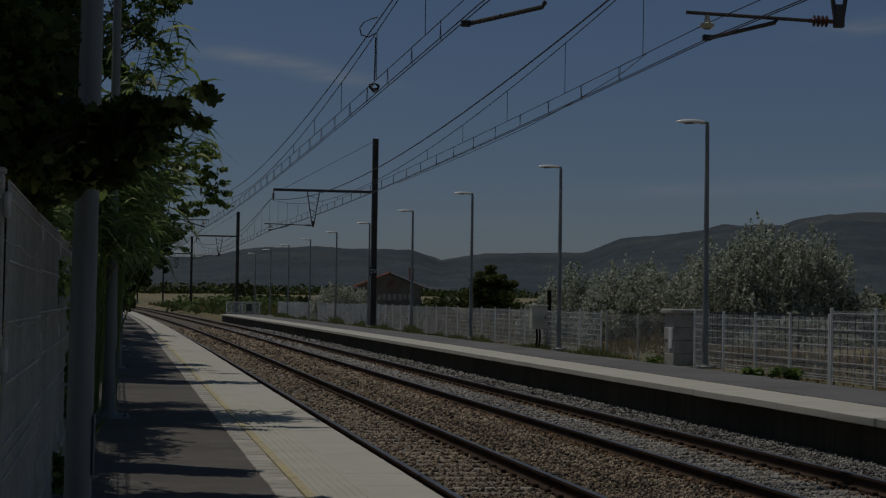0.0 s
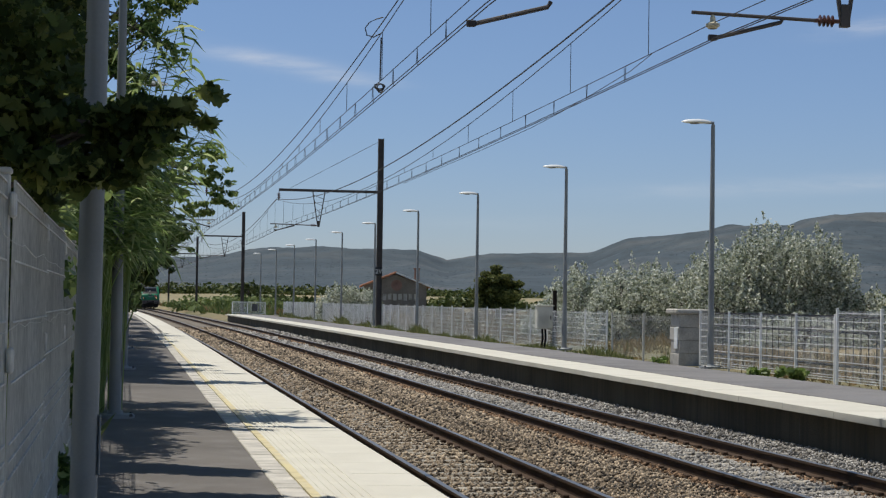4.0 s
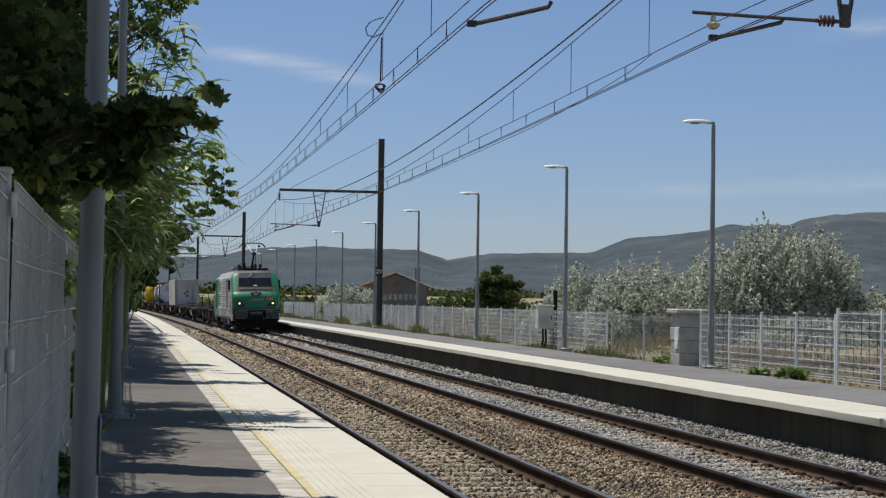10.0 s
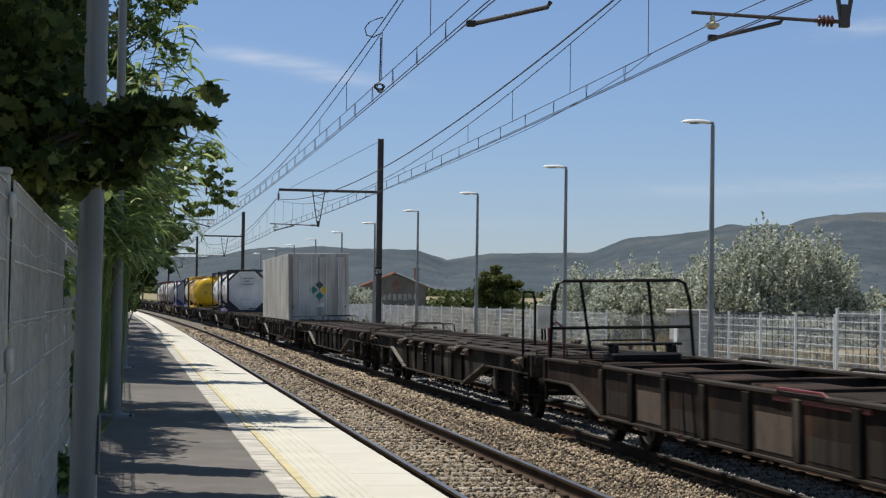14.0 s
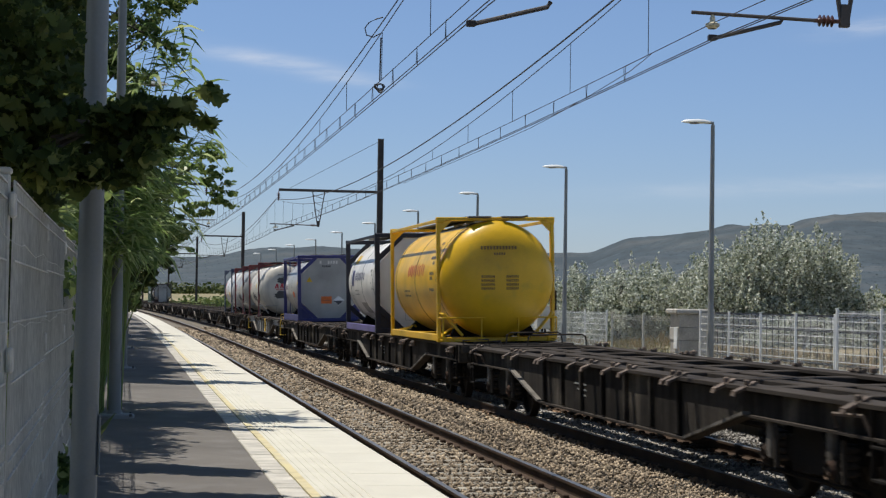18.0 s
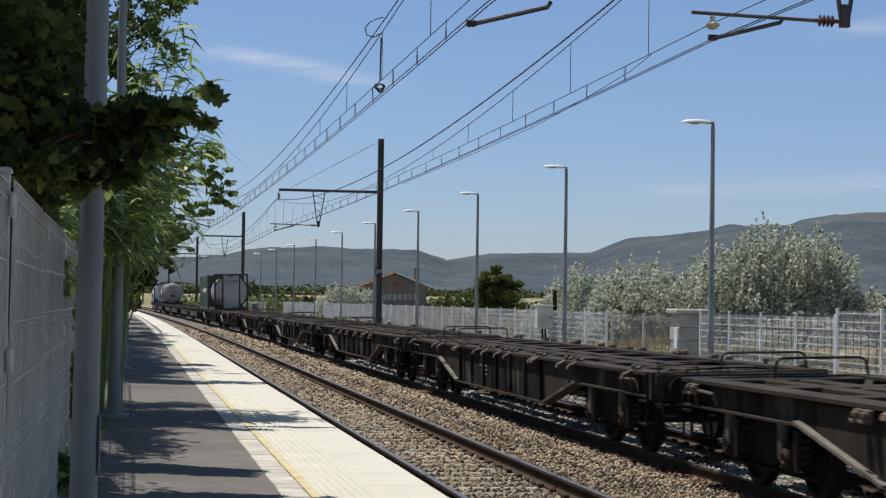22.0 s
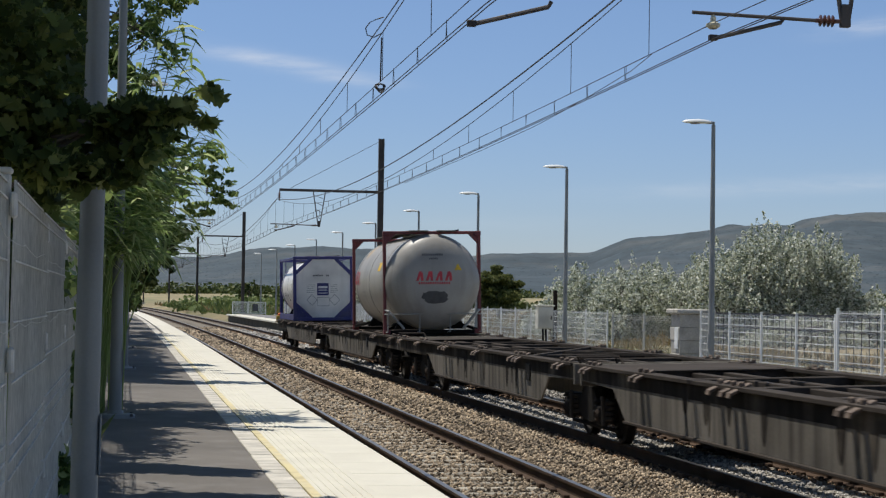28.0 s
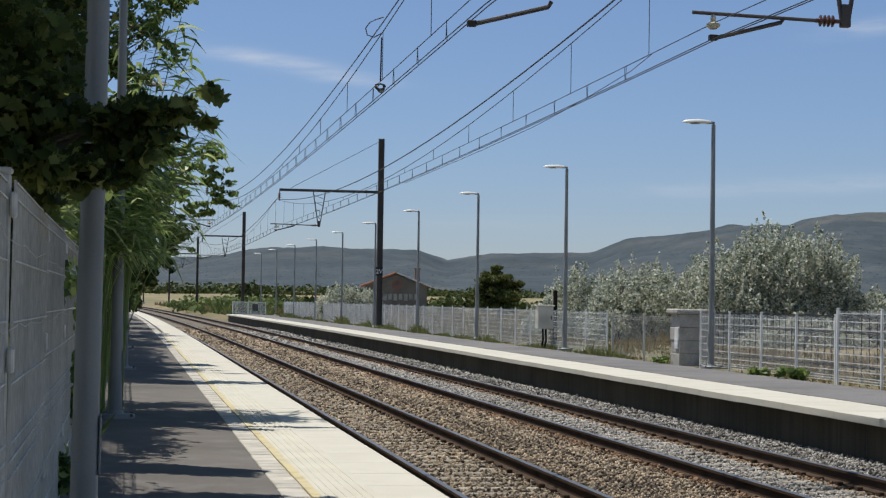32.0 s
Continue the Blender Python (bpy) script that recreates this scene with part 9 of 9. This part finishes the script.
        part("snow_plough", Geo().slab([(-1.15, .24), (1.15, .24), (1.3, .70), (-1.3, .70)], "y", *sorted((Y(.15), Y(.22)))), M_LOCO_BLACK, t)
        for x in (-.56, -.40, .40, .56):
            part("brake_hose", Geo().tube([(x, Y(-.25), .95), (x * .95, Y(-.45), .75), (x * .9, Y(-.47), .5)], .03, 6), M_LOCO_BLACK, t)
        part("uncoupling_rod", Geo().tube([(-1.2, Y(-.41), 1.37), (-.35, Y(-.41), 1.37), (-.28, Y(-.41), 1.31), (.28, Y(-.41), 1.31), (.35, Y(-.41), 1.37), (1.2, Y(-.41), 1.37)], .012, 6), M_BUFFER, t)
        part("front_jacket", Geo().cbox(-.36, .36, *sorted((Y(-.34), Y(-.10))), .98, 1.20, .02), M_BUFFER, t)
        parts("skirt_corner", Geo().cbox(-1.42, -1.26, *sorted((Y(.04), Y(.57))), .70, 1.32, .03).cbox(1.26, 1.42, *sorted((Y(.04), Y(.57))), .70, 1.32, .03), M_LOCO_GREY, t)

    cab(True, M_LOCO_GREY, "")
    cab(False, M_LOCO_GREEN, "rear_")
    # bogies and underframe boxes
    for yc in (4.1, 14.5):
        g = Geo()
        for x in (-1, 1):
            x0, x1 = sorted((x * 1.08, x * 1.22))
            g.slab([(yc - 2.1, .62), (yc - 1.8, .78), (yc + 1.8, .78), (yc + 2.1, .62), (yc + 1.9, .5), (yc + .8, .42), (yc - .8, .42), (yc - 1.9, .5)], "x", x0, x1)
            for a in (-1.3, 1.3):
                g.cbox(*sorted((x * 1.12, x * 1.32)), yc + a - .2, yc + a + .2, .42, .78, .04)
                g.lathe([(.1, .09), (.45, .09)], 10, "z", (x * 1.18, yc + a + .4, .35))
                g.lathe([(.1, .09), (.45, .09)], 10, "z", (x * 1.18, yc + a - .4, .35))
            g.cbox(*sorted((x * 1.1, x * 1.3)), yc - .35, yc + .35, .25, .6, .05)
        g.cbox(-1.1, 1.1, yc - .2, yc + .2, .5, .7, .03)
        b = part("bogie", g, M_BOGIE, t)
        for a in (-1.3, 1.3):
            wheelset(b, yc + a, .58)
    for x in (-1, 1):
        for y0, ya in ((.45, 1.95), (LEN - .45, LEN - 1.95)):
            part("skirt_plate", Geo().slab([(y0, 1.0), (y0, .66), (y0 + (ya - y0) * .45, .64), (ya, .92), (ya, 1.0)], "x", *sorted((x * 1.37, x * 1.425))), M_LOCO_GREY if y0 < 9 else M_LOCO_GREEN, t)
        part("air_pipe", Geo().tube([(x * 1.30, 2.2, .80), (x * 1.30, 6.5, .80), (x * 1.28, 7.0, .74), (x * 1.28, 11.3, .74), (x * 1.30, 11.8, .80), (x * 1.30, 16.2, .80)], .025, 6), M_LOCO_DARKGREY, t)
        for y in (5.9, 6.5, 12.6, 13.0):
            part("hanger", Geo().cbox(*sorted((x * 1.22, x * 1.30)), y, y + .08, .45, .86, .006), M_LOCO_DARKGREY, t)
        part("cable_box", Geo().cbox(*sorted((x * 1.2, x * 1.36)), 5.1, 5.5, .40, .78, .02), M_LOCO_GREY, t)
        part("air_tank", Geo().lathe([(0, 0), (.02, .12), (.08, .16), (1.1, .16), (1.16, .12), (1.18, 0)], 14, "y", (x * 1.12, 11.9, .55)), M_LOCO_BLACK, t)
    part("underframe", Geo().cbox(-1.2, 1.2, 1.0, LEN - 1.0, .62, .84, .03), M_LOCO_BLACK, t)
    part("transformer_case", Geo().cbox(-1.28, 1.28, 7.0, 11.4, .28, .80, .06), M_LOCO_BLACK, t)
    part("battery_box", Geo().cbox(-1.33, -1.2, 5.6, 5.8, .42, .80, .02), M_LOCO_GREY, t)
    part("sand_box", Geo().cbox(-1.36, -1.15, 11.6, 12.2, .45, .85, .03), M_LOCO_DARKGREY, t)
    # roof gear
    gr = part("cooling_grille", Geo().slab([(-.92, 3.70), (.92, 3.70), (.72, 4.04), (-.72, 4.04)], "y", 8.6, 14.1), M_LOCO_GREY, t, "louvred roof housing")
    for k in range(4):
        for j in range(7):
            z = 3.74 + j * .042
            xx = .93 - (z - 3.70) * .59
            for x in (-1, 1):
                part("louvre", Geo().cbox(*sorted((x * xx, x * (xx + .02))), 8.75 + k * 1.34, 9.95 + k * 1.34, z, z + .022, .003), M_GRILLE, gr)
    part("housing_cowl", Geo().slab([(7.5, 3.70), (8.6, 3.70), (8.6, 4.06), (8.3, 4.08)], "x", -.7, .7), M_LOCO_BLACK, t)
    bus = Geo()
    for x, pts in ((-.5, [(7.9, 4.02), (6.7, 4.0), (5.3, 4.06), (4.75, 4.04), (4.4, 3.94), (3.7, 3.95)]), (.4, [(8.0, 3.95), (7.0, 4.0), (6.2, 3.98)])):
        bus.tube([(x, y, z) for y, z in pts], .035, 6)
        for y, z in pts:
            bus.lathe([(3.64 - z, .07)] + [(3.66 - z + k * .05, .05 if k % 2 else .085) for k in range(int((z - 3.68) / .05))] + [(0, .04)], 10, "z", (x, y, z))
    bus.tube([(-.5, 8.0, 4.15), (-.5, 7.2, 4.15), (-.5, 6.3, 4.18)], .03, 6)
    bus.lathe([(0, .06), (.14, .045), (.15, .0)], 10, "z", (-.5, 7.9, 4.02)).lathe([(0, .06), (.16, .03), (.18, .0)], 10, "z", (-.5, 6.7, 4.0))
    part("roof_busbar", bus, M_LOCO_BLACK, t, "black busbar on ribbed insulators")
    parts("roof_box", Geo().cbox(-.1, .4, 5.6, 6.2, 3.64, 3.84, .03).cbox(.42, .92, 2.0, 2.5, 3.70, 3.86, .02).cbox(.62, .84, 2.1, 2.4, 3.86, 3.89, .01).cbox(-.55, -.36, 3.45, 3.78, 3.64, 4.19, .02).cbox(-.36, -.1, 3.5, 3.75, 3.64, 3.92, .02), M_LOCO_BLACK, t)
    part("antenna", Geo().tube([(0, 2.6, 3.66), (0, 2.6, 3.9)], .02, 6), M_LOCO_BLACK, t)
    for x in (.02, .34):
        parts("air_horn", Geo().lathe([(0, .11), (.04, .05), (.3, .03), (.42, .06)], 14, "y", (x + .09, 2.1, 4.0)).cbox(x + .04, x + .14, 2.25, 2.4, 3.70, 4.0, .02), M_LOCO_BLACK, t)
    # pantograph: base frame, lower arm to the knee, upper arm back to the head
    p = part("pantograph", Geo().cbox(-.55, .55, 3.4, 5.5, 3.80, 3.86, .01).cbox(-.5, -.4, 3.5, 3.65, 3.64, 3.82, .01).cbox(.4, .5, 3.5, 3.65, 3.64, 3.82, .01).cbox(-.5, -.4, 5.2, 5.35, 3.64, 3.82, .01).cbox(.4, .5, 5.2, 5.35, 3.64, 3.82, .01), M_LOCO_BLACK, t, "raised black pantograph")
    p.matrix_basis = pose(.09, -.42, 0)
    part("lower_arm", Geo().tube([(0, 4.9, 3.92), (0, 3.0, 4.76)], .065, 8).tube([(.18, 4.5, 3.86), (.10, 3.05, 4.70)], .02, 6), M_LOCO_BLACK, p)
    part("knee", Geo().tube([(-.15, 3.0, 4.78), (.15, 3.0, 4.78)], .06, 10), M_LOCO_BLACK, p)
    part("upper_arm", Geo().tube([(-.12, 3.0, 4.82), (-.32, 4.5, 5.36)], .035, 8).tube([(.12, 3.0, 4.82), (.32, 4.5, 5.36)], .035, 8), M_LAMPHEAD, p)
    for dy in (4.35, 4.7):
        part("collector_strip", Geo().tube([(-.82, dy, 5.20), (-.68, dy, 5.36), (-.5, dy, 5.45), (.5, dy, 5.45), (.68, dy, 5.36), (.82, dy, 5.20)], .028, 6), M_LOCO_BLACK, p)
    parts("head_frame", Geo().tube([(-.36, 4.3, 5.37), (-.36, 4.75, 5.37)], .03, 6).tube([(.36, 4.3, 5.37), (.36, 4.75, 5.37)], .03, 6), M_LOCO_BLACK, p)
    for x in (-.44, .44):
        part("spring_box", Geo().cbox(x - .06, x + .06, 4.4, 4.65, 5.20, 5.33, .02), M_LOCO_BLACK, p)
    return t


ride(build_loco(), 0.0)


def motions():
    """The train's run, second by second."""
    lag_t = [0, 16, 17, 18, 19, 20, 21, 22, 23, 24, 25, 27, 28, 29, 30, 31, 32]
    lag_m = [0, .1, .2, .38, .1, .16, 0, -.1, .25, .08, .14, .14, .16, .1, .44, .44, .44]
    for ob, d in TRAIN:
        rows = []
        for t in range(33):
            s = head_at(t) + d + float(np.interp(t, lag_t, lag_m))
            lift = DECK if ob.name.startswith(("tank_container", "swap_body", "container.", "container")) and not ob.name.startswith("container_wagon") else 0.0
            m = on_line(s, 0, 0) @ Matrix.Rotation(-CANT, 4, "Y") @ Matrix.Translation((0, 0, lift))
            rows.append((float(t), m))
        walk(ob, rows)


motions()
